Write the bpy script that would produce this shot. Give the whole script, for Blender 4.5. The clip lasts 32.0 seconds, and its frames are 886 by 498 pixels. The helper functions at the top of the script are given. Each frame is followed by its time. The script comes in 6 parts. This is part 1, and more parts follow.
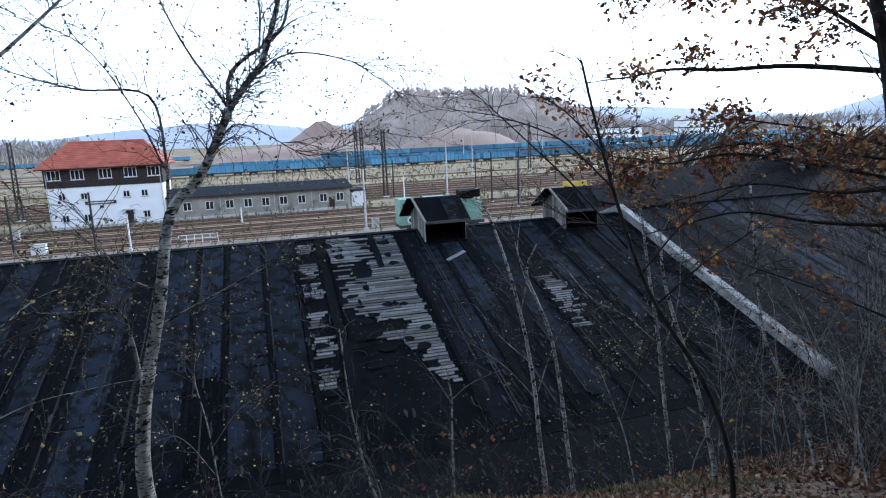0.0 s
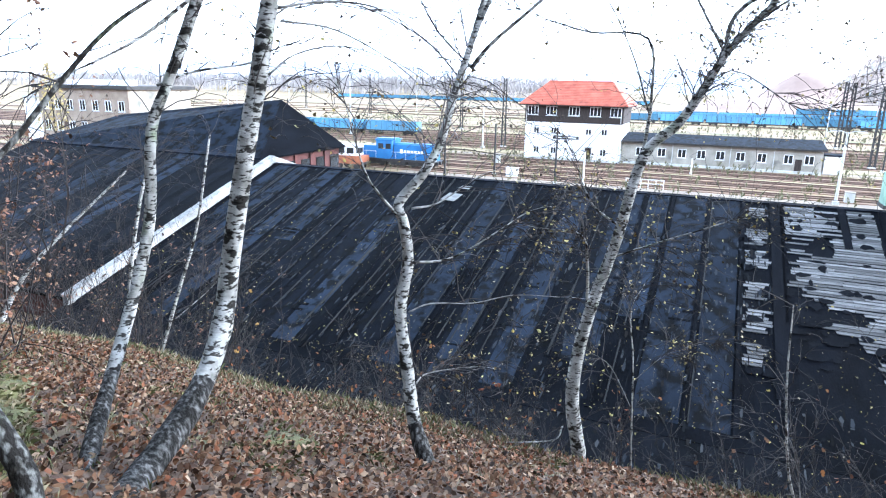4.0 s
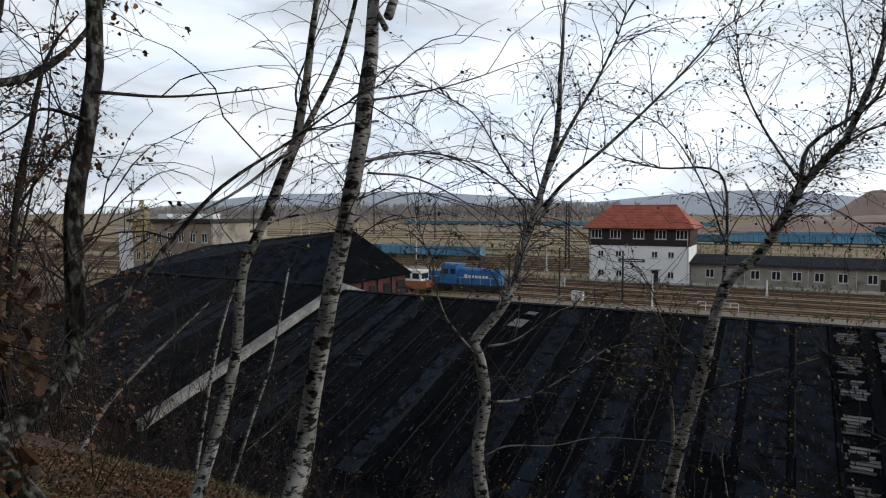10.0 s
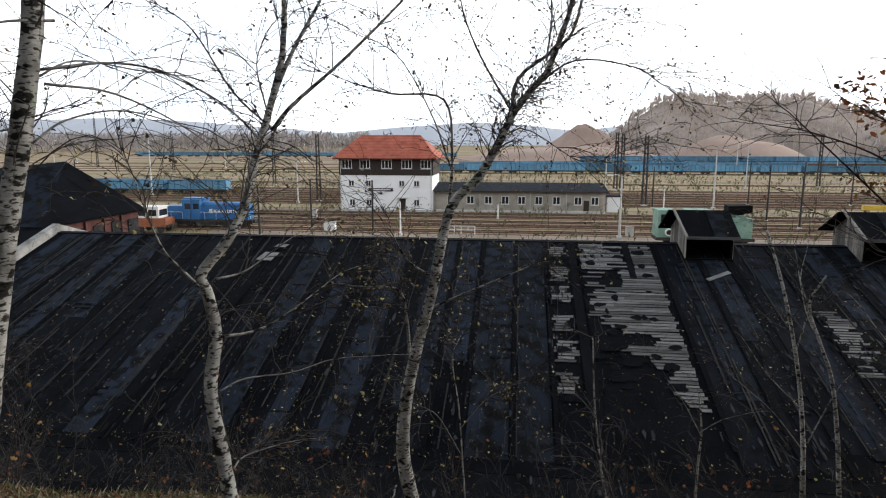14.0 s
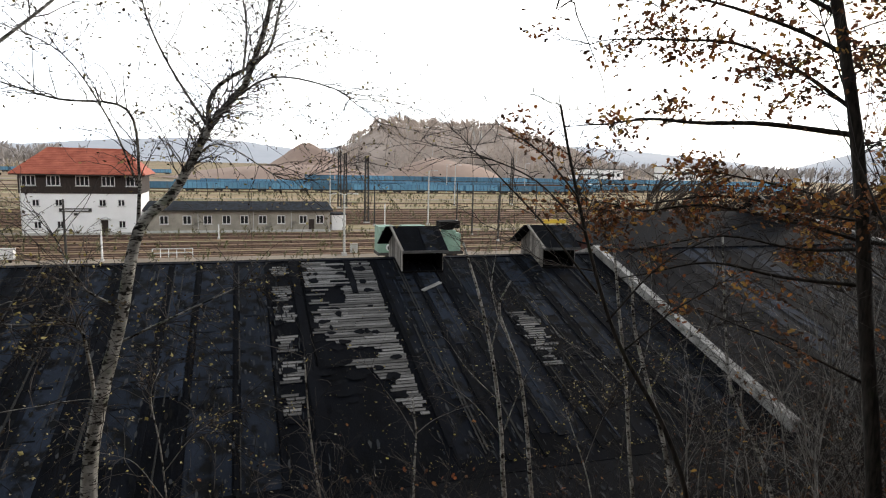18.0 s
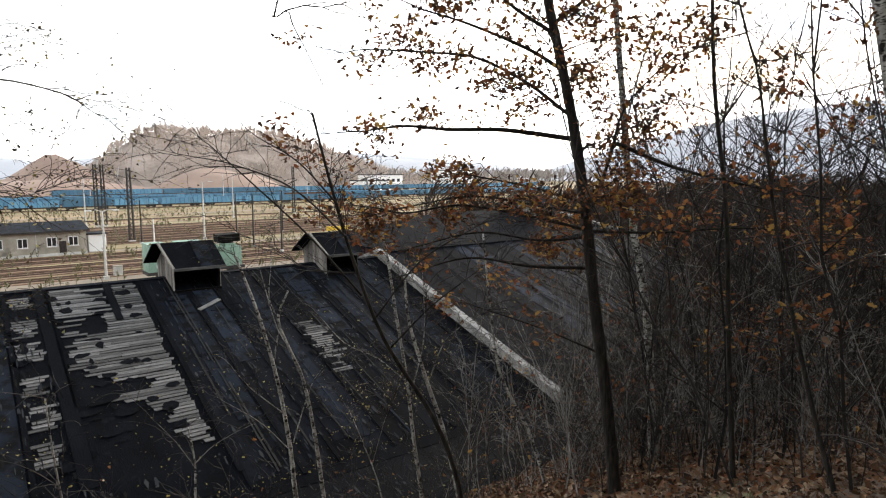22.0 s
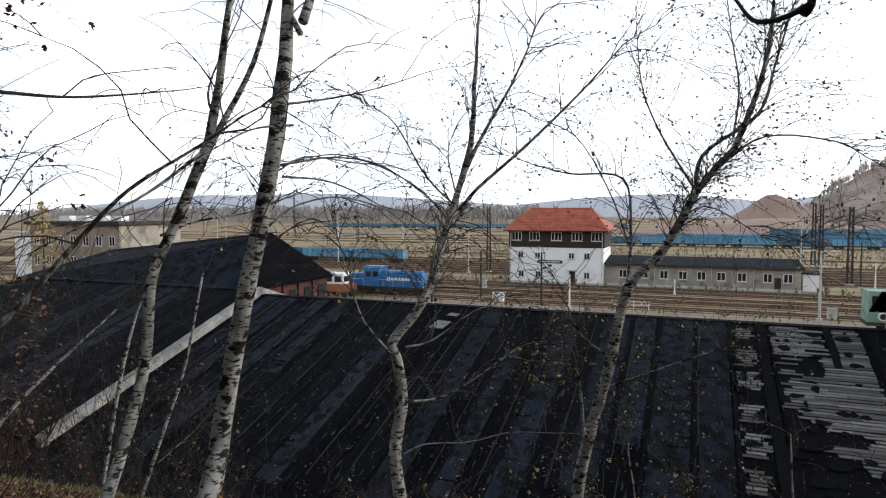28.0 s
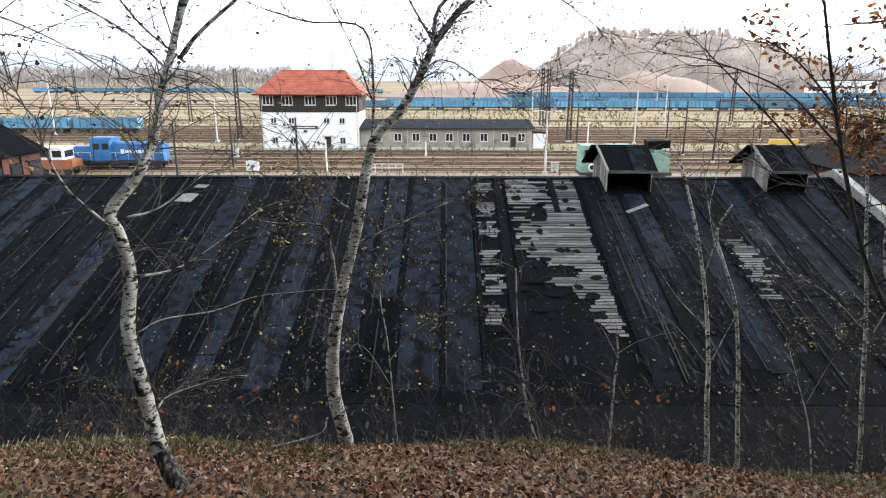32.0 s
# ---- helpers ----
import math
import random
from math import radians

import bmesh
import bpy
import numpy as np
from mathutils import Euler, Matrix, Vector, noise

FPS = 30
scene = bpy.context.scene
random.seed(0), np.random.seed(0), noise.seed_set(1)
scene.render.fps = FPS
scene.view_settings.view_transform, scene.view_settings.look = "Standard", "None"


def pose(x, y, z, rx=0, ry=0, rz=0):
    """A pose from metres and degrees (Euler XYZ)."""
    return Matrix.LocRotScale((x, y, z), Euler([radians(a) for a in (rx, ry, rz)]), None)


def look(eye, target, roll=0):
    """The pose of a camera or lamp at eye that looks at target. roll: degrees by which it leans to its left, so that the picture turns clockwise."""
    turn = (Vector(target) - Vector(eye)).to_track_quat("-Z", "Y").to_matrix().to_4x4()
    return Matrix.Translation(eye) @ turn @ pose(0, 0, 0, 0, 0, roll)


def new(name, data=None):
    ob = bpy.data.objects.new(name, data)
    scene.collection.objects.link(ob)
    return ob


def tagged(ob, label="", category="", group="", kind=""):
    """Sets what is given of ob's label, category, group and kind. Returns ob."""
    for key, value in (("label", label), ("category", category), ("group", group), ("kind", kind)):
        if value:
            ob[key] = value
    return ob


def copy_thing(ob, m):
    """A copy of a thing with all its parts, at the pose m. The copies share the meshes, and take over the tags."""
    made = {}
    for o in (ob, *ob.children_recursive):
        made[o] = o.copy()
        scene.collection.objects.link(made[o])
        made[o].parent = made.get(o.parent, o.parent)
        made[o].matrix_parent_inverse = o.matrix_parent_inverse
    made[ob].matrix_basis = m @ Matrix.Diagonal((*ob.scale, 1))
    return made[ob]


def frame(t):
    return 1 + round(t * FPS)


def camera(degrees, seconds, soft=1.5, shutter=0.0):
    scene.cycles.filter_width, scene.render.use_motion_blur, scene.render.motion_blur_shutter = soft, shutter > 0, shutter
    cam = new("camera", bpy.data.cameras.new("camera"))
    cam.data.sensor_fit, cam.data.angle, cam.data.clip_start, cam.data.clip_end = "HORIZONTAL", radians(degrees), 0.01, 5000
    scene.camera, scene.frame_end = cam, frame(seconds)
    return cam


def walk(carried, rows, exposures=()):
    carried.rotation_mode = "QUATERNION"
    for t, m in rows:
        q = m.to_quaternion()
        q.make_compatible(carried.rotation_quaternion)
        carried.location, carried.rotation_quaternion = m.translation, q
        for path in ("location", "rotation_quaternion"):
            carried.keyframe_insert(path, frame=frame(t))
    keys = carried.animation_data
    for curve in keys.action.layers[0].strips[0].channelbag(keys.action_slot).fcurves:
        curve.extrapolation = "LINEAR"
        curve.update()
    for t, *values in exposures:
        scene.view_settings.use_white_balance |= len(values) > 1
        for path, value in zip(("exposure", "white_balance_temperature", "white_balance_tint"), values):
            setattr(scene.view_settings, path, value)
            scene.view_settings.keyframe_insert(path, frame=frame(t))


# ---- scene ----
cam = camera(70.26, 32.0, soft=1.15)
PATH = [
    (0, look((0.121, 0.168, 11.946), (13.520, 47.454, 2.758), -2.45)),
    (0.5, look((0.086, 0.157, 11.941), (9.974, 48.096, 1.736), -2.59)),
    (1, look((0.041, 0.118, 11.960), (5.614, 48.663, 1.364), -2.89)),
    (1.5, look((0.013, 0.133, 11.939), (2.930, 48.772, 0.728), -2.63)),
    (2, look((0.012, 0.100, 11.938), (0.757, 48.632, -0.062), -2.20)),
    (2.5, look((-0.043, 0.117, 11.918), (-2.446, 48.461, -0.614), -1.65)),
    (3, look((-0.099, 0.084, 11.913), (-7.969, 47.728, -1.052), -1.46)),
    (3.5, look((-0.112, -0.004, 11.925), (-14.059, 46.215, -1.085), -1.01)),
    (4, look((-0.170, 0.016, 11.926), (-19.118, 44.506, -0.787), 1.04)),
    (4.5, look((-0.220, -0.020, 11.937), (-25.536, 41.142, -0.899), 0.19)),
    (6.5, look((-0.356, -0.211, 11.967), (-34.892, 33.969, 0.180), 0.52)),
    (7, look((-0.357, -0.230, 11.988), (-34.676, 34.757, 2.082), 0.91)),
    (7.5, look((-0.326, -0.213, 12.063), (-33.654, 36.706, 6.934), -0.38)),
    (8, look((-0.309, -0.219, 12.088), (-33.024, 37.486, 9.245), -0.63)),
    (8.5, look((-0.314, -0.201, 12.095), (-31.999, 38.414, 9.872), -0.15)),
    (9, look((-0.312, -0.154, 12.092), (-29.873, 40.108, 9.830), 0.08)),
    (9.5, look((-0.303, -0.132, 12.098), (-28.092, 41.368, 9.760), -0.06)),
    (10, look((-0.296, -0.042, 12.077), (-24.467, 43.616, 8.953), -0.27)),
    (10.5, look((-0.279, -0.021, 12.064), (-21.604, 45.049, 8.344), -0.07)),
    (11, look((-0.259, 0.003, 12.036), (-18.846, 46.047, 6.159), -0.39)),
    (11.5, look((-0.225, 0.018, 12.027), (-16.477, 46.802, 5.159), -0.06)),
    (12, look((-0.211, 0.046, 12.013), (-13.958, 47.584, 4.865), -0.04)),
    (12.5, look((-0.198, 0.096, 12.003), (-11.798, 48.070, 4.009), 0.01)),
    (13, look((-0.169, 0.133, 12.001), (-8.994, 48.619, 3.561), 0.02)),
    (13.5, look((-0.144, 0.139, 11.999), (-7.345, 48.929, 3.771), -0.00)),
    (14, look((-0.109, 0.133, 12.000), (-5.888, 49.052, 3.429), 0.00)),
    (14.5, look((-0.097, 0.157, 11.991), (-4.172, 49.190, 3.095), 0.24)),
    (16.5, look((-0.006, 0.174, 11.994), (2.288, 49.573, 4.618), 1.00)),
    (17, look((0.033, 0.197, 11.988), (5.023, 49.430, 4.829), 1.31)),
    (17.5, look((0.117, 0.234, 11.979), (11.314, 48.483, 5.141), 1.42)),
    (18, look((0.209, 0.186, 11.990), (15.385, 47.329, 5.118), 1.39)),
    (18.5, look((0.310, 0.172, 11.978), (20.357, 45.468, 5.171), 1.33)),
    (19, look((0.320, 0.153, 11.968), (24.332, 43.546, 5.603), 1.29)),
    (19.5, look((0.372, 0.123, 11.961), (28.266, 41.171, 5.875), 1.15)),
    (20, look((0.420, 0.083, 11.938), (32.430, 38.089, 6.380), 1.57)),
    (20.5, look((0.439, 0.009, 11.945), (34.506, 36.299, 7.204), 1.46)),
    (21, look((0.474, -0.027, 11.943), (36.836, 33.926, 6.947), 1.63)),
    (21.5, look((0.479, -0.051, 11.961), (36.089, 34.626, 6.530), 0.97)),
    (22, look((0.429, -0.010, 11.990), (30.364, 39.564, 5.838), -0.15)),
    (22.5, look((0.398, 0.045, 11.961), (23.548, 43.902, 5.590), 0.08)),
    (23, look((0.345, 0.091, 11.996), (17.901, 46.413, 5.207), -0.07)),
    (23.5, look((0.231, 0.207, 11.977), (12.507, 48.191, 5.128), -0.04)),
    (24, look((0.115, 0.259, 11.961), (7.377, 49.182, 4.623), 0.17)),
    (24.5, look((0.054, 0.138, 11.983), (2.159, 49.471, 4.118), -0.73)),
    (25, look((0.015, 0.079, 12.015), (-2.975, 49.257, 3.497), -1.26)),
    (25.5, look((-0.103, 0.095, 12.004), (-8.246, 48.722, 3.690), -2.11)),
    (26, look((-0.154, 0.058, 12.001), (-11.958, 47.880, 3.414), -2.12)),
    (26.5, look((-0.201, 0.048, 12.018), (-14.146, 47.313, 3.559), -1.08)),
    (28.5, look((-0.145, -0.158, 12.102), (-19.237, 46.012, 10.158), -0.12)),
    (29, look((-0.109, -0.149, 12.105), (-16.495, 47.028, 9.700), 0.08)),
    (29.5, look((-0.093, -0.113, 12.110), (-11.510, 48.511, 9.789), -0.45)),
    (30, look((-0.059, -0.086, 12.102), (-8.058, 49.187, 9.241), -0.56)),
    (30.5, look((-0.009, -0.052, 12.091), (-3.173, 49.723, 8.562), -0.75)),
    (31, look((-0.001, 0.000, 12.048), (-1.398, 49.666, 6.446), -0.41)),
    (31.5, look((-0.020, 0.064, 11.994), (-0.370, 49.050, 1.984), 0.19)),
    (32, look((-0.037, 0.102, 11.944), (-0.201, 48.297, -1.369), 0.14)),
]
EXPO = [(0, 0.15, 5050, 8), (1.0, 0.6, 5050, 8), (1.5, 0.85, 5150, 8), (2.5, 1.25, 5150, 8), (3.5, 1.65, 5150, 8), (4.5, 1.8, 5200, 8), (6.5, 2.0, 5450, 8), (7.0, 1.9, 5500, 8), (7.5, 0.5, 5900, 8),
        (8.0, -0.8, 6100, 9), (9.0, -1.08, 6100, 9), (10.0, -1.08, 6200, 9), (11.0, -0.95, 6300, 10), (12.0, -0.5, 6400, 10), (13.0, -0.2, 6400, 10), (16.5, -0.15, 6600, 10), (19.0, 0.0, 6800, 10),
        (21.0, 0.15, 6800, 10), (22.0, 0.4, 6800, 10), (23.0, 0.2, 6800, 10), (24.0, 0.0, 6700, 10), (26.5, -0.25, 6500, 10), (28.5, -0.5, 6300, 10), (29.0, -1.15, 6300, 10), (30.0, -1.28, 6300, 10), (31.0, -1.1, 6400, 10), (31.5, 0.3, 6300, 9), (32.0, 0.9, 6300, 9)]
walk(cam, PATH, EXPO)

# ---- world: white broken cloud low down, clearing overhead, low soft sun ----
world = bpy.data.worlds.new("sky")
scene.world = world
world.use_nodes = True
wn, wl = world.node_tree.nodes, world.node_tree.links
SUN_EL, SUN_AZ = radians(16), radians(62)
wn.clear()
sky = wn.new("ShaderNodeTexSky")
sky.sky_type, sky.sun_disc, sky.sun_elevation, sky.sun_rotation = "NISHITA", False, SUN_EL, SUN_AZ
sky.air_density, sky.dust_density = 1.0, 2.5
tc = wn.new("ShaderNodeTexCoord")
mp = wn.new("ShaderNodeMapping")
mp.inputs["Scale"].default_value = (1.6, 1.6, 7.0)
nz = wn.new("ShaderNodeTexNoise")
nz.inputs["Scale"].default_value, nz.inputs["Detail"].default_value, nz.inputs["Roughness"].default_value = 1.7, 6.0, 0.55
ramp = wn.new("ShaderNodeValToRGB")
ramp.color_ramp.elements[0].position, ramp.color_ramp.elements[1].position = 0.34, 0.56
ramp.color_ramp.elements[0].color = (0.62, 0.62, 0.62, 1)
cloud = wn.new("ShaderNodeValToRGB")
cloud.color_ramp.elements[0].position, cloud.color_ramp.elements[1].position = 0.3, 0.75
cloud.color_ramp.elements[0].color, cloud.color_ramp.elements[1].color = (19.0, 21.0, 23.8, 1), (25.8, 25.5, 25.0, 1)
nz2 = wn.new("ShaderNodeTexNoise")
nz2.inputs["Scale"].default_value, nz2.inputs["Detail"].default_value = 3.1, 5.0
mix = wn.new("ShaderNodeMixRGB")
bg = wn.new("ShaderNodeBackground")
bg.inputs["Strength"].default_value = 0.1
wo = wn.new("ShaderNodeOutputWorld")
wl.new(tc.outputs["Generated"], mp.inputs["Vector"])
wl.new(mp.outputs[0], nz.inputs["Vector"])
wl.new(mp.outputs[0], nz2.inputs["Vector"])
wl.new(nz.outputs["Fac"], ramp.inputs[0])
wl.new(nz2.outputs["Fac"], cloud.inputs[0])
up_z = wn.new("ShaderNodeSeparateXYZ")
clear = wn.new("ShaderNodeMapRange")
clear.inputs["From Min"].default_value, clear.inputs["From Max"].default_value = 0.38, 0.85
clear.inputs["To Min"].default_value, clear.inputs["To Max"].default_value = 1.0, 0.16
veil = wn.new("ShaderNodeMath")
veil.operation = "MULTIPLY"
wl.new(tc.outputs["Generated"], up_z.inputs[0])
wl.new(up_z.outputs["Z"], clear.inputs["Value"])
wl.new(ramp.outputs[0], veil.inputs[0])
wl.new(clear.outputs[0], veil.inputs[1])
wl.new(veil.outputs[0], mix.inputs[0])
wl.new(sky.outputs[0], mix.inputs[1])
wl.new(cloud.outputs[0], mix.inputs[2])
dot = wn.new("ShaderNodeVectorMath")
dot.operation = "DOT_PRODUCT"
dot.inputs[1].default_value = (math.sin(SUN_AZ) * 0.8, math.cos(SUN_AZ) * 0.8, 0.0)
glow = wn.new("ShaderNodeMapRange")
glow.inputs["From Min"].default_value, glow.inputs["From Max"].default_value = -0.8, 0.8
glow.inputs["To Min"].default_value, glow.inputs["To Max"].default_value = 0.72, 1.32
thin = wn.new("ShaderNodeVectorMath")
thin.operation = "SCALE"
wl.new(tc.outputs["Generated"], dot.inputs[0])
wl.new(dot.outputs["Value"], glow.inputs["Value"])
wl.new(mix.outputs[0], thin.inputs[0])
wl.new(glow.outputs[0], thin.inputs["Scale"])
wl.new(thin.outputs[0], bg.inputs[0])
wl.new(bg.outputs[0], wo.inputs[0])
sun = new("sun", bpy.data.lights.new("sun", "SUN"))
sun.data.energy, sun.data.angle, sun.data.color = 2.2, radians(12), (1.0, 0.9, 0.78)
sd = Vector((math.sin(SUN_AZ) * math.cos(SUN_EL), math.cos(SUN_AZ) * math.cos(SUN_EL), math.sin(SUN_EL)))
sun.matrix_world = look(sd * 60, (0, 0, 0))

# ---- materials ----
def mat(name, c1, c2, scale=3.0, rough=0.8, bump=0.3, stretch=(1, 1, 1), metal=0.0, fine=None, spec=0.4, isle=0.0, rand=0.0, coords="Object", stain=None):
    """Two-scale noise colour with fine relief."""
    m = bpy.data.materials.new(name)
    m.use_nodes = True
    n, l = m.node_tree.nodes, m.node_tree.links
    b = n["Principled BSDF"]
    b.inputs["Roughness"].default_value, b.inputs["Metallic"].default_value = rough, metal
    b.inputs["Specular IOR Level"].default_value = spec
    t = n.new("ShaderNodeTexCoord")
    mp = n.new("ShaderNodeMapping")
    mp.inputs["Scale"].default_value = stretch
    l.new(t.outputs[coords], mp.inputs["Vector"])
    big = n.new("ShaderNodeTexNoise")
    big.inputs["Scale"].default_value, big.inputs["Detail"].default_value = scale, 5.0
    small = n.new("ShaderNodeTexNoise")
    small.inputs["Scale"].default_value, small.inputs["Detail"].default_value = fine or scale * 9, 3.0
    for q in (big, small):
        l.new(mp.outputs[0], q.inputs["Vector"])
    add = n.new("ShaderNodeMath")
    add.operation = "MULTIPLY_ADD"
    add.inputs[1].default_value, add.inputs[2].default_value = 0.45, 0.0
    l.new(small.outputs["Fac"], add.inputs[0])
    sm = n.new("ShaderNodeMath")
    sm.operation = "ADD"
    l.new(add.outputs[0], sm.inputs[0])
    l.new(big.outputs["Fac"], sm.inputs[1])
    rp = n.new("ShaderNodeValToRGB")
    rp.color_ramp.elements[0].position, rp.color_ramp.elements[1].position = 0.5, 0.95
    rp.color_ramp.elements[0].color, rp.color_ramp.elements[1].color = (*c1, 1), (*c2, 1)
    l.new(sm.outputs[0], rp.inputs[0])
    out = rp.outputs[0]
    if stain:
        sc, col, lo = stain
        s = n.new("ShaderNodeTexNoise")
        s.inputs["Scale"].default_value, s.inputs["Detail"].default_value = sc, 6.0
        l.new(t.outputs[coords], s.inputs["Vector"])
        r2 = n.new("ShaderNodeValToRGB")
        r2.color_ramp.elements[0].position, r2.color_ramp.elements[1].position = lo, lo + 0.12
        l.new(s.outputs["Fac"], r2.inputs[0])
        mx = n.new("ShaderNodeMixRGB")
        mx.inputs[2].default_value = (*col, 1)
        l.new(r2.outputs[0], mx.inputs[0])
        l.new(out, mx.inputs[1])
        out = mx.outputs[0]
    if isle or rand:
        g = n.new("ShaderNodeNewGeometry" if isle else "ShaderNodeObjectInfo")
        hv = n.new("ShaderNodeHueSaturation")
        mr = n.new("ShaderNodeMapRange")
        k = isle or rand
        mr.inputs["To Min"].default_value, mr.inputs["To Max"].default_value = 1 - k, 1 + k
        l.new(g.outputs["Random Per Island" if isle else "Random"], mr.inputs["Value"])
        l.new(mr.outputs[0], hv.inputs["Value"])
        l.new(out, hv.inputs["Color"])
        out = hv.outputs[0]
    l.new(out, b.inputs["Base Color"])
    if bump:
        bp = n.new("ShaderNodeBump")
        bp.inputs["Strength"].default_value, bp.inputs["Distance"].default_value = bump, 0.03
        l.new(sm.outputs[0], bp.inputs["Height"])
        l.new(bp.outputs[0], b.inputs["Normal"])
    return m


def palette_mat(name, cols, rough=0.8, spec=0.25, thin=0.0):
    """Per-piece colours out of a ramp, by island."""
    m = bpy.data.materials.new(name)
    m.use_nodes = True
    n, l = m.node_tree.nodes, m.node_tree.links
    b = n["Principled BSDF"]
    b.inputs["Roughness"].default_value, b.inputs["Specular IOR Level"].default_value = rough, spec
    g = n.new("ShaderNodeNewGeometry")
    r = n.new("ShaderNodeValToRGB")
    r.color_ramp.interpolation = "CONSTANT"
    e = r.color_ramp.elements
    while len(e) < len(cols):
        e.new(0.5)
    for i, c in enumerate(cols):
        e[i].position, e[i].color = i / len(cols), (*c, 1)
    l.new(g.outputs["Random Per Island"], r.inputs[0])
    l.new(r.outputs[0], b.inputs["Base Color"])
    if thin:
        tr, mx = n.new("ShaderNodeBsdfTranslucent"), n.new("ShaderNodeMixShader")
        mx.inputs[0].default_value = thin
        l.new(r.outputs[0], tr.inputs["Color"])
        l.new(b.outputs[0], mx.inputs[1])
        l.new(tr.outputs[0], mx.inputs[2])
        l.new(mx.outputs[0], n["Material Output"].inputs["Surface"])
    return m


def bark_mat(name, white):
    m = bpy.data.materials.new(name)
    m.use_nodes = True
    n, l = m.node_tree.nodes, m.node_tree.links
    b = n["Principled BSDF"]
    b.inputs["Roughness"].default_value, b.inputs["Specular IOR Level"].default_value = 0.85, 0.2
    t = n.new("ShaderNodeTexCoord")

    def noise_at(sc, scale, detail=4.0):
        mp = n.new("ShaderNodeMapping")
        mp.inputs["Scale"].default_value = sc
        q = n.new("ShaderNodeTexNoise")
        q.inputs["Scale"].default_value, q.inputs["Detail"].default_value = scale, detail
        l.new(t.outputs["Object"], mp.inputs["Vector"])
        l.new(mp.outputs[0], q.inputs["Vector"])
        return q.outputs["Fac"]

    def step(v, lo, hi, a, c):
        r = n.new("ShaderNodeValToRGB")
        r.color_ramp.elements[0].position, r.color_ramp.elements[1].position = lo, hi
        r.color_ramp.elements[0].color, r.color_ramp.elements[1].color = (*a, 1), (*c, 1)
        l.new(v, r.inputs[0])
        return r.outputs[0]

    def blend(kind, fac, a, c):
        x = n.new("ShaderNodeMixRGB")
        x.blend_type = kind
        if isinstance(fac, float):
            x.inputs[0].default_value = fac
        else:
            l.new(fac, x.inputs[0])
        l.new(a, x.inputs[1])
        l.new(c, x.inputs[2])
        return x.outputs[0]

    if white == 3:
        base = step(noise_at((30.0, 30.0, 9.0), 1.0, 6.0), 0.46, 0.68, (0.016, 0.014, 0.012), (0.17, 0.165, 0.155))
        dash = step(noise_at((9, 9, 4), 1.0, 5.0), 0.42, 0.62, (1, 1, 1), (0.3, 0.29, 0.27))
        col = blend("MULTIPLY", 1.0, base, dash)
    elif white == 4:
        base = step(noise_at((9, 9, 2.2), 3.0, 6.0), 0.40, 0.64, (0.014, 0.012, 0.010), (0.06, 0.052, 0.042))
        pale = step(noise_at((6, 6, 3.0), 2.6, 7.0), 0.55, 0.66, (0, 0, 0), (0.17, 0.18, 0.16))
        col = blend("ADD", 1.0, base, pale)
    elif white == 2:
        base = step(noise_at((24.0, 24.0, 13.0), 1.0, 7.0), 0.46, 0.62, (0.020, 0.017, 0.014), (0.20, 0.195, 0.175))
        dash = step(noise_at((6, 6, 5), 1.0, 6.0), 0.48, 0.60, (1, 1, 1), (0.22, 0.20, 0.17))
        lichen = step(noise_at((1, 1, 1), 3.0), 0.55, 0.7, (1, 1, 1), (0.6, 0.72, 0.45))
        col = blend("MULTIPLY", 1.0, blend("MULTIPLY", 1.0, base, dash), lichen)
    elif white:
        base = step(noise_at((1, 1, 0.6), 7.0), 0.35, 0.7, (0.15, 0.145, 0.13), (0.44, 0.43, 0.40))
        dash = step(noise_at((13, 13, 46), 1.0, 5.0), 0.545, 0.60, (1, 1, 1), (0.10, 0.09, 0.085))
        scar = step(noise_at((7.0, 7.0, 11.0), 1.0, 7.0), 0.555, 0.60, (1, 1, 1), (0.06, 0.055, 0.05))
        lichen = step(noise_at((1, 1, 1), 3.0), 0.58, 0.75, (1, 1, 1), (0.62, 0.72, 0.52))
        col = blend("MULTIPLY", 1.0, blend("MULTIPLY", 1.0, blend("MULTIPLY", 1.0, base, dash), scar), lichen)
    else:
        base = step(noise_at((6, 6, 1.2), 4.0, 6.0), 0.35, 0.7, (0.009, 0.008, 0.007), (0.036, 0.031, 0.026))
        moss = step(noise_at((1, 1, 1), 2.4), 0.55, 0.72, (1, 1, 1), (0.8, 1.15, 0.6))
        col = blend("MULTIPLY", 1.0, base, moss)
    l.new(col, b.inputs["Base Color"])
    bp = n.new("ShaderNodeBump")
    bp.inputs["Strength"].default_value, bp.inputs["Distance"].default_value = 0.8 if white > 1 or not white else 0.5, 0.03
    l.new(noise_at((14, 14, 6) if white > 1 else (5, 5, 20) if white else (8, 8, 1.5), 2.0, 5.0), bp.inputs["Height"])
    l.new(bp.outputs[0], b.inputs["Normal"])
    return m


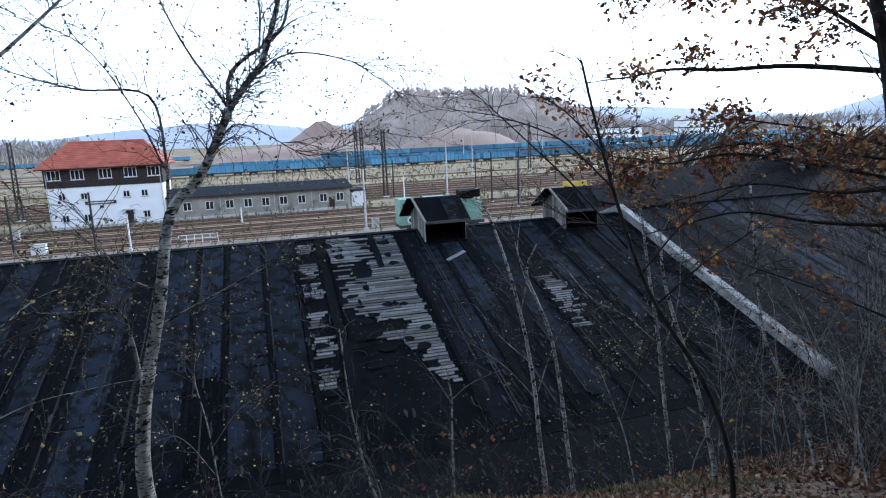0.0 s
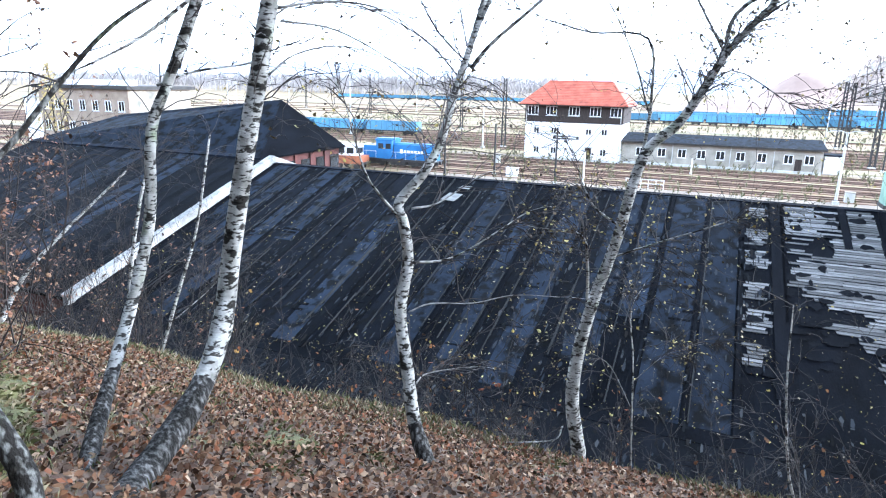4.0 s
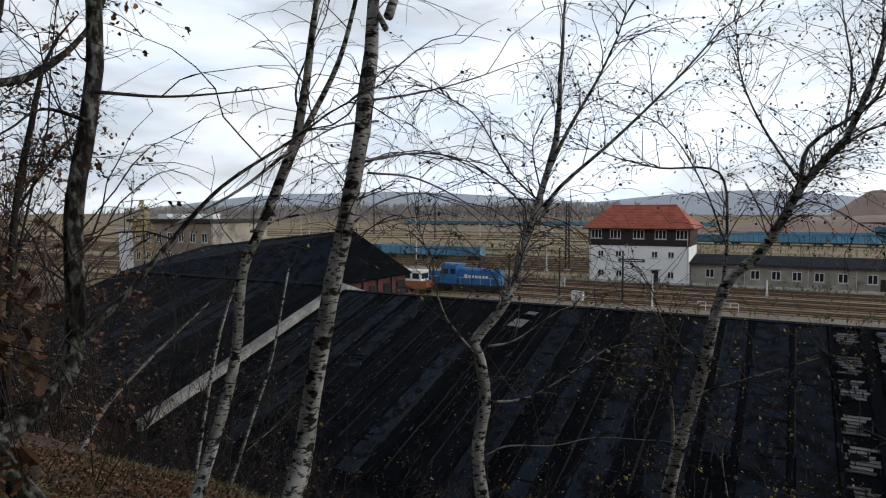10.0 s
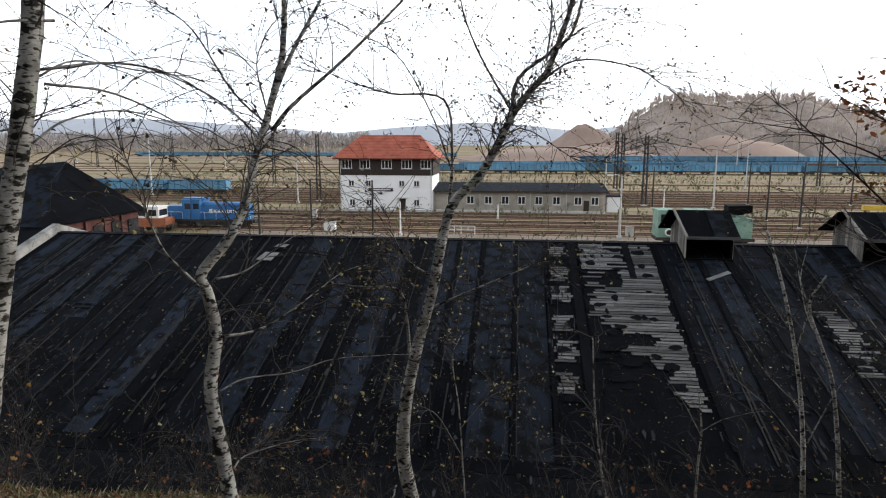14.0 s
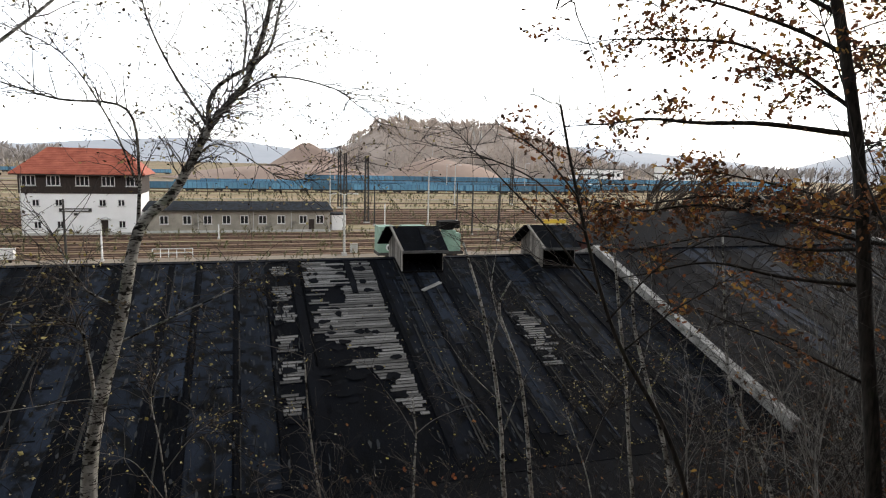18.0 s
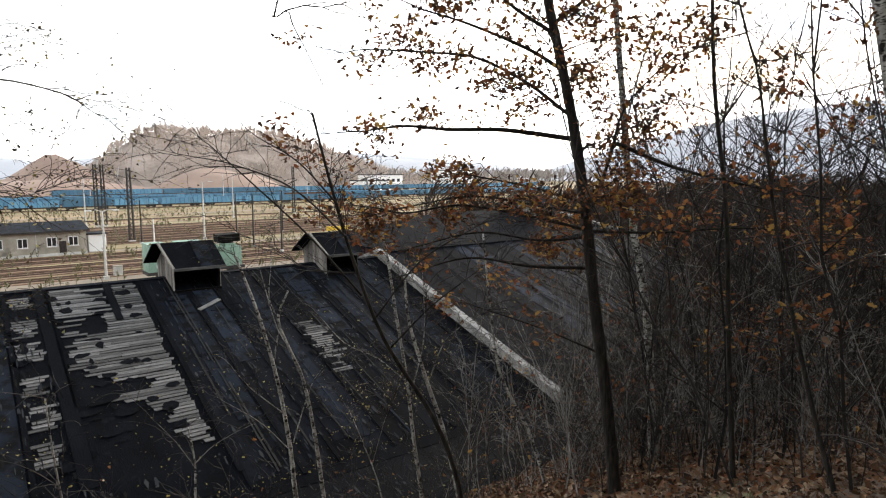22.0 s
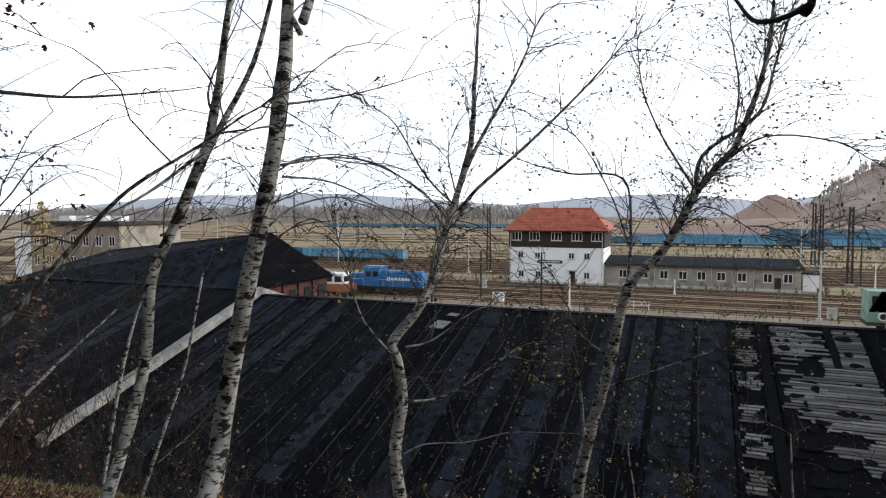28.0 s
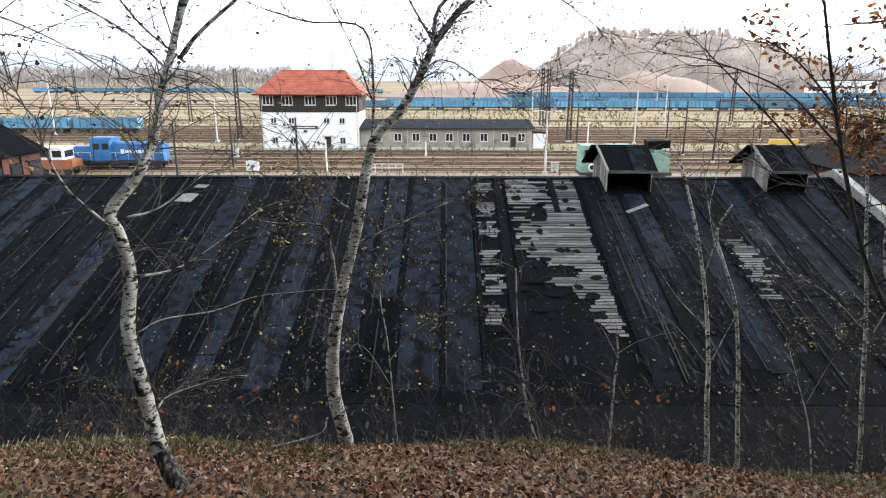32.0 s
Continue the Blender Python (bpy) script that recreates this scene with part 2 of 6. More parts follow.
# blue skylight tint of the shaded roof is mixed into these tar colours
TAR = mat("tar_roof", (0.001224, 0.001591, 0.00254), (0.004536, 0.005564, 0.0082), 1.3, 0.95, 0.8, (1, 0.35, 1), fine=22, spec=0.06, stain=(2.6, (0.00829, 0.00899, 0.0102), 0.62))
TAR_STRIP = mat("tar_strip", (0.00188, 0.002473, 0.004017), (0.005643, 0.007205, 0.01123), 1.6, 0.92, 0.4, (1, 0.25, 1), fine=30, spec=0.08, rand=0.45, stain=(1.7, (0.00197, 0.00225, 0.00269), 0.53))
TAR_NEW = mat("tar_grey_strip", (0.007709, 0.01098, 0.01768), (0.01802, 0.0252, 0.03975), 1.2, 0.9, 0.4, (1, 0.2, 1), fine=34, spec=0.1, rand=0.35, stain=(1.5, (0.0032, 0.0037, 0.0045), 0.48))
LATH = mat("grey_lath", (0.00425, 0.00425, 0.00425), (0.01445, 0.01402, 0.0136), 2.0, 0.9, 0.3, (1, 0.4, 1), rand=0.5)
BOARD = mat("weathered_board", (0.0495, 0.0477, 0.0468), (0.171, 0.1674, 0.162), 1.4, 0.9, 0.6, (1.0, 12, 12), fine=14, rand=0.6)
LIME = mat("limewashed_parapet", (0.13, 0.13, 0.125), (0.42, 0.41, 0.39), 1.2, 0.9, 0.5, stain=(1.6, (0.12, 0.125, 0.11), 0.58))
WALLW = mat("white_render", (0.84, 0.84, 0.83), (0.92, 0.92, 0.91), 0.5, 0.9, 0.15, stain=(0.35, (0.72, 0.71, 0.69), 0.64))
TIMBER = mat("dark_timber", (0.020, 0.014, 0.012), (0.050, 0.036, 0.030), 1.2, 0.8, 0.4, (6, 6, 1))
REDTILE = mat("red_roof_tile", (0.30, 0.075, 0.045), (0.48, 0.140, 0.085), 0.8, 0.8, 0.4, fine=9, stain=(0.6, (0.22, 0.06, 0.04), 0.62))
BRICK = mat("red_brick", (0.040, 0.016, 0.014), (0.11, 0.038, 0.031), 1.1, 0.9, 0.5)
BRICKT = mat("tan_brick", (0.25, 0.19, 0.14), (0.40, 0.32, 0.25), 0.7, 0.9, 0.4)
PLAST = mat("grey_plaster", (0.24, 0.22, 0.18), (0.42, 0.38, 0.32), 0.6, 0.9, 0.3, stain=(0.4, (0.16, 0.15, 0.13), 0.60))
WHITE = mat("white_paint", (0.68, 0.68, 0.67), (0.82, 0.82, 0.81), 2.0, 0.6, 0.1)
GLASS = mat("dark_window_glass", (0.012, 0.014, 0.016), (0.03, 0.033, 0.036), 0.8, 0.12, 0.0, spec=0.6)
# near-black: painted shade inside the ventilators, and the hopper's black tarpaulin
BLACKV = mat("shade_and_tarp_black", (0.003, 0.003, 0.003), (0.007, 0.0065, 0.006), 2.0, 0.95, 0.2, spec=0.1)
BLUE = mat("blue_paint", (0.021, 0.105, 0.2805), (0.04125, 0.18, 0.3995), 0.7, 0.5, 0.1, stain=(0.5, (0.036, 0.10, 0.19), 0.60))
# wagon blue greyed and paled to hold the yard haze, plus grime stains
WBLUE = mat("hazed_wagon_blue", (0.075, 0.185, 0.30), (0.13, 0.30, 0.42), 0.4, 0.75, 0.2, stain=(0.3, (0.11, 0.12, 0.125), 0.57), rand=0.4)
WRIB = mat("wagon_rib_blue", (0.045, 0.115, 0.19), (0.08, 0.19, 0.28), 0.6, 0.8, 0.2, rand=0.3)
RUST = mat("rust_brown", (0.07, 0.040, 0.026), (0.16, 0.095, 0.06), 0.6, 0.85, 0.3)
STEELD = mat("dark_steel", (0.018, 0.017, 0.017), (0.05, 0.046, 0.042), 1.5, 0.7, 0.2)
SHEET = mat("dull_pale_sheet", (0.12, 0.12, 0.1125), (0.255, 0.2513, 0.24), 2.5, 0.9, 0.3)
CONC = mat("pale_concrete", (0.40, 0.40, 0.38), (0.62, 0.61, 0.58), 1.3, 0.85, 0.2)
ORANGE = mat("dull_orange_paint", (0.26, 0.085, 0.04), (0.36, 0.13, 0.06), 1.0, 0.6, 0.1, stain=(0.8, (0.12, 0.08, 0.06), 0.56))
YELL = mat("yellow_paint", (0.55, 0.36, 0.03), (0.70, 0.48, 0.05), 1.0, 0.6, 0.1)
GREEN = mat("faded_green_paint", (0.16, 0.27, 0.21), (0.28, 0.42, 0.34), 0.8, 0.7, 0.2, stain=(1.2, (0.10, 0.09, 0.07), 0.62))
GROUND = mat("yard_ground", (0.1288, 0.088, 0.045), (0.3696, 0.268, 0.144), 0.03, 0.95, 0.3, fine=0.6, stain=(0.05, (0.15, 0.142, 0.06), 0.52), coords="Object", stretch=(0.25, 1.6, 1))
BALLAST = mat("track_ballast", (0.1509, 0.09288, 0.0604), (0.3016, 0.1968, 0.13), 0.3, 0.95, 0.5, fine=8)
RAIL = mat("rusty_rail", (0.09, 0.055, 0.04), (0.18, 0.12, 0.09), 2.0, 0.6, 0.1, metal=0.3)
SANDY = mat("pale_gravel", (0.1872, 0.148, 0.1085), (0.2808, 0.2294, 0.1715), 0.25, 0.95, 0.4, fine=7)
SOIL = mat("slope_soil", (0.040, 0.025, 0.016), (0.12, 0.075, 0.045), 2.5, 0.95, 0.6, fine=14, stain=(0.9, (0.11, 0.115, 0.045), 0.58))
SPOIL = mat("red_spoil_heap", (0.2808, 0.1998, 0.162), (0.4104, 0.3024, 0.243), 0.02, 0.95, 0.2, fine=0.2)
# scrub colour lightened: the haze over the hill is put into it
HILLM = mat("hazed_scrub", (0.2478, 0.203, 0.1746), (0.4484, 0.3717, 0.3186), 0.04, 0.95, 0.3, fine=0.35, stain=(0.03, (0.2242, 0.1829, 0.1534), 0.52))
DRYGRASS = mat("dry_yard_grass", (0.20, 0.160, 0.078), (0.36, 0.295, 0.165), 0.12, 0.95, 0.4, (0.3, 1.2, 1), fine=1.4, stain=(0.08, (0.15, 0.15, 0.062), 0.58))
# distance haze is painted into these pale wood, ridge and hill-tree colours
FARWOOD = mat("hazed_wood", (0.2465, 0.2248, 0.2146), (0.406, 0.3697, 0.348), 0.02, 1.0, 0.0, fine=0.2)
FARHILL = mat("haze_blue_hills", (0.42, 0.45, 0.50), (0.52, 0.54, 0.58), 0.004, 1.0, 0.0, fine=0.03)
HILLTREE = mat("hazed_hill_bark", (0.3931, 0.3276, 0.2839), (0.5824, 0.495, 0.4295), 0.03, 1.0, 0.0, fine=0.3)
BIRCH = bark_mat("birch_bark", True)
OLDBIRCH = bark_mat("old_birch_bark", 2)
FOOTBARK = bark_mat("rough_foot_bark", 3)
LICHENBARK = bark_mat("lichen_oak_bark", 4)
DARKBARK = bark_mat("dark_bark", False)
TWIG = mat("twig_bark", (0.014, 0.011, 0.010), (0.038, 0.030, 0.026), 4.0, 0.85, 0.1)
GREYTWIG = mat("greyish_brush_bark", (0.009, 0.008, 0.007), (0.042, 0.037, 0.033), 3.0, 0.85, 0.2, fine=30, isle=0.85)
PALETWIG = mat("pale_branch_bark", (0.06, 0.055, 0.05), (0.32, 0.31, 0.29), 9.0, 0.85, 0.2)
# yellow leaves with dark tones painted in for crowns against bright sky
LEAF_Y = palette_mat("backlit_birch_leaves", [(0.28, 0.22, 0.06), (0.13, 0.10, 0.045), (0.06, 0.045, 0.028), (0.34, 0.29, 0.11), (0.045, 0.035, 0.024), (0.09, 0.065, 0.035)])
LEAF_O = palette_mat("rusty_oak_leaves", [(0.16, 0.062, 0.024), (0.24, 0.105, 0.034), (0.075, 0.034, 0.018), (0.30, 0.18, 0.05), (0.17, 0.058, 0.026), (0.05, 0.027, 0.016), (0.12, 0.060, 0.030), (0.04, 0.024, 0.016)], thin=0.45)
LEAF_P = palette_mat("pale_yellow_leaves", [(0.36, 0.29, 0.08), (0.24, 0.19, 0.07), (0.40, 0.33, 0.14), (0.10, 0.08, 0.04), (0.30, 0.25, 0.16)])
LEAF_B = palette_mat("dull_brown_leaves", [(0.13, 0.070, 0.045), (0.20, 0.105, 0.060), (0.085, 0.050, 0.036), (0.24, 0.145, 0.085), (0.16, 0.075, 0.042), (0.06, 0.040, 0.030)])
MOSS = palette_mat("bank_moss", [(0.075, 0.0765, 0.0255), (0.165, 0.1425, 0.075), (0.0562, 0.06, 0.021), (0.21, 0.18, 0.1125), (0.0975, 0.0938, 0.0338), (0.1425, 0.1087, 0.06)])
LITTER = palette_mat("fallen_leaves", [(0.096, 0.046, 0.021), (0.136, 0.064, 0.029), (0.048, 0.025, 0.014), (0.176, 0.1, 0.053), (0.08, 0.038, 0.019), (0.216, 0.148, 0.092), (0.12, 0.05, 0.022), (0.036, 0.021, 0.012), (0.152, 0.084, 0.042), (0.096, 0.053, 0.027), (0.022, 0.014, 0.01), (0.264, 0.188, 0.124), (0.168, 0.062, 0.026), (0.056, 0.03, 0.016)])
POPLAR = palette_mat("yellow_poplar_leaves", [(0.45, 0.36, 0.15), (0.36, 0.28, 0.11), (0.50, 0.42, 0.22), (0.30, 0.24, 0.12)], thin=0.3)
NEARLEAF = palette_mat("curled_oak_leaves", [(0.13, 0.066, 0.036), (0.19, 0.12, 0.078), (0.095, 0.042, 0.022), (0.23, 0.16, 0.11), (0.15, 0.068, 0.030), (0.060, 0.032, 0.020)], thin=0.3)
CUSHION = mat("moss_cushion", (0.032, 0.033, 0.011), (0.12, 0.112, 0.035), 6.0, 0.95, 0.9, fine=60, stain=(4.0, (0.13, 0.098, 0.052), 0.54))
VBOARD = mat("weathered_vent_board", (0.07, 0.062, 0.055), (0.26, 0.24, 0.215), 2.0, 0.9, 0.5, (10, 10, 1.2), fine=16, rand=0.6)
GRASS = palette_mat("dry_grass", [(0.1913, 0.1658, 0.102), (0.0956, 0.102, 0.0382), (0.2422, 0.2167, 0.1466), (0.0701, 0.0829, 0.0287), (0.153, 0.1371, 0.0765), (0.2104, 0.1913, 0.1339)])


# ---- mesh helpers ----
class Geo:
    """Gathers vertices and faces of one mesh."""

    def __init__(self):
        self.v, self.f = [], []

    def box(self, x0, x1, y0, y1, z0, z1, m=None):
        k = len(self.v)
        p = [Vector(q) for q in ((x0, y0, z0), (x1, y0, z0), (x1, y1, z0), (x0, y1, z0), (x0, y0, z1), (x1, y0, z1), (x1, y1, z1), (x0, y1, z1))]
        self.v += [tuple(m @ q) if m else tuple(q) for q in p]
        self.f += [tuple(k + i for i in q) for q in ((3, 2, 1, 0), (4, 5, 6, 7), (0, 1, 5, 4), (1, 2, 6, 5), (2, 3, 7, 6), (3, 0, 4, 7))]
        return self

    def poly(self, pts, thick, axis=(0, 0, 1)):
        """A plate: pts in order, pushed along axis by thick."""
        k, n, a = len(self.v), len(pts), Vector(axis) * thick
        self.v += [tuple(p) for p in pts] + [tuple(Vector(p) + a) for p in pts]
        self.f += [tuple(k + i for i in reversed(range(n))), tuple(k + n + i for i in range(n))]
        self.f += [(k + i, k + (i + 1) % n, k + n + (i + 1) % n, k + n + i) for i in range(n)]
        return self

    def tube(self, pts, radii, sides=6, cap=True):
        k = len(self.v)
        pts = [Vector(p) for p in pts]
        n = len(pts)
        for i, p in enumerate(pts):
            d = (pts[min(i + 1, n - 1)] - pts[max(i - 1, 0)])
            d = d.normalized() if d.length > 1e-6 else Vector((0, 0, 1))
            a = d.cross(Vector((0.31, 0.93, 0.2))).normalized()
            b = d.cross(a)
            for s in range(sides):
                w = 2 * math.pi * s / sides
                self.v.append(tuple(p + (a * math.cos(w) + b * math.sin(w)) * radii[i]))
        for i in range(n - 1):
            for s in range(sides):
                t = (s + 1) % sides
                self.f.append((k + i * sides + s, k + i * sides + t, k + (i + 1) * sides + t, k + (i + 1) * sides + s))
        if cap:
            self.f.append(tuple(k + s for s in reversed(range(sides))))
            self.f.append(tuple(k + (n - 1) * sides + s for s in range(sides)))
        return self

    def cyl(self, x, y, z0, z1, r0, r1=None, sides=10):
        return self.tube([(x, y, z0), (x, y, z1)], [r0, r0 if r1 is None else r1], sides)

    def disc(self, c, r, w, sides=14, axis="y"):
        """A wheel: a drum of width w round c."""
        c = Vector(c)
        o = Vector((0, w / 2, 0)) if axis == "y" else Vector((w / 2, 0, 0))
        return self.tube([c - o, c + o], [r, r], sides)


def mesh_of(g, name, smooth=False):
    me = bpy.data.meshes.new(name)
    me.from_pydata(g.v, [], g.f)
    if smooth:
        me.polygons.foreach_set("use_smooth", [True] * len(me.polygons))
    me.update()
    return me


def part(name, g, material, parent=None, label="", smooth=False):
    me = g if isinstance(g, bpy.types.Mesh) else mesh_of(g, name, smooth)
    if not me.materials:
        me.materials.append(material)
    ob = new(name, me)
    if parent:
        ob.parent = parent
    return tagged(ob, label)


def thing(name, label, category, at=(0, 0, 0), group="", rz=0.0):
    e = new(name)
    e.empty_display_size = 0.2
    e.matrix_world = pose(*at, 0, 0, rz)
    return tagged(e, label, category, group)


def setting(name, g, material, label="", category="", smooth=False):
    return tagged(part(name, g, material, None, "", smooth), label, category, "", "structure")


PROFILE = [(-60, 30), (-10, 14.2), (0, 10.4), (5, 8.22), (8.3, 6.65), (10, 5.3), (13, 3.0), (15.2, 1.3), (16.2, 0.7), (18, 0.3), (30, 0), (9000, 0)]


def land(x, y):
    """Height of the ground: a wooded bank that falls to the flat yard."""
    for (y0, z0), (y1, z1) in zip(PROFILE, PROFILE[1:]):
        if y <= y1:
            z = z0 + (z1 - z0) * (y - y0) / (y1 - y0)
            break
    if x > 1.5:
        z -= 0.14 * (min(x, 15) - 1.5) * max(0.0, min(1.0, (15 - y) / 7))
    if y < 17:
        z += (noise.noise((x * 0.35, y * 0.35, 0)) * 0.16 + noise.noise((x * 1.3, y * 1.3, 4)) * 0.05) * min(1, (17 - y) / 3)
        if math.hypot(x, y) < 2:
            z -= 0.1
    return z


YR, ZR, KR = 34.3, 6.57, 0.32      # main ridge: place, height, slope
YE = 19.1                          # eave


def roof_z(y):
    return ZR + KR * (y - YR)


def smooth_path(pts, per=4):
    """Points on a smooth curve through pts."""
    p = [Vector(q) for q in pts]
    p = [p[0] * 2 - p[1]] + p + [p[-1] * 2 - p[-2]]
    out = []
    for i in range(1, len(p) - 2):
        for k in range(per):
            t = k / per
            a, b, c, d = p[i - 1], p[i], p[i + 1], p[i + 2]
            out.append(0.5 * ((2 * b) + (c - a) * t + (2 * a - 5 * b + 4 * c - d) * t * t + (3 * b - a - 3 * c + d) * t ** 3))
    out.append(p[-2])
    return out


# ---- ground: one sheet from the bank to the horizon ----
g = Geo()
xs = [-3000, -1500, -700, -350, -180, -100, -70] + [-50 + i for i in range(0, 30)] + [-20 + i * 0.4 for i in range(0, 100)] + [20 + i for i in range(0, 30)] + [50, 70, 100, 180, 350, 700, 1500, 3000]
ys = [-60, -40, -25, -15, -10, -7, -5] + [-4 + i * 0.4 for i in range(0, 52)] + [17.2, 18, 20, 24, 30, 40, 60, 80, 120, 200, 350, 700, 1500, 4000]
for yy in ys:
    for xx in xs:
        g.v.append((xx, yy, land(xx, yy)))
w = len(xs)
g.f = [(j * w + i, j * w + i + 1, (j + 1) * w + i + 1, (j + 1) * w + i) for j in range(len(ys) - 1) for i in range(w - 1)]
me = mesh_of(g, "ground", True)
me.materials.append(SOIL)
me.materials.append(GROUND)
me.polygons.foreach_set("material_index", [0 if p.center.y < 19 or (abs(p.center.x) > 47 and p.center.y < 62) or (22 < p.center.x < 100 and p.center.y < 36) else 1 for p in me.polygons])
tagged(new("ground", me), "leaf-strewn bank falling to a flat dry rail yard", "ground", "", "structure")

# tracks across the yard
for yy in (72.5, 81.5, 87.0, 91.5, 97.0, 101.0, 117.0, 121.5, 126.5, 132.0, 137.0, 142.5, 150.0, 172.0, 227.0, 246.0, 262.0, 300.0):
    bed = setting("track_bed", Geo().poly([(-320, yy - 1.7, 0.0), (320, yy - 1.7, 0.0), (320, yy + 1.7, 0.0), (-320, yy + 1.7, 0.0)], 0.10), BALLAST, "brown stained ballast bed of a railway track", "track")
    for o in (-0.75, 0.75):
        part("rail", Geo().box(-320, 320, yy + o - 0.035, yy + o + 0.035, 0.1, 0.26), RAIL, bed)
for yy, wd, m in ((106.5, 2.5, SANDY), (112.0, 5.0, DRYGRASS), (94.3, 1.8, DRYGRASS), (76.0, 2.0, DRYGRASS), (146.3, 2.6, BALLAST), (157.0, 8.0, DRYGRASS), (162.0, 3.0, BALLAST), (176.5, 9.0, DRYGRASS), (190.5, 3.0, SANDY), (217.0, 10.0, DRYGRASS), (237.0, 8.0, DRYGRASS), (280.0, 9.0, BALLAST), (330.0, 14.0, SANDY), (390.0, 16.0, BALLAST)):
    g = Geo()
    lo, hi = [], []
    for k in range(41):
        xx = -260 + k * 13.0
        e = noise.noise((xx * 0.05, yy, 2)) * wd * 0.7
        lo.append((xx, yy - wd / 2 + e * 0.6, 0.0))
        hi.append((xx, yy + wd / 2 + noise.noise((xx * 0.07, yy, 8)) * wd * 0.6, 0.0))
    for k in range(40):
        g.poly([lo[k], lo[k + 1], hi[k + 1], hi[k]], 0.03)
    setting("worn_ground", g, m, "worn strip of cinders between the tracks", "ground")
setting("pale_verge", Geo().poly([(-40, 74.5, 0), (40, 74.5, 0), (40, 79.4, 0), (-40, 79.4, 0)], 0.06), SANDY, "pale gravel verge beside the tracks", "ground")
setting("service_road", Geo().poly([(-40, 63, 0), (60, 63, 0), (60, 70, 0), (-40, 70, 0)], 0.05), SANDY, "pale gravel service road behind the shed", "road")

# ---- shed with the tarred roof ----
XL, XR = -27.3, 21.2
g = Geo()
g.box(XL, XR, YE + 0.3, YE + 0.6, 0, roof_z(YE) - 0.05).box(XL, XR, 48.6, 48.9, 0, 1.8).box(XL, XL + 0.3, YE + 0.6, 48.6, 0, 1.7).box(XR - 0.3, XR, YE + 0.6, 48.6, 0, 1.7)
setting("shed_walls", g, BRICK, "sooty brick walls under the tarred roof", "wall")


def slab(x0, x1, y0, y1, off, th):
    return Geo().poly([(x0, y0, roof_z(y0) + off), (x1, y0, roof_z(y0) + off), (x1, y1, roof_z(y1) + off), (x0, y1, roof_z(y1) + off)], th)


roof = setting("shed_roof", slab(XL, XR, YE, YR, -0.14, 0.14), TAR, "black tar-paper roof with torn strips", "roof")
g = Geo().poly([(XL, YR, ZR - 0.14), (XR, YR, ZR - 0.14), (XR, 49.0, ZR - 0.14 - KR * 14.7), (XL, 49.0, ZR - 0.14 - KR * 14.7)], 0.14)
part("rear_slope", g, TAR, roof)
part("ridge_cap", Geo().poly([(XL, YR - 0.22, ZR - 0.05), (XR, YR - 0.22, ZR - 0.05), (XR, YR + 0.2, ZR - 0.01), (XL, YR + 0.2, ZR - 0.01)], 0.05), TAR_STRIP, roof)

# lean-to along the eave
lean = setting("lean_to_roof", Geo().poly([(XL, 15.4, 1.02), (XR + 3, 15.4, 1.02), (XR + 3, YE + 0.3, 1.56), (XL, YE + 0.3, 1.56)], 0.12), TAR, "low flat tarred lean-to roof strewn with leaves", "roof")
setting("lean_to_wall", Geo().box(XL, XR + 3, 15.5, 15.7, 0.2, 1.06), BRICK, "low brick wall under the lean-to", "wall")

part("eave_strip", Geo().poly([(XL + 0.3, YE - 0.5, 1.576), (XR - 0.3, YE - 0.5, 1.576), (XR - 0.3, YE + 0.35, roof_z(YE + 0.35) + 0.004), (XL + 0.3, YE + 0.35, roof_z(YE + 0.35) + 0.004)], 0.01), TAR, lean)
# tar-paper strips, laid from eave to ridge
rng = random.Random(11)
PALE = [(-26.6, 1.0, 27, 34.2), (-25.0, 1.0, 24, 34.2), (-22.6, 0.9, 19.2, 34.2), (-20.9, 1.0, 26, 34.2), (-16.0, 1.0, 19.3, 29.4), (-11.3, 1.15, 19.2, 34.1), (-8.9, 0.7, 19.2, 30), (-6.9, 1.1, 19.2, 33.8),
        (-4.5, 1.2, 21, 34.2), (-3.0, 1.0, 24, 34.2), (-1.7, 1.45, 19.2, 34.2), (0.05, 1.2, 19.2, 34.2), (7.9, 0.9, 22.5, 32.2), (9.2, 0.95, 26, 32.6), (11.3, 0.8, 20, 33), (14.2, 1.0, 27, 34), (15.9, 1.0, 24, 34.1), (18.6, 1.0, 19.4, 34.0)]
for x, wd, y0, y1 in PALE:
    part("roofing_strip", slab(x, x + wd, y0, y1, 0.012 + rng.random() * 0.004, 0.012), TAR_NEW, roof, "greyer tar-paper strip")
x = XL + 0.5
while x < XR - 1.0:
    wd = rng.uniform(0.85, 1.05)
    if not 1.1 < x + 0.5 < 7.3:
        y0 = YE + 0.05 if rng.random() < 0.7 else rng.uniform(20, 27)
        y1 = YR - 0.1 if rng.random() < 0.7 else rng.uniform(26, 33)
        part("roofing_strip", slab(x, x + wd, y0, y1, rng.uniform(0.001, 0.006), 0.006), TAR_STRIP, roof)
    x += wd + rng.uniform(-0.06, 0.25)
# raised seams
for x in (-24.0, -21.6, -19.4, -17.6, -14.5, -13.2, -11.5, -10.0, -8.0, -5.6, -3.15, -1.9, -0.18, 1.32, 2.75, 7.1, 8.9, 10.3, 12.6, 15.4, 17.2, 19.8):
    part("seam", slab(x, x + rng.uniform(0.08, 0.17), YE, YR - 0.05, 0.026, 0.03), TAR, roof)

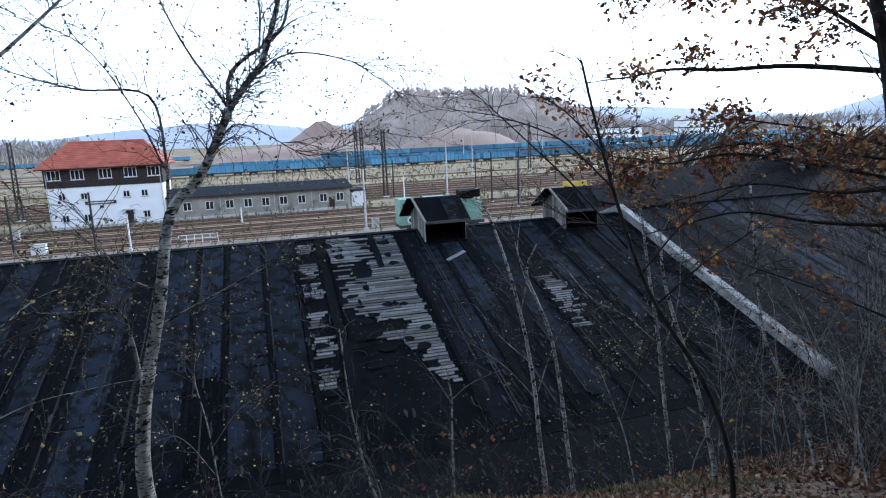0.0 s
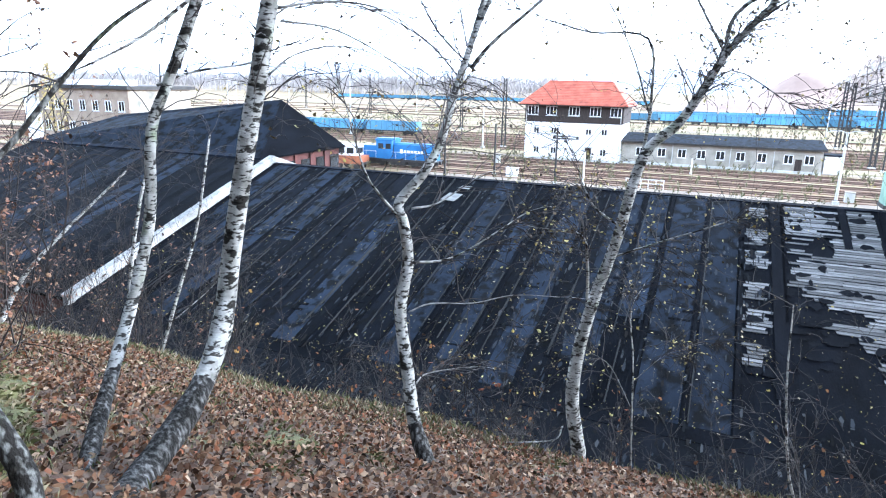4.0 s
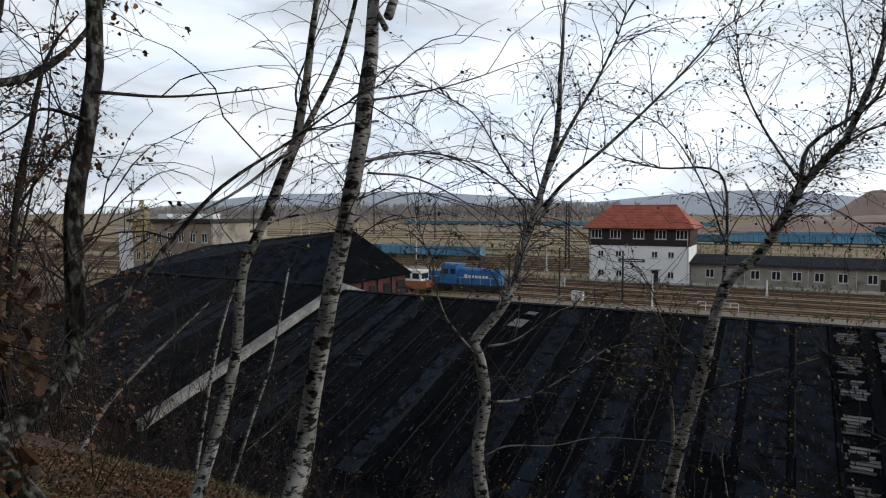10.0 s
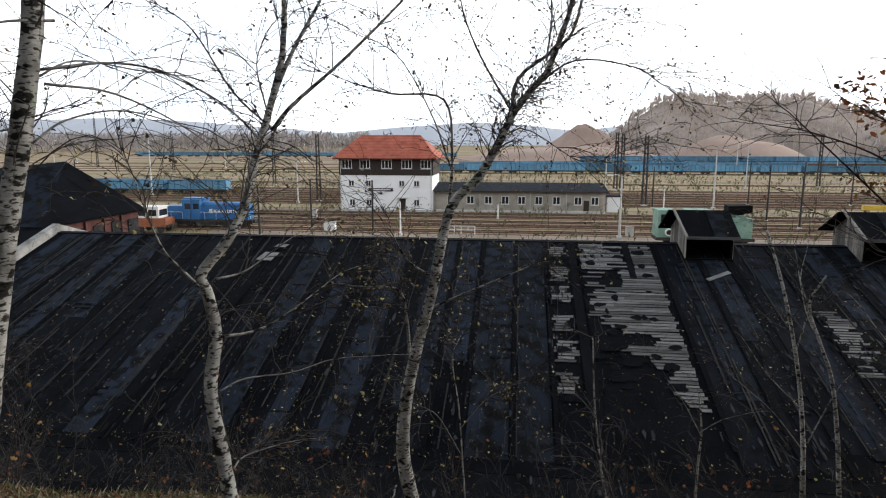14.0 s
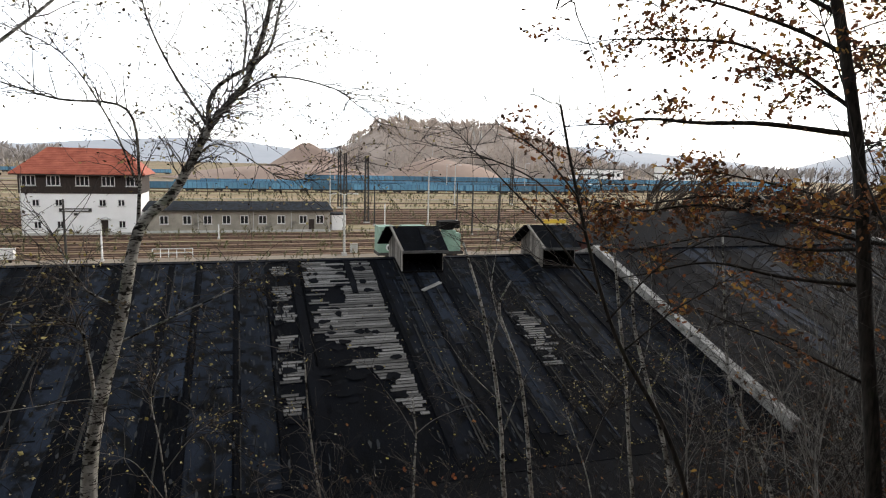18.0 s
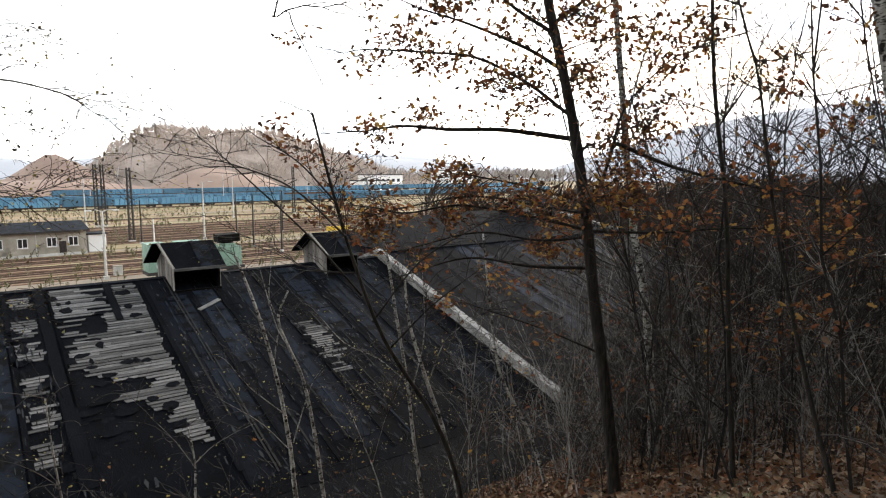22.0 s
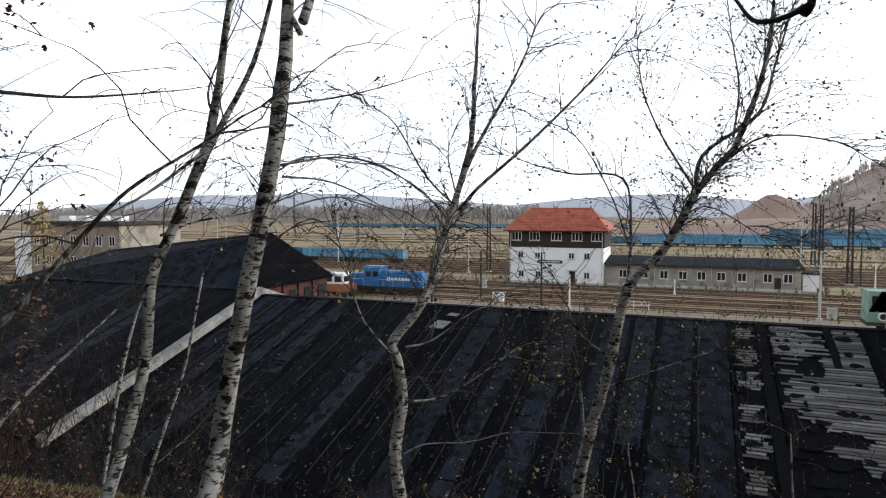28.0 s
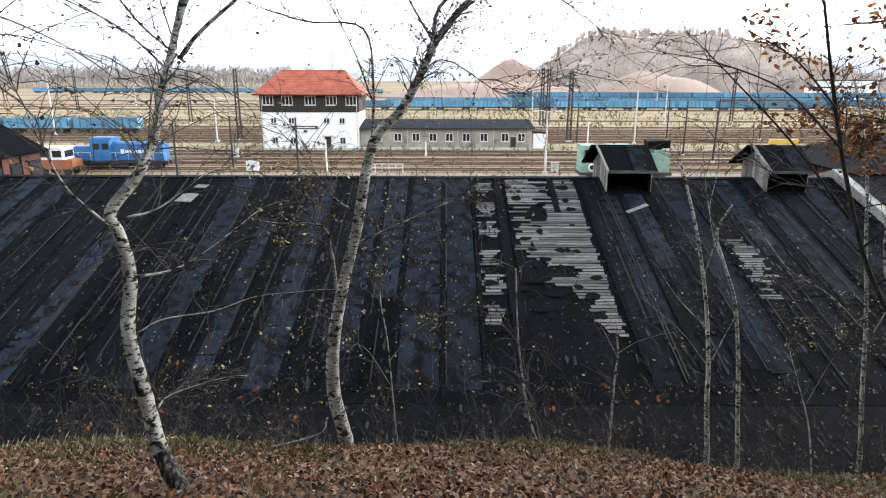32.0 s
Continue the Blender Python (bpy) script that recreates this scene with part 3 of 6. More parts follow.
for x in (-25.4, -24.3, -22.9, -20.4, -18.3, -15.2, -14.0, -12.4, -9.3, -7.4, -5.0, -2.6, 0.0, 8.2, 11.2, 13.9, 16.6, 18.3):
    y0 = YE + rng.uniform(0.1, 2.5)
    while y0 < YR - 1.5:
        y1 = min(YR - 0.2, y0 + rng.uniform(1.5, 4.5))
        part("batten", slab(x + rng.uniform(-0.02, 0.02), x + 0.045, y0, y1, 0.03, 0.03), LATH, roof, "grey timber batten")
        y0 = y1 + rng.choice((0.02, 0.05, 0.8, 2.2))
for k in range(46):
    x = XL + 0.7 + k * 1.03 + rng.uniform(-0.35, 0.35)
    if not 1.2 < x < 7.2 and x < XR - 0.6:
        y0 = YE + rng.uniform(0.1, 5)
        while y0 < YR - 2:
            y1 = min(YR - 0.2, y0 + rng.uniform(2, 7))
            part("torn_edge", slab(x + rng.uniform(-0.03, 0.03), x + rng.uniform(0.04, 0.07), y0, y1, 0.028, 0.016), LATH if rng.random() < 0.6 else TAR_NEW, roof, "frayed grey tar-paper edge")
            y0 = y1 + rng.uniform(0.2, 3.5)
# cross laps and blisters in the paper
for k in range(130):
    x, y = rng.uniform(XL + 1, XR - 1.5), rng.uniform(YE + 1, YR - 1)
    if not 1.0 < x < 7.2:
        part("lap_joint", slab(x, x + rng.uniform(0.6, 1.0), y, y + rng.uniform(0.05, 0.22), 0.022, 0.008), TAR, roof)

# bare boards where the paper is torn away
plank_mesh = {}


def board(x0, x1, y, wd):
    n = max(1, round((x1 - x0) / 0.4))
    if n not in plank_mesh:
        b = Geo()
        r2 = random.Random(n)
        b.poly([(0, 0, 0), (0.4 * n, r2.uniform(-0.01, 0.01), 0), (0.4 * n + 0.03, 0.17, 0), (-0.03, 0.17, 0)], 0.02)
        plank_mesh[n] = mesh_of(b, "board")
        plank_mesh[n].materials.append(BOARD)
    ob = part("board", plank_mesh[n], BOARD, roof)
    ob.matrix_world = pose(x0, y, roof_z(y) + 0.012 + rng.random() * 0.012, math.degrees(math.atan(KR)) + rng.uniform(-2, 2), rng.uniform(-0.4, 0.4), rng.uniform(-0.6, 0.6)) @ Matrix.Diagonal(((x1 - x0) / (0.4 * n), wd, 1, 1))


y = 21.4
while y < 33.8:
    lo = 3.1 + (2.75 if y < 22.8 else 2.5 if y < 25.6 else 1.5 if y < 26.5 else 0.7 if y < 27.3 else 0.1 if y < 29.5 else 0.6 if y < 30.2 else 0.0)
    hi = 6.75
    n1 = noise.noise((y * 0.8, 1.3, 0))
    if y < 22.2:
        lo += 0.4
    spans = [(lo + 0.5 * n1 + rng.uniform(-0.25, 0.25), hi + rng.uniform(-0.12, 0.08))]
    if 24.6 < y < 25.2:
        spans = [(lo - 1.2 + rng.uniform(-0.3, 0.3), hi)]
    if 25.6 <= y < 26.0:
        spans = [(lo + 1.2 + rng.uniform(-0.3, 0.3), hi)]
    if 29.6 < y < 31.3:
        spans = [(3.1 + rng.uniform(0, 0.3), 4.1 + rng.uniform(-0.3, 0.2)), (4.9 + rng.uniform(-0.1, 0.3), hi)] if rng.random() < 0.7 else [(5.0, hi)]
    if y >= 31.3:
        spans = [(3.15, 5.35 + rng.uniform(-0.15, 0.1)), (5.75, 6.8)]
        if rng.random() < 0.25:
            spans = [(3.2, 4.4), (5.8, 6.7)]
    for a, b in spans:
        if b - a > 0.3:
            if b - a > 2 and rng.random() < 0.6:
                c = a + (b - a) * rng.uniform(0.3, 0.7)
                board(a, c - 0.02, y, rng.uniform(0.85, 1.12))
                board(c + 0.02, b, y, rng.uniform(0.85, 1.12))
            else:
                board(a, b, y, rng.uniform(0.8, 1.12))
    y += 0.2
y = 22.0
while y < 33.6:
    if math.sin(y * 3.1) + math.sin(y * 7.3) * 0.5 > -0.35:
        board(1.55 + rng.uniform(-0.1, 0.15), 2.45 + rng.uniform(-0.35, 0.1), y, 0.95)
    y += 0.2
y = 24.0
while y < 28.2:
    board(12.6 + rng.uniform(0, 0.4), 13.9 + rng.uniform(-0.5, 0.2), y, rng.uniform(0.6, 0.9))
    y += 0.18
for k in range(70):
    x, y = (rng.uniform(3.0, 6.6), rng.uniform(22.5, 34)) if k % 4 else (rng.uniform(1.5, 2.4), rng.uniform(22, 33.5))
    if k > 60:
        x, y = rng.uniform(12.6, 13.9), rng.uniform(24, 28)
    n, a0 = rng.randrange(6, 10), rng.uniform(0, 6)
    rx, ry = rng.uniform(0.1, 0.45), rng.uniform(0.08, 0.30)
    q = []
    for i in range(n):
        a = a0 + i * 6.283 / n
        m = rng.uniform(0.55, 1.2)
        q.append((x + math.cos(a) * rx * m, y + math.sin(a) * ry * m, roof_z(y + math.sin(a) * ry * m) + 0.05))
    part("tar_scrap", Geo().poly(q, 0.006), TAR, roof, "torn scrap of black tar paper")
# torn paper hanging over the boards
for x, wd, y0, y1 in ((5.38, 0.3, 30.6, 34.1), (2.55, 0.5, 21.0, 34.1), (2.95, 0.12, 25, 34.0), (7.0, 0.2, 20, 34.0)):
    part("roofing_strip", slab(x, x + wd, y0, y1, 0.05, 0.02), TAR, roof, "curled black tar-paper edge")

# parapets between the roof sections
for px in (XL, XR):
    p = setting("parapet", Geo().poly([(px - 0.17, YE - 0.4, roof_z(YE - 0.4) - 0.2), (px + 0.17, YE - 0.4, roof_z(YE - 0.4) - 0.2), (px + 0.17, YR, ZR - 0.2), (px - 0.17, YR, ZR - 0.2)], 0.62), LIME, "crumbling limewashed fire wall rising through the roof", "wall")
    part("coping", Geo().poly([(px - 0.22, YE - 0.45, roof_z(YE - 0.45) + 0.42), (px + 0.22, YE - 0.45, roof_z(YE - 0.45) + 0.42), (px + 0.22, YR, ZR + 0.42), (px - 0.22, YR, ZR + 0.42)], 0.09), LIME, p)
    part("rear_section", Geo().poly([(px - 0.17, YR, ZR - 0.2), (px + 0.17, YR, ZR - 0.2), (px + 0.17, 48.5, ZR - 0.2 - KR * 14.2), (px - 0.17, 48.5, ZR - 0.2 - KR * 14.2)], 0.68), LIME, p)

# ---- wings beyond the parapets: same slope below, steeper hipped roof above ----
def wing(sx, x_in, x_out, label):
    """sx: -1 or 1, the side on which the wing lies."""
    y0, ym, yb, zt = YR + 0.3, 40.3, 45.4, 10.4 if sx < 0 else 8.55
    x0 = x_in + sx * 1.2
    xa, xb = x0 + sx * (2.4 if sx < 0 else 7.8), x_out - sx * 4.0
    r = setting("wing_roof", slab(min(x_in + sx * 0.3, x_out), max(x_in + sx * 0.3, x_out), YE, y0, -0.14, 0.14), TAR, label, "roof")
    ze = roof_z(y0)
    A, B, C, D = (x0, y0, ze), (x_out, y0, ze), (x_out, yb, ze), (x0, yb, ze)
    E, F = (xa, ym, zt), (xb, ym, zt if sx > 0 else 8.7)
    for nm, q in (("near_slope", [A, B, F, E]), ("far_slope", [C, D, E, F]), ("hip_slope", [D, A, E]), ("hip_slope", [B, C, F])):
        part(nm, Geo().poly(q, 0.12), (TAR_NEW if sx < 0 else TAR_STRIP) if nm == "near_slope" else TAR, r)
    if sx > 0:
        part("pale_verge_strip", Geo().poly([(B[0] - 0.3, B[1], B[2] + 0.12), (B[0] + 0.2, B[1], B[2] + 0.12), (F[0] + 0.2, F[1], F[2] + 0.12), (F[0] - 0.3, F[1], F[2] + 0.12)], 0.16), LIME, r, "pale limewashed verge")
    lo, hi = min(x0, x_out), max(x0, x_out)
    w = setting("wing_wall", Geo().box(lo + 0.4, hi - 0.4, y0 + 0.3, yb - 0.4, 0, ze), BRICK, "red brick wing wall with tall windows", "wall")
    xf = x0 - sx * 0.0 + sx * 0.36
    for k in range(5):
        yy = y0 + 1.2 + k * 1.95
        part("window", Geo().box(min(xf, xf - sx * 0.05), max(xf, xf - sx * 0.05), yy, yy + 1.2, ze - 2.2, ze - 0.5), GLASS, w)
        part("pilaster", Geo().box(min(xf, xf - sx * 0.12), max(xf, xf - sx * 0.12), yy - 0.9, yy - 0.4, 0, ze - 0.1), BRICK, w)
    setting("wing_base", Geo().box(lo, hi, YE + 0.3, y0, 0, roof_z(YE) - 0.1), BRICK, "sooty brick base of the wing", "wall")
    rr = random.Random(5)
    x = x_in + sx * 0.9
    while (x_out - x) * sx > 1.2:
        part("roofing_strip", slab(min(x, x + sx * 0.9), max(x, x + sx * 0.9), YE + rr.uniform(0, 4), y0, 0.004, 0.01), TAR_NEW if rr.random() < 0.3 else TAR_STRIP, r)
        x += sx * rr.uniform(1.0, 1.5)
    return r


wing(-1, XL, -52.0, "black tarred hipped roof of the western wing")
wing(1, XR, 46.0, "black tarred hipped roof of the eastern wing")


# ---- ridge ventilators ----
def ventilator(x, tilt, L=1.12, y=0.0, dz=0.0):
    """A little gabled louvre house astride the ridge."""
    t = thing("roof_ventilator", "weathered board ventilator with a tarred gable roof and dark opening", "ventilator", (x, YR - 0.2 + y, dz), "ridge ventilators", tilt)
    yf, yb, zt, ze = -1.55, 1.75, 8.28, 7.30
    zf = roof_z(YR - 0.2 + yf)
    for sx in (-1, 1):
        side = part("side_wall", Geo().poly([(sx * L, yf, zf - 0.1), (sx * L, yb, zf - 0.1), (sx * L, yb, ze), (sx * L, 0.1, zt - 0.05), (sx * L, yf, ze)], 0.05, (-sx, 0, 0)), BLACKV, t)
        n = 12
        for k in range(n):
            y0 = yf + (yb - yf) * k / n
            y1 = yf + (yb - yf) * (k + 1) / n - 0.02
            top = lambda q: ze + (zt - ze) * (1 - abs(q - 0.1) / 1.65) - 0.06
            part("board", Geo().poly([(sx * (L + 0.004), y0, zf - 0.06), (sx * (L + 0.004), y1, zf - 0.06), (sx * (L + 0.004), y1, max(ze, top(y1))), (sx * (L + 0.004), y0, max(ze, top(y0)))], 0.025, (sx, 0, 0)), VBOARD, side)
    # black backing and frame parts paint the shade inside the opening
    part("opening", Geo().box(-L + 0.06, L - 0.06, yf + 1.2, yf + 1.25, zf - 0.1, zt - 0.3), BLACKV, t, "black sheet standing for the shade inside")
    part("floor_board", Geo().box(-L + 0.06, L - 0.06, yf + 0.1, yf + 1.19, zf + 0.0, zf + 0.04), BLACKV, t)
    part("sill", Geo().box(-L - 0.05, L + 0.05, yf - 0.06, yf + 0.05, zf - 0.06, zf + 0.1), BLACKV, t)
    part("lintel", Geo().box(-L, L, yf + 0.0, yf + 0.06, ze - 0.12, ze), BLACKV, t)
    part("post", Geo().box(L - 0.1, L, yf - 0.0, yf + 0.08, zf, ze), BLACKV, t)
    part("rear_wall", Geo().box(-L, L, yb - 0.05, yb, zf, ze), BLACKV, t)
    for nm, q in (("front_slope", [(-L - 0.08, yf - 0.4, ze - 0.14), (L + 0.2, yf - 0.4, ze - 0.14), (L + 0.2, 0.1, zt), (-L - 0.3, 0.1, zt)]), ("rear_slope", [(-L - 0.6, 0.1, zt), (L + 0.2, 0.1, zt), (L + 0.2, yb + 0.5, ze - 0.2), (-L - 0.6, yb + 0.5, ze - 0.2)])):
        s = part(nm, Geo().poly(q, 0.09), TAR, t)
        if nm == "front_slope":
            part("roofing_strip", Geo().poly([(0.1, yf - 0.41, ze - 0.04), (0.9, yf - 0.41, ze - 0.04), (0.9, 0.05, zt + 0.08), (0.1, 0.05, zt + 0.08)], 0.02), TAR_NEW, s, "greyer tar-paper strip")
            part("edge_board", Geo().poly([(-L - 0.14, yf - 0.42, ze - 0.16), (-L - 0.04, yf - 0.42, ze - 0.16), (-L - 0.26, 0.1, zt + 0.02), (-L - 0.36, 0.1, zt + 0.02)], 0.12), VBOARD, s)
            part("eaves_board", Geo().box(-L - 0.1, L + 0.2, yf - 0.46, yf - 0.41, ze - 0.17, ze - 0.03), BOARD, s)
    return t


ventilator(9.5, 0)
ventilator(17.75, -2, 0.98)
ventilator(40.3, 0, 1.0, 5.6, 1.55)

pl = new("loose_plank", mesh_of(Geo().box(-0.72, 0.72, -0.11, 0.11, 0, 0.035), "loose_plank"))
pl.data.materials.append(SHEET)
pl.matrix_world = pose(9.53, 30.92, roof_z(30.92) + 0.06, 17.74) @ pose(0, 0, 0, 0, 0, 34)
tagged(pl, "pale loose plank lying askew on the tarred roof", "plank")
for k, (x, y, w, d) in enumerate(((-13.3, 31.9, 0.9, 0.95), (-12.95, 33.1, 0.7, 0.4))):
    q = new("roof_patch", mesh_of(Geo().poly([(-w / 2, -d / 2, 0), (w / 2 - 0.05, -d / 2 + 0.06, 0), (w / 2, d / 2, 0), (-w / 2 + 0.1, d / 2 - 0.04, 0)], 0.02), "roof_patch"))
    q.data.materials.append(SHEET)
    q.matrix_world = pose(x, y, roof_z(y) + 0.045, 17.74) @ pose(0, 0, 0, 0, 0, -8)
    tagged(q, "pale sheet patch on the tarred roof", "patch")


# ---- buildings across the yard ----
def window(parent, x, z, w, h, y, frame_mat=WHITE, bars=2):
    """A framed window in a wall that faces -y."""
    f = part("window", Geo().box(x - w / 2, x + w / 2, y - 0.02, y + 0.02, z - h / 2, z + h / 2), GLASS, parent)
    t = 0.09
    for a in ((x - w / 2, x - w / 2 + t, z - h / 2, z + h / 2), (x + w / 2 - t, x + w / 2, z - h / 2, z + h / 2), (x - w / 2, x + w / 2, z + h / 2 - t, z + h / 2), (x - w / 2, x + w / 2, z - h / 2, z - h / 2 + t)):
        part("frame", Geo().box(a[0], a[1], y - 0.09, y - 0.021, a[2], a[3]), frame_mat, f)
    for k in range(1, bars):
        xx = x - w / 2 + w * k / bars
        part("mullion", Geo().box(xx - 0.05, xx + 0.05, y - 0.08, y - 0.022, z - h / 2 + t, z + h / 2 - t), frame_mat, f)
    part("sill", Geo().box(x - w / 2 - 0.1, x + w / 2 + 0.1, y - 0.16, y - 0.021, z - h / 2 - 0.1, z - h / 2 - 0.02), CONC, f)
    return f


bx = thing("signal_box", "white two-storey signal box with dark timber top and red hipped roof", "building", (-22.0, 104.0, 0))
hw, dp = 7.85, 9.0
part("lower_wall", Geo().box(-hw, hw, 0, dp, 0, 6.1), WALLW, bx)
part("plinth", Geo().box(-hw - 0.05, hw + 0.05, -0.05, dp + 0.05, 0, 0.35), CONC, bx)
up = part("upper_wall", Geo().box(-hw - 0.12, hw + 0.12, -0.12, dp + 0.12, 6.104, 8.95), TIMBER, bx, "dark stained timber cladding")
for k in range(40):
    x = -hw + 2 * hw * k / 39
    part("batten", Geo().box(x - 0.03, x + 0.03, -0.15, -0.121, 6.12, 7.15), TIMBER, up)
rf = part("roof", Geo().poly([(-hw - 0.85, -1.3, 8.75), (hw + 0.85, -1.3, 8.75), (hw + 0.85, dp + 1.3, 8.75), (-hw - 0.85, dp + 1.3, 8.75)], 0.16), TIMBER, bx, "dark eaves board")
e0, e1, r0, r1 = -hw - 0.9, hw + 0.9, -5.3, 5.3
for q in ([(e0, -1.35, 8.915), (e1, -1.35, 8.915), (r1, dp / 2, 12.5), (r0, dp / 2, 12.5)], [(e1, dp + 1.35, 8.915), (e0, dp + 1.35, 8.915), (r0, dp / 2, 12.5), (r1, dp / 2, 12.5)],
          [(e0, dp + 1.35, 8.915), (e0, -1.35, 8.915), (r0, dp / 2, 12.5)], [(e1, -1.35, 8.915), (e1, dp + 1.35, 8.915), (r1, dp / 2, 12.5)]):
    part("roof_slope", Geo().poly(q, 0.12), REDTILE, bx, "red clay tile slope")
for k in range(14):
    z0 = 9.05 + k * 0.25
    f = (z0 - 8.915) / (12.5 - 8.915)
    part("tile_course", Geo().box(e0 + (r0 - e0) * f, e1 + (r1 - e1) * f, -1.36 + (dp / 2 + 1.35) * f - 0.02, -1.30 + (dp / 2 + 1.35) * f, z0 + 0.08, z0 + 0.15), REDTILE, rf)
part("ridge_tile", Geo().tube([(r0, dp / 2, 12.6), (r1, dp / 2, 12.6)], [0.14, 0.14], 8), REDTILE, bx)
for x in (-6.6, -3.5, 0.2, 3.6, 6.8):
    window(bx, x, 7.95, 1.75, 1.45, -0.15, bars=3)
for x in (-5.9, -3.0, 2.7, 5.2):
    window(bx, x, 4.75, 0.95, 1.0, -0.02)
for x in (-5.8, -2.9, 5.2):
    window(bx, x, 1.55, 0.95, 1.1, -0.02)
part("door", Geo().box(2.3, 3.3, -0.05, 0.02, 0.1, 2.2), TIMBER, bx, "dark wooden door")
part("door_canopy", Geo().box(1.9, 3.7, -0.7, -0.05, 2.35, 2.45), CONC, bx)
sg = part("name_board", Geo().box(-3.0, 1.2, -0.14, -0.06, 3.45, 3.95), STEELD, bx, "dark blue name board with pale lettering bars")
part("lettering", Geo().box(-2.6, 0.8, -0.16, -0.145, 3.62, 3.78), WHITE, sg)
part("meter_box", Geo().box(-1.1, -0.6, -0.2, -0.03, 2.9, 3.25), STEELD, bx)
for x in (-hw + 0.15, hw - 0.2):
    part("downpipe", Geo().cyl(x, -0.1, 0.1, 8.7, 0.06), CONC, bx)

sh = thing("low_shed", "long low plastered shed with flat dark roof and white-framed windows", "building", (0.1, 105.2, 0))
part("wall", Geo().box(-14.1, 14.1, 0, 6.5, 0, 3.45), PLAST, sh)
part("plinth", Geo().box(-14.15, 14.15, -0.06, 6.55, 0, 0.4), CONC, sh)
part("roof", Geo().poly([(-14.6, -0.7, 3.46), (14.5, -0.7, 3.46), (14.5, 7.0, 4.35), (-14.6, 7.0, 4.35)], 0.2), TAR_NEW, sh)
part("fascia", Geo().box(-14.6, 14.5, -0.75, -0.71, 3.42, 3.68), STEELD, sh)
for k, x in enumerate((-11.3, -8.0, -5.0, -2.2, 0.5, 3.3, 6.2, 9.7, 12.4)):
    window(sh, x, 2.05, 1.25, 1.35, -0.02, bars=2)
for x in (-6.4, 1.9, 7.8):
    part("downpipe", Geo().cyl(x, -0.08, 0.2, 3.4, 0.05), CONC, sh)
part("door", Geo().box(10.6, 11.5, -0.05, 0.0, 0.1, 2.1), TIMBER, sh)
an = thing("annex_hut", "small pale block hut beside the low shed", "building", (15.9, 107.2, 0))
part("wall", Geo().box(-1.2, 1.2, 0, 3, 0, 2.6), WALLW, an)
part("roof", Geo().box(-1.4, 1.4, -0.2, 3.2, 2.61, 2.8), TAR_NEW, an)

yb = thing("tan_building", "three-storey tan brick office block with flat roof", "building", (-85.0, 65.2, 0))
part("wall", Geo().box(-9.2, 9.2, 0, 11.4, 0, 10.3), BRICKT, yb)
part("roof", Geo().box(-9.8, 9.8, -0.6, 12.0, 10.31, 10.8), STEELD, yb)
part("side_panel", Geo().box(9.21, 9.3, 0.2, 11.2, 0.3, 10.1), PLAST, yb)
for r in range(3):
    for c in range(7):
        window(yb, -7.8 + c * 2.6, 1.8 + r * 3.1, 1.2, 1.5, -0.02)
for c in range(4):
    part("roof_vent", Geo().box(-6.8 + c * 3.6, -4.6 + c * 3.6, 3, 4.4, 10.81, 11.6), WHITE, yb)
bh = thing("white_hall", "low pale industrial hall behind the trees", "building", (-103.5, 72.0, 0))
part("wall", Geo().box(-4.5, 4.5, 0, 12, 0, 8.5), WALLW, bh)
part("roof", Geo().box(-4.8, 4.8, -0.4, 12.4, 8.51, 8.9), CONC, bh)


# ---- rolling stock ----
def wheelset(parent, x, r=0.48):
    for o in (-0.75, 0.75):
        w = part("wheel", Geo().disc((x, o, 0.26 + r), r, 0.13), STEELD, parent)
        part("hub", Geo().disc((x, o * 1.1, 0.26 + r), r * 0.35, 0.16), RUST, w)
    part("axle", Geo().tube([(x, -0.75, 0.26 + r), (x, 0.75, 0.26 + r)], [0.08, 0.08], 6), STEELD, parent)


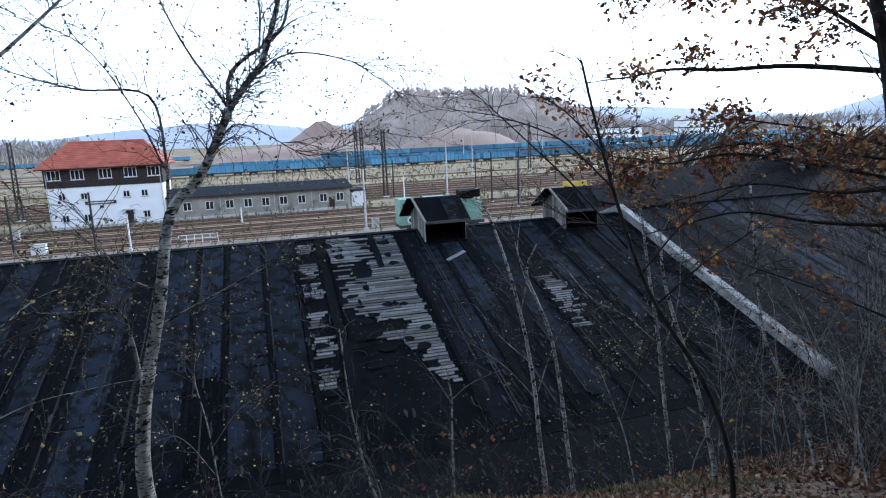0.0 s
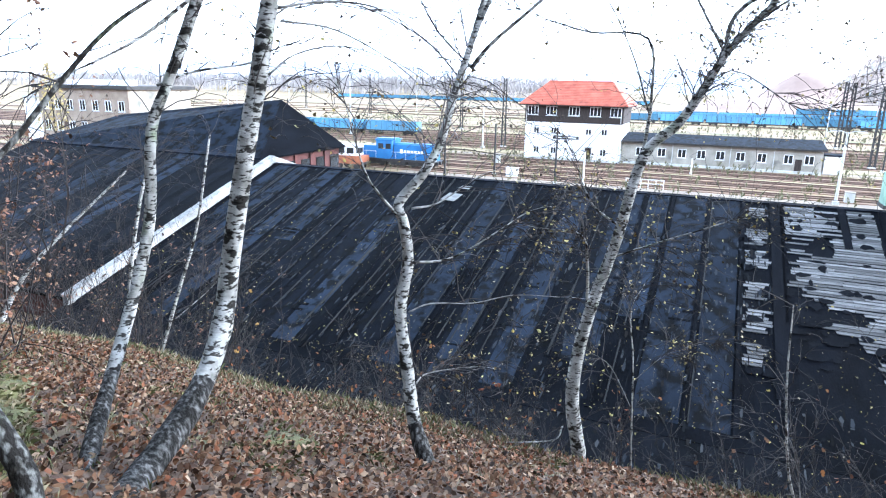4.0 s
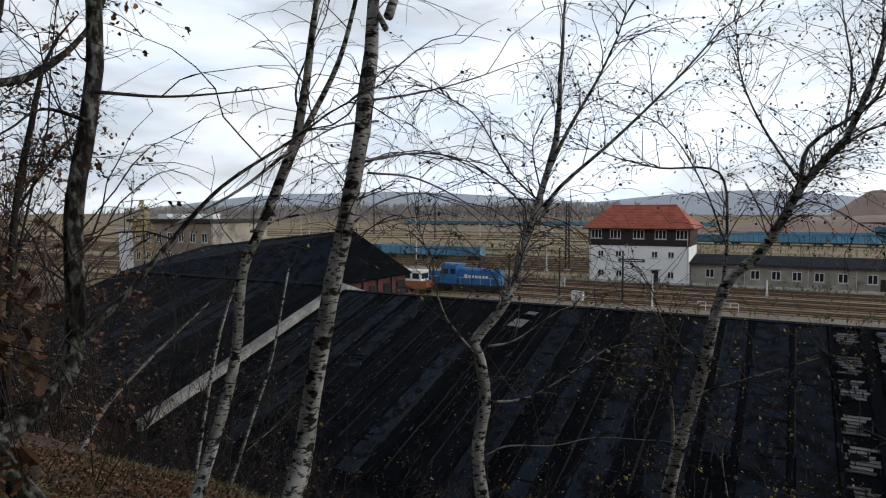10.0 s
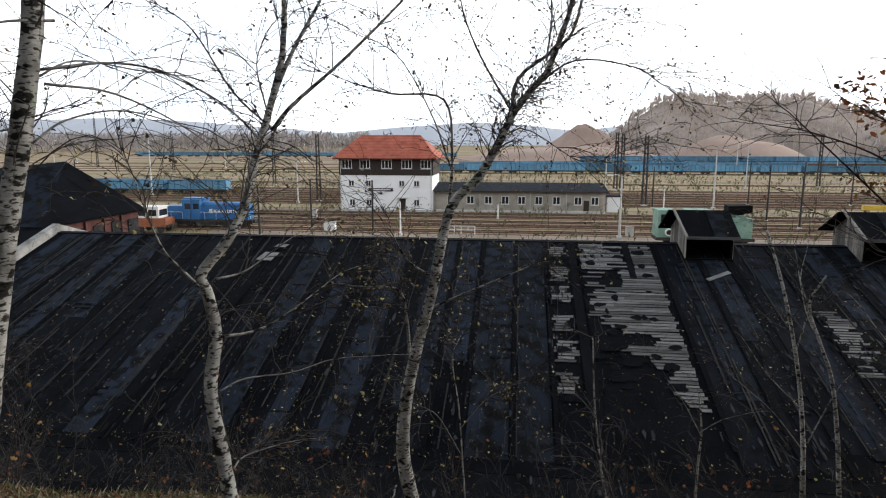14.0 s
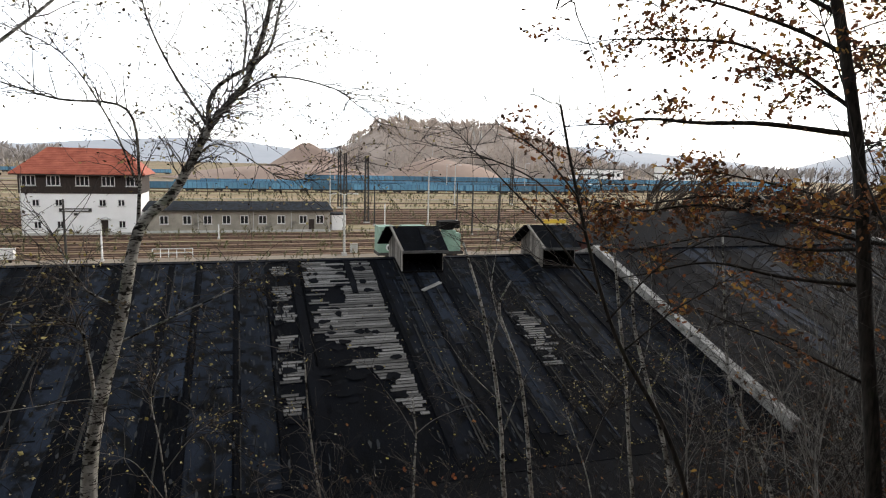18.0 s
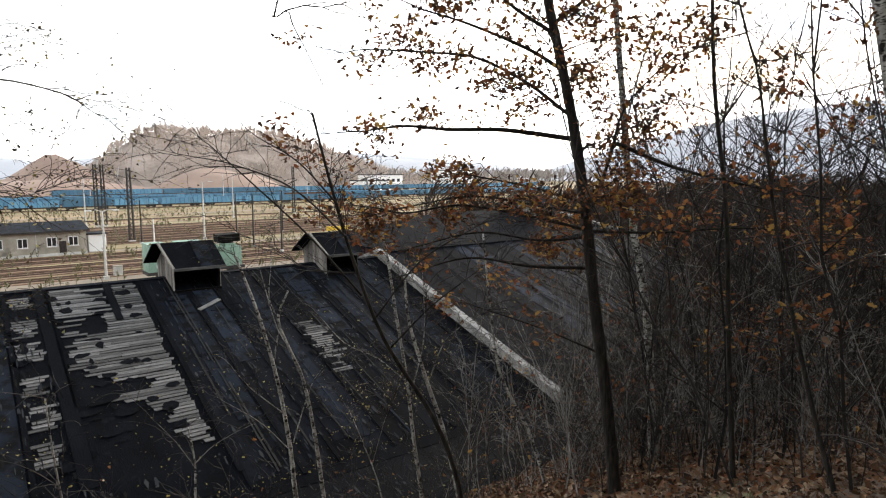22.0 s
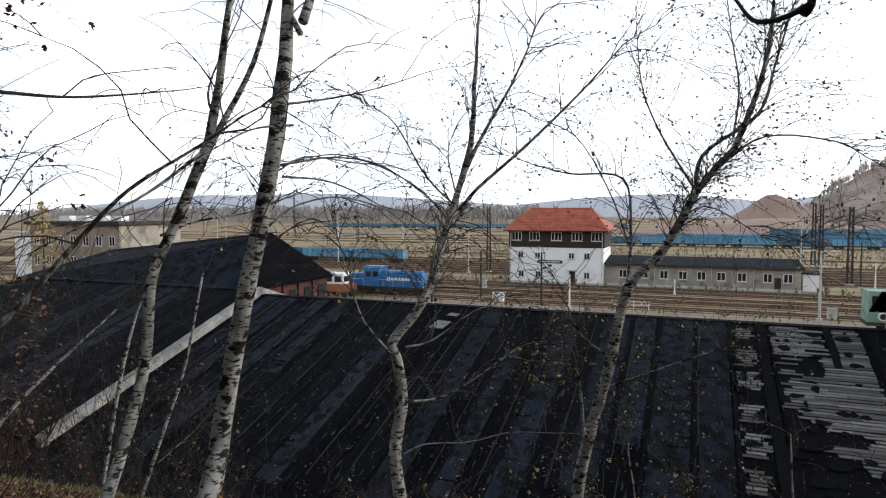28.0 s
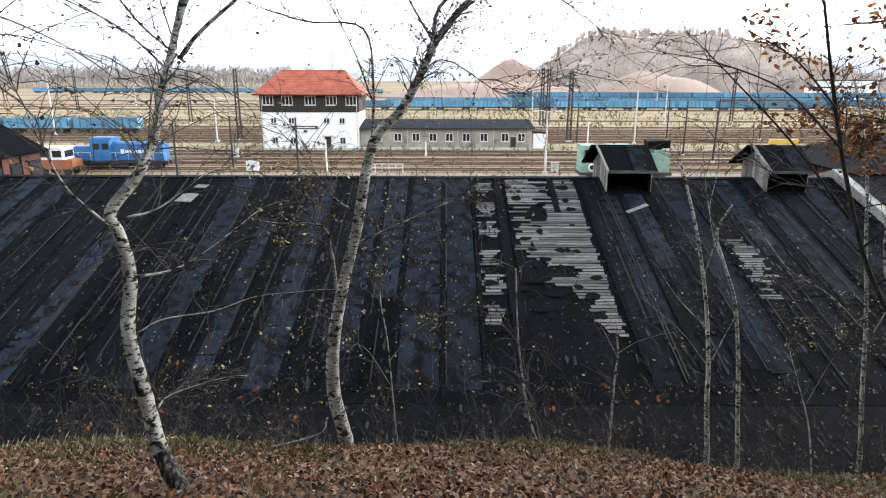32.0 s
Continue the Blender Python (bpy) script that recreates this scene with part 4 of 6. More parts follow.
def shunter(at):
    t = thing("diesel_locomotive", "blue diesel shunting locomotive with pale lettering", "locomotive", at)
    part("underframe", Geo().box(-6.6, 6.6, -1.35, 1.35, 1.05, 1.35), STEELD, t)
    part("long_hood", Geo().box(-0.6, 5.9, -0.95, 0.95, 1.36, 3.35), BLUE, t)
    part("hood_top", Geo().poly([(-0.6, -0.95, 3.351), (5.9, -0.95, 3.351), (5.7, -0.5, 3.6), (-0.6, -0.5, 3.6)], 0.02).box(-0.6, 5.7, -0.5, 0.5, 3.36, 3.62), BLUE, t)
    part("short_hood", Geo().box(-5.9, -3.1, -0.95, 0.95, 1.36, 3.1), BLUE, t)
    cb = part("cab", Geo().box(-3.1, -0.6, -1.4, 1.4, 1.36, 3.95), BLUE, t)
    part("cab_roof", Geo().poly([(-3.3, -1.45, 3.96), (-0.4, -1.45, 3.96), (-0.4, 1.45, 3.96), (-3.3, 1.45, 3.96)], 0.1).box(-3.2, -0.5, -0.9, 0.9, 4.06, 4.22), BLUE, cb)
    for x in (-2.75, -1.55):
        part("cab_window", Geo().box(x, x + 0.8, -1.43, -1.401, 2.75, 3.5), GLASS, cb)
    part("emblem", Geo().box(0.5, 0.95, -0.975, -0.951, 2.2, 2.75), WHITE, t)
    for k in range(6):
        part("lettering_bar", Geo().box(1.1 + k * 0.55, 1.5 + k * 0.55, -0.975, -0.951, 2.3, 2.65), WHITE, t)
    for k in range(4):
        part("hood_door", Geo().box(0.2 + k * 1.4, 1.35 + k * 1.4, -0.965, -0.951, 1.5, 2.1), BLUE, t)
    for y in (-1.33, 1.33):
        part("handrail", Geo().tube([(-6.4, y, 2.35), (6.4, y, 2.35)], [0.025, 0.025], 5), WHITE, t)
        for k in range(9):
            part("stanchion", Geo().cyl(-6.4 + k * 1.6, y, 1.36, 2.35, 0.02, sides=5), WHITE, t)
    part("exhaust", Geo().cyl(2.4, 0, 3.62, 4.1, 0.16), STEELD, t)
    part("fuel_tank", Geo().box(-1.3, 1.5, -1.2, 1.2, 0.55, 1.04), STEELD, t)
    for x in (-4.9, -2.5, 2.5, 4.9):
        wheelset(t, x, 0.5)
    for x in (-3.7, 3.7):
        part("bogie_frame", Geo().box(x - 1.9, x + 1.9, -1.05, -0.85, 0.55, 1.0).box(x - 1.9, x + 1.9, 0.85, 1.05, 0.55, 1.0), STEELD, t)
    for x in (-6.85, 6.65):
        for y in (-0.85, 0.85):
            part("buffer", Geo().disc((x + 0.1, y, 1.2), 0.22, 0.35, 10, "x"), STEELD, t)
    return t


shunter((-41.9, 81.5, 0))


def open_wagon(at, group, label, material=WBLUE):
    t = thing("open_wagon", label, "wagon", at, group)
    b = part("body", Geo().box(-6.7, 6.7, -1.4, -1.32, 1.3, 3.3).box(-6.7, 6.7, 1.32, 1.4, 1.3, 3.3).box(-6.7, -6.62, -1.32, 1.32, 1.3, 3.3).box(6.62, 6.7, -1.32, 1.32, 1.3, 3.3).box(-6.62, 6.62, -1.32, 1.32, 1.3, 1.4), material, t)
    for k in range(10):
        x = -6.55 + k * 13.1 / 9
        part("stake", Geo().box(x - 0.09, x + 0.09, -1.5, -1.405, 1.2, 3.25), WRIB if material == WBLUE else material, b)
    part("top_rail", Geo().box(-6.75, 6.75, -1.5, -1.405, 3.2, 3.34), material, b)
    part("sill_beam", Geo().box(-6.8, 6.8, -1.38, 1.38, 1.0, 1.29), STEELD, t)
    for x in (-5.4, -3.6, 3.6, 5.4):
        for o in (-0.75, 0.75):
            part("wheel", Geo().disc((x, o, 0.72), 0.46, 0.14, 12), STEELD, t)
    for x in (-4.5, 4.5):
        part("bogie", Geo().box(x - 1.4, x + 1.4, -1.0, 1.0, 0.55, 0.95), STEELD, t)
    return t


w0 = open_wagon((-69.6, 132, 0), "wagons by the yard", "blue open goods wagon standing on the yard track")
for k in range(1, 4):
    copy_thing(w0, pose(-69.6 - 14.2 * k, 132, 0))
w1 = open_wagon((-16.0, 246, 0), "far wagon rake", "haze-paled blue open wagon in a long parked rake")
for k in range(1, 20):
    if k not in (9, 10):
        copy_thing(w1, pose(-16 + 14.2 * k, 246, 0))
for yy, xa, n in ((227, -40.0, 13), (262, -8.0, 12)):
    for k in range(n):
        copy_thing(w1, pose(xa + 14.2 * k, yy, 0))
w2 = open_wagon((92.0 + 14.2 * 0, 300, 1.2), "rear wagon rake", "haze-paled blue open wagon in the rear rake")
for k in range(-4, 16):
    if k:
        copy_thing(w2, pose(92.0 + 14.2 * k, 300, 1.2))
w3 = open_wagon((-260, 420, 0), "distant wagon rake", "distant blue open wagon")
for k in range(1, 16):
    copy_thing(w3, pose(-260 + 14.2 * k, 420, 0))
for k, x in enumerate((126.2, 112.0)):
    open_wagon((x - 0.3, 246, 0), "far wagon rake", "rust-brown open wagon among blue ones", RUST)
setting("wagon_embankment", Geo().poly([(20, 297, 0), (330, 297, 0), (330, 303, 0), (20, 303, 0)], 1.2), BALLAST, "low ballast bank under the rear rake", "ground")

gl = thing("green_track_machine", "faded green track machine parked on the near track", "machine", (20.4, 72.5, 0))
part("frame", Geo().box(-5.2, 5.2, -1.3, 1.3, 1.0, 1.35), STEELD, gl)
part("body", Geo().box(-4.9, 2.2, -1.25, 1.25, 1.36, 3.9), GREEN, gl)
part("cab", Geo().box(-5.1, -3.2, -1.35, 1.35, 1.36, 4.35), GREEN, gl)
part("cab_window", Geo().box(-4.8, -3.5, -1.38, -1.351, 2.9, 3.9), GLASS, gl)
part("roof_hatch", Geo().box(-2.2, 0.6, -0.8, 0.8, 3.91, 4.4), GREEN, gl)
part("rear_box", Geo().box(2.4, 4.9, -1.2, 1.2, 1.36, 3.5), GREEN, gl)
part("rear_hood", Geo().box(3.1, 4.3, -1.1, 1.1, 3.51, 3.85), GREEN, gl)
part("hopper", Geo().poly([(2.3, -1.1, 4.0), (4.8, -1.1, 4.1), (4.6, 1.1, 4.1), (2.5, 1.1, 4.0)], 0.85).cyl(3.6, 0, 3.86, 4.1, 0.7), BLACKV, gl, "black tarpaulin-covered hopper")
part("lamp", Geo().disc((-3.9, -1.45, 1.95), 0.42, 0.2), WHITE, gl)
part("lamp_glass", Geo().disc((-3.9, -1.56, 1.95), 0.28, 0.06), GLASS, gl)
for k in range(5):
    part("side_door", Geo().box(-2.9 + k * 1.0, -2.1 + k * 1.0, -1.28, -1.251, 1.6, 3.5), GREEN, gl)
for x in (-3.5, -1.5, 2.0, 4.2):
    wheelset(gl, x)
od = thing("orange_rail_tractor", "small orange rail tractor with white cab beside the locomotive", "vehicle", (-47.6, 77.6, 0))
part("hull", Geo().box(-2.2, 2.2, -1.15, 1.15, 0.75, 1.9), ORANGE, od)
part("cab", Geo().poly([(-1.9, -1.1, 1.901), (1.3, -1.1, 1.901), (1.3, 1.1, 1.901), (-1.9, 1.1, 1.901)], 1.35), WHITE, od)
part("cab_roof", Geo().box(-2.0, 1.4, -1.2, 1.2, 3.26, 3.4), WHITE, od)
part("windscreen", Geo().box(1.301, 1.33, -0.9, 0.9, 2.2, 3.0), GLASS, od)
for x in (-1.6, -0.1):
    part("side_window", Geo().box(x, x + 1.1, -1.13, -1.101, 2.2, 3.0), GLASS, od)
part("bumper", Geo().box(2.2, 2.45, -1.1, 1.1, 0.7, 1.0), STEELD, od)
for x in (-1.4, 1.4):
    for y in (-0.95, 0.95):
        part("wheel", Geo().disc((x, y, 0.42), 0.42, 0.3), STEELD, od)
yc = thing("yellow_barrier", "yellow painted beam beside the rear track", "barrier", (38.4, 72.5, 0))
part("beam", Geo().box(-1.6, 1.6, -0.2, 0.2, 4.5, 5.0), YELL, yc)
for x in (-1.3, 1.3):
    part("post", Geo().box(x - 0.1, x + 0.1, -0.1, 0.1, 0, 4.5), STEELD, yc)


# ---- masts, lamps, posts ----
def lattice(x, y, h, w=0.75, legs=0.12):
    t = thing("catenary_mast", "dark steel lattice mast standing by the tracks", "mast", (x, y, 0), "lattice masts")
    for sx in (-1, 1):
        part("leg", Geo().tube([(sx * w / 2, 0, 0), (sx * w * 0.32, 0, h)], [legs * 1.5, legs * 1.2], 4), STEELD, t)
    n = int(h / 0.9)
    for k in range(n):
        a, b = (w / 2) * (1 - 0.36 * k / n), (w / 2) * (1 - 0.36 * (k + 1) / n)
        s = 1 if k % 2 else -1
        part("brace", Geo().tube([(-s * a, 0, h * k / n), (s * b, 0, h * (k + 1) / n)], [legs * 0.6] * 2, 4), STEELD, t)
    part("footing", Geo().box(-w * 0.7, w * 0.7, -0.4, 0.4, 0, 0.4), CONC, t)
    return t


def post(x, y, h, material, label, r=0.11, name="post", cross=0):
    t = thing(name, label, "post", (x, y, 0), name + "s")
    part("shaft", Geo().cyl(0, 0, 0, h, r, r * 0.75, 8), material, t)
    part("foot", Geo().cyl(0, 0, 0, 0.35, r * 2.0, r * 1.8, 8), CONC, t)
    if cross:
        part("crossarm", Geo().box(-cross, cross, -0.05, 0.05, h - 0.25, h - 0.12), material, t)
    return t


def lamp_mast(x, y, h, arms=2):
    t = thing("yard_lamp", "pale concrete lamp mast with lanterns in the yard", "lamp", (x, y, 0), "yard lamps")
    part("shaft", Geo().cyl(0, 0, 0, h, 0.16, 0.10, 8), CONC, t)
    for s in ((-1, 1) if arms == 2 else (1,)):
        a = part("arm", Geo().tube([(0, 0, h - 0.1), (s * 0.6, 0, h + 0.15), (s * 1.2, 0, h + 0.1)], [0.05, 0.045, 0.04], 6), CONC, t)
        part("lantern", Geo().poly([(s * 1.0, -0.15, h + 0.02), (s * 1.7, -0.15, h + 0.0), (s * 1.7, 0.15, h + 0.0), (s * 1.0, 0.15, h + 0.02)], 0.12), WHITE, a)
    part("foot", Geo().box(-0.3, 0.3, -0.3, 0.3, 0, 0.4), CONC, t)
    return t


for x, y, h in ((22.6, 117.2, 12.7), (23.1, 154.9, 13.7), (24.6, 155.5, 13.5), (-38.3, 118.5, 13.1), (-174, 246, 22.7), (74.5, 167.9, 13.4), (-64.2, 161.5, 12.8), (-120, 210, 15)):
    lattice(x, y, h)
lamp_mast(12.35, 78.2, 7.7)
for x, y, h in ((21.2, 157.9, 10.5), (33.7, 113.9, 10.2), (56.1, 164.5, 11.1), (160, 410, 9.8), (93, 397, 9.8), (-41.5, 115.6, 7.8), (-123, 256, 9.1), (-205, 230, 11.5), (-213, 245, 12), (-203, 258, 11.5), (-228, 306, 11.4), (-78.5, 128, 12.0), (75, 230, 11), (110, 235, 12)):
    lamp_mast(x, y, h, 1)
for x, y, h in ((41.8, 120.8, 7.8), (36.3, 97.0, 8.3), (37.8, 89.5, 7.2), (23.4, 113.7, 7.3), (-27.4, 81.2, 6.9), (-18.1, 77.2, 7.0), (-31.9, 74.6, 6.4), (-90, 120, 8), (50, 118, 8.2), (60, 122, 8)):
    post(x, y, h, STEELD, "slim dark steel post by the tracks", 0.14)
for x, y, h in ((-14.7, 77.8, 4.2), (25.2, 113.1, 4.0), (-3.0, 96, 2.2)):
    p = post(x, y, h, WHITE, "white signal post beside the tracks", 0.12, "signal_post")
    part("cap", Geo().cyl(0, 0, h, h + 0.12, 0.14, 0.10, 8), CONC, p)
# relay cabinet and fence by the verge
rc = thing("relay_cabinet", "small white relay cabinet beside the track", "cabinet", (-24.6, 80.3, 0))
part("body", Geo().box(-0.75, 0.75, -0.4, 0.4, 0.15, 1.25), WHITE, rc)
part("lid", Geo().box(-0.82, 0.82, -0.47, 0.47, 1.251, 1.33), CONC, rc)
part("plinth", Geo().box(-0.6, 0.6, -0.3, 0.3, 0, 0.149), CONC, rc)
fe = thing("white_railing", "white tubular railing beside the tracks", "railing", (-7.6, 79.5, 0))
for k in range(6):
    part("upright", Geo().cyl(-2.2 + k * 0.88, 0, 0, 1.15, 0.05, sides=6), WHITE, fe)
for z in (0.6, 1.1):
    part("bar", Geo().tube([(-2.2, 0, z), (2.2, 0, z)], [0.045, 0.045], 6), WHITE, fe)
for x, y, s in ((-31.6, 95, 1.0), (13.9, 80.2, 0.9), (-60, 112, 1.0)):
    c = thing("trackside_box", "small grey concrete box beside the track", "box", (x, y, 0), "trackside boxes")
    part("body", Geo().box(-0.5 * s, 0.5 * s, -0.35, 0.35, 0, 1.3 * s), CONC, c)
    part("lid", Geo().box(-0.55 * s, 0.55 * s, -0.4, 0.4, 1.3 * s + 0.001, 1.3 * s + 0.08), PLAST, c)


# ---- hill, spoil heaps, distant woods ----
def mound(name, cx, cy, rx, ry, h, material, label, category, seed, pw=1.5, rough=0.06):
    g = Geo()
    nx, ny = 48, 16
    for j in range(ny + 1):
        for i in range(nx + 1):
            u, v = -1 + 2 * i / nx, -1 + 2 * j / ny
            d = min(1.0, math.hypot(u, v))
            z = h * (1 - d ** pw) * (1 + rough * 3 * noise.noise((u * 2.2 + seed, v * 2.2, seed)))
            z += h * rough * noise.noise((u * 9 + seed, v * 7, 2)) * (1 - d)
            g.v.append((cx + u * rx, cy + v * ry, max(z, -0.5)))
    g.f = [(j * (nx + 1) + i, j * (nx + 1) + i + 1, (j + 1) * (nx + 1) + i + 1, (j + 1) * (nx + 1) + i) for j in range(ny) for i in range(nx)]
    return setting(name, g, material, label, category, True)


HILL_LINE = ((62, 0), (76, 9), (86, 20), (98, 29), (115, 39), (134, 46), (150, 44), (175, 41), (200, 42), (220, 41), (250, 34), (292, 23), (330, 9), (350, 0))


def hill_z(x, v):
    """Height of the wooded hill; v: -1 at its near foot, 1 at its far one."""
    z = 0.0
    for (x0, z0), (x1, z1) in zip(HILL_LINE, HILL_LINE[1:]):
        if x0 <= x <= x1:
            z = z0 + (z1 - z0) * (x - x0) / (x1 - x0)
    return z * (1 - abs(v) ** 2.4) * (1 + 0.14 * noise.noise((x * 0.03, v * 2.0, 3))) + 1.2 * noise.noise((x * 0.08, v * 5, 7))


g = Geo()
for j in range(25):
    for i in range(101):
        g.v.append((60 + i * 2.92, 560 + 105 * (j - 12) / 12, max(hill_z(60 + i * 2.92, (j - 12) / 12), -0.5) if i not in (0, 100) and j not in (0, 24) else -0.5))
g.f = [(j * 101 + i, j * 101 + i + 1, (j + 1) * 101 + i + 1, (j + 1) * 101 + i) for j in range(24) for i in range(100)]
setting("wooded_hill", g, HILLM, "uneven scrub-covered spoil hill in haze-pale colours", "hill", True)
mound("spoil_heap", 50, 490, 40, 40, 24, SPOIL, "dark conical spoil heap", "hill", 7, 1.2)
mound("red_spoil_heap", 110, 345, 42, 26, 13.5, SPOIL, "red-brown burnt spoil heap", "hill", 5, 1.8)
mound("red_spoil_heap", 30, 380, 70, 26, 8, SPOIL, "low red-brown spoil bank", "hill", 15, 1.8)
mound("far_ridge", -120, 1500, 500, 200, 50, FARHILL, "ridge on the horizon coloured blue for haze", "hill", 9, 1.5)
mound("far_ridge", 700, 1500, 900, 250, 60, FARHILL, "ridge on the horizon coloured pale for haze", "hill", 12, 2.0)
mound("far_ridge", 980, 330, 420, 520, 92, FARHILL, "wooded ridge to the east coloured pale for haze", "hill", 17, 2.0)
mound("far_ridge", -1500, 1900, 1300, 250, 75, FARHILL, "mountains on the horizon coloured pale for haze", "hill", 13, 2.0)


def grove(name, label, spots, hmin, hmax, seed, material=FARWOOD, spread=0.45, fans=13, fat=0.028):
    """Many bare far trees: forked stems and fans of shoots."""
    r = random.Random(seed)
    g = Geo()
    for x, y, z in spots:
        h = r.uniform(hmin, hmax)
        g.tube([(x, y, z - 0.5), (x + r.uniform(-0.2, 0.2), y, z + h * 0.6)], [h * 0.022, h * 0.012], 3, False)
        for k in range(fans):
            a, e = r.uniform(0, 6.28), r.uniform(0.15, spread)
            z0 = z + h * r.uniform(0.15, 0.6)
            ln = h * r.uniform(0.25, 0.45)
            p = Vector((x, y, z0))
            q = p + Vector((math.cos(a) * e, math.sin(a) * e, 0.8)) * ln
            s = p.lerp(q, 0.55) + Vector((r.uniform(-0.04, 0.04) * h, 0, r.uniform(-0.03, 0.03) * h))
            w = h * fat
            k0 = len(g.v)
            g.v += [tuple(p), tuple(s + Vector((w, 0, -w))), tuple(q), tuple(s + Vector((-w, 0, w)))]
            g.f.append((k0, k0 + 1, k0 + 2, k0 + 3))
    me = mesh_of(g, name)
    me.materials.append(material)
    return tagged(new(name, me), label, "trees", "", "stuff")


def on_hill(n, seed, v_most=0.15):
    r, out = random.Random(seed), []
    while len(out) < n:
        x, v = r.uniform(72, 335), r.uniform(-0.97, v_most)
        if noise.noise((x * 0.035 + seed, v * 3.0, 1)) + r.uniform(-0.2, 0.5) > 0:
            out.append((x, 560 + 105 * v, hill_z(x, v)))
    return out


grove("hazed_scrub", "bare birches and scrub on the hill", on_hill(2300, 21), 2.5, 8.0, 22, HILLTREE, 0.9, 30, 0.013)
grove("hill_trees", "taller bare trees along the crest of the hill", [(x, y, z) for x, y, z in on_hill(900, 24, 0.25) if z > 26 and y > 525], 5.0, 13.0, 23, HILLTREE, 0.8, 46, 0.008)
rb = random.Random(41)
gb = Geo()
for x, y, z in on_hill(70, 43):
    for k in range(rb.choice((1, 1, 2, 4))):
        xx = x + rb.uniform(-2.5, 2.5)
        gb.tube([(xx, y, z - 0.5), (xx + rb.uniform(-0.8, 0.8), y, z + rb.uniform(5, 10))], [0.2, 0.08], 4)
tagged(part("hill_birches", gb, CONC, None), "white birch stems scattered over the hill", "trees", "", "stuff")
r5 = random.Random(31)
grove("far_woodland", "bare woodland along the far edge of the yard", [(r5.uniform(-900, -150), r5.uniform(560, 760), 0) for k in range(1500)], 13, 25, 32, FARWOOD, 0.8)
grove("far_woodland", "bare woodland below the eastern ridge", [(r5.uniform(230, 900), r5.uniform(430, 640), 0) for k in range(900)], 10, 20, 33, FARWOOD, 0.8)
# dark bark colour carries the shade within the eastern wood
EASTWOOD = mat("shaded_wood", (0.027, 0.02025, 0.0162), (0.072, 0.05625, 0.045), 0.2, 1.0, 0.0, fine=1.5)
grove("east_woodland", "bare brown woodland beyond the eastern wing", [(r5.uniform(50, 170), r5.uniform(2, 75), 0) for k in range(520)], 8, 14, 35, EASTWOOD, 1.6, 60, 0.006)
near_east = [(r5.uniform(24, 52), r5.uniform(1, 19)) for k in range(260)]
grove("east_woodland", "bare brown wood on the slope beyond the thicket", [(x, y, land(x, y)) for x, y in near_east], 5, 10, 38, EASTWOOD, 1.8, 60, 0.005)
WOODBROWN = mat("brown_wood", (0.05, 0.035, 0.024), (0.13, 0.085, 0.055), 0.3, 1.0, 0.0, fine=2.0)
# unseen trees, added behind the viewpoint to keep sky light off the bank
behind = [(r5.uniform(-60, 60), r5.uniform(-55, -5.5)) for k in range(1500)]
grove("sky_blocking_wood", "unseen brown wood added behind the viewpoint to block sky light", [(x, y, land(x, y)) for x, y in behind if y < -5.5 - abs(x) * 0.25], 9, 15, 36, WOODBROWN, 0.9, 22)
grove("yard_scrub", "dry weeds and low scrub between the tracks", [(r5.uniform(-120, 130), r5.choice((76.5, 84.5, 94.3, 99, 103.2, 110, 114, 123.9, 129.5, 140, 147, 156, 160, 175, 180, 192, 205, 215)) + r5.uniform(-1.4, 1.4), 0) for k in range(6000)], 0.4, 1.7, 34, GRASS, 0.9)
for x, y, w, h in ((250, 400, 30, 9), (300, 380, 22, 7), (335, 420, 36, 12), (200, 330, 20, 6)):
    b = thing("far_hall", "pale flat-roofed hall far across the yard", "building", (x, y, 0), "far halls")
    part("wall", Geo().box(-w / 2, w / 2, 0, 15, 0, h), WALLW, b)
    part("roof", Geo().box(-w / 2 - 0.5, w / 2 + 0.5, -0.5, 15.5, h + 0.01, h + 0.6), STEELD, b)
    for k in range(6):
        part("window", Geo().box(-w * 0.42 + k * w * 0.15, -w * 0.34 + k * w * 0.15, -0.05, -0.01, h * 0.45, h * 0.7), GLASS, b)
yp = thing("poplar_tree", "yellow-leaved young poplar beside the office block", "tree", (-81.5, 58.0, 0))
gp = Geo()
r6 = random.Random(8)
for k in range(520):
    a, zz = r6.uniform(0, 6.28), r6.uniform(5.0, 13.6)
    q = r6.random() ** 0.5 * 2.2 * math.sin(min(1, (14.0 - zz) / 9) * 1.9)
    c, s = Vector((math.cos(a) * q, math.sin(a) * q, zz)), 0.18
    k0 = len(gp.v)
    d1, d2 = Vector((r6.uniform(-1, 1), r6.uniform(-1, 1), r6.uniform(-1, 1))) * s, Vector((r6.uniform(-1, 1), r6.uniform(-1, 1), r6.uniform(-1, 1))) * s
    gp.v += [tuple(c - d1), tuple(c + d2), tuple(c + d1), tuple(c - d2)]
    gp.f.append((k0, k0 + 1, k0 + 2, k0 + 3))
part("trunk", Geo().tube([(0, 0, -0.1), (0.1, 0, 6), (0, 0.1, 12.8)], [0.16, 0.09, 0.03], 7), DARKBARK, yp)
tagged(part("foliage", gp, POPLAR, yp), "", "", "", "stuff")


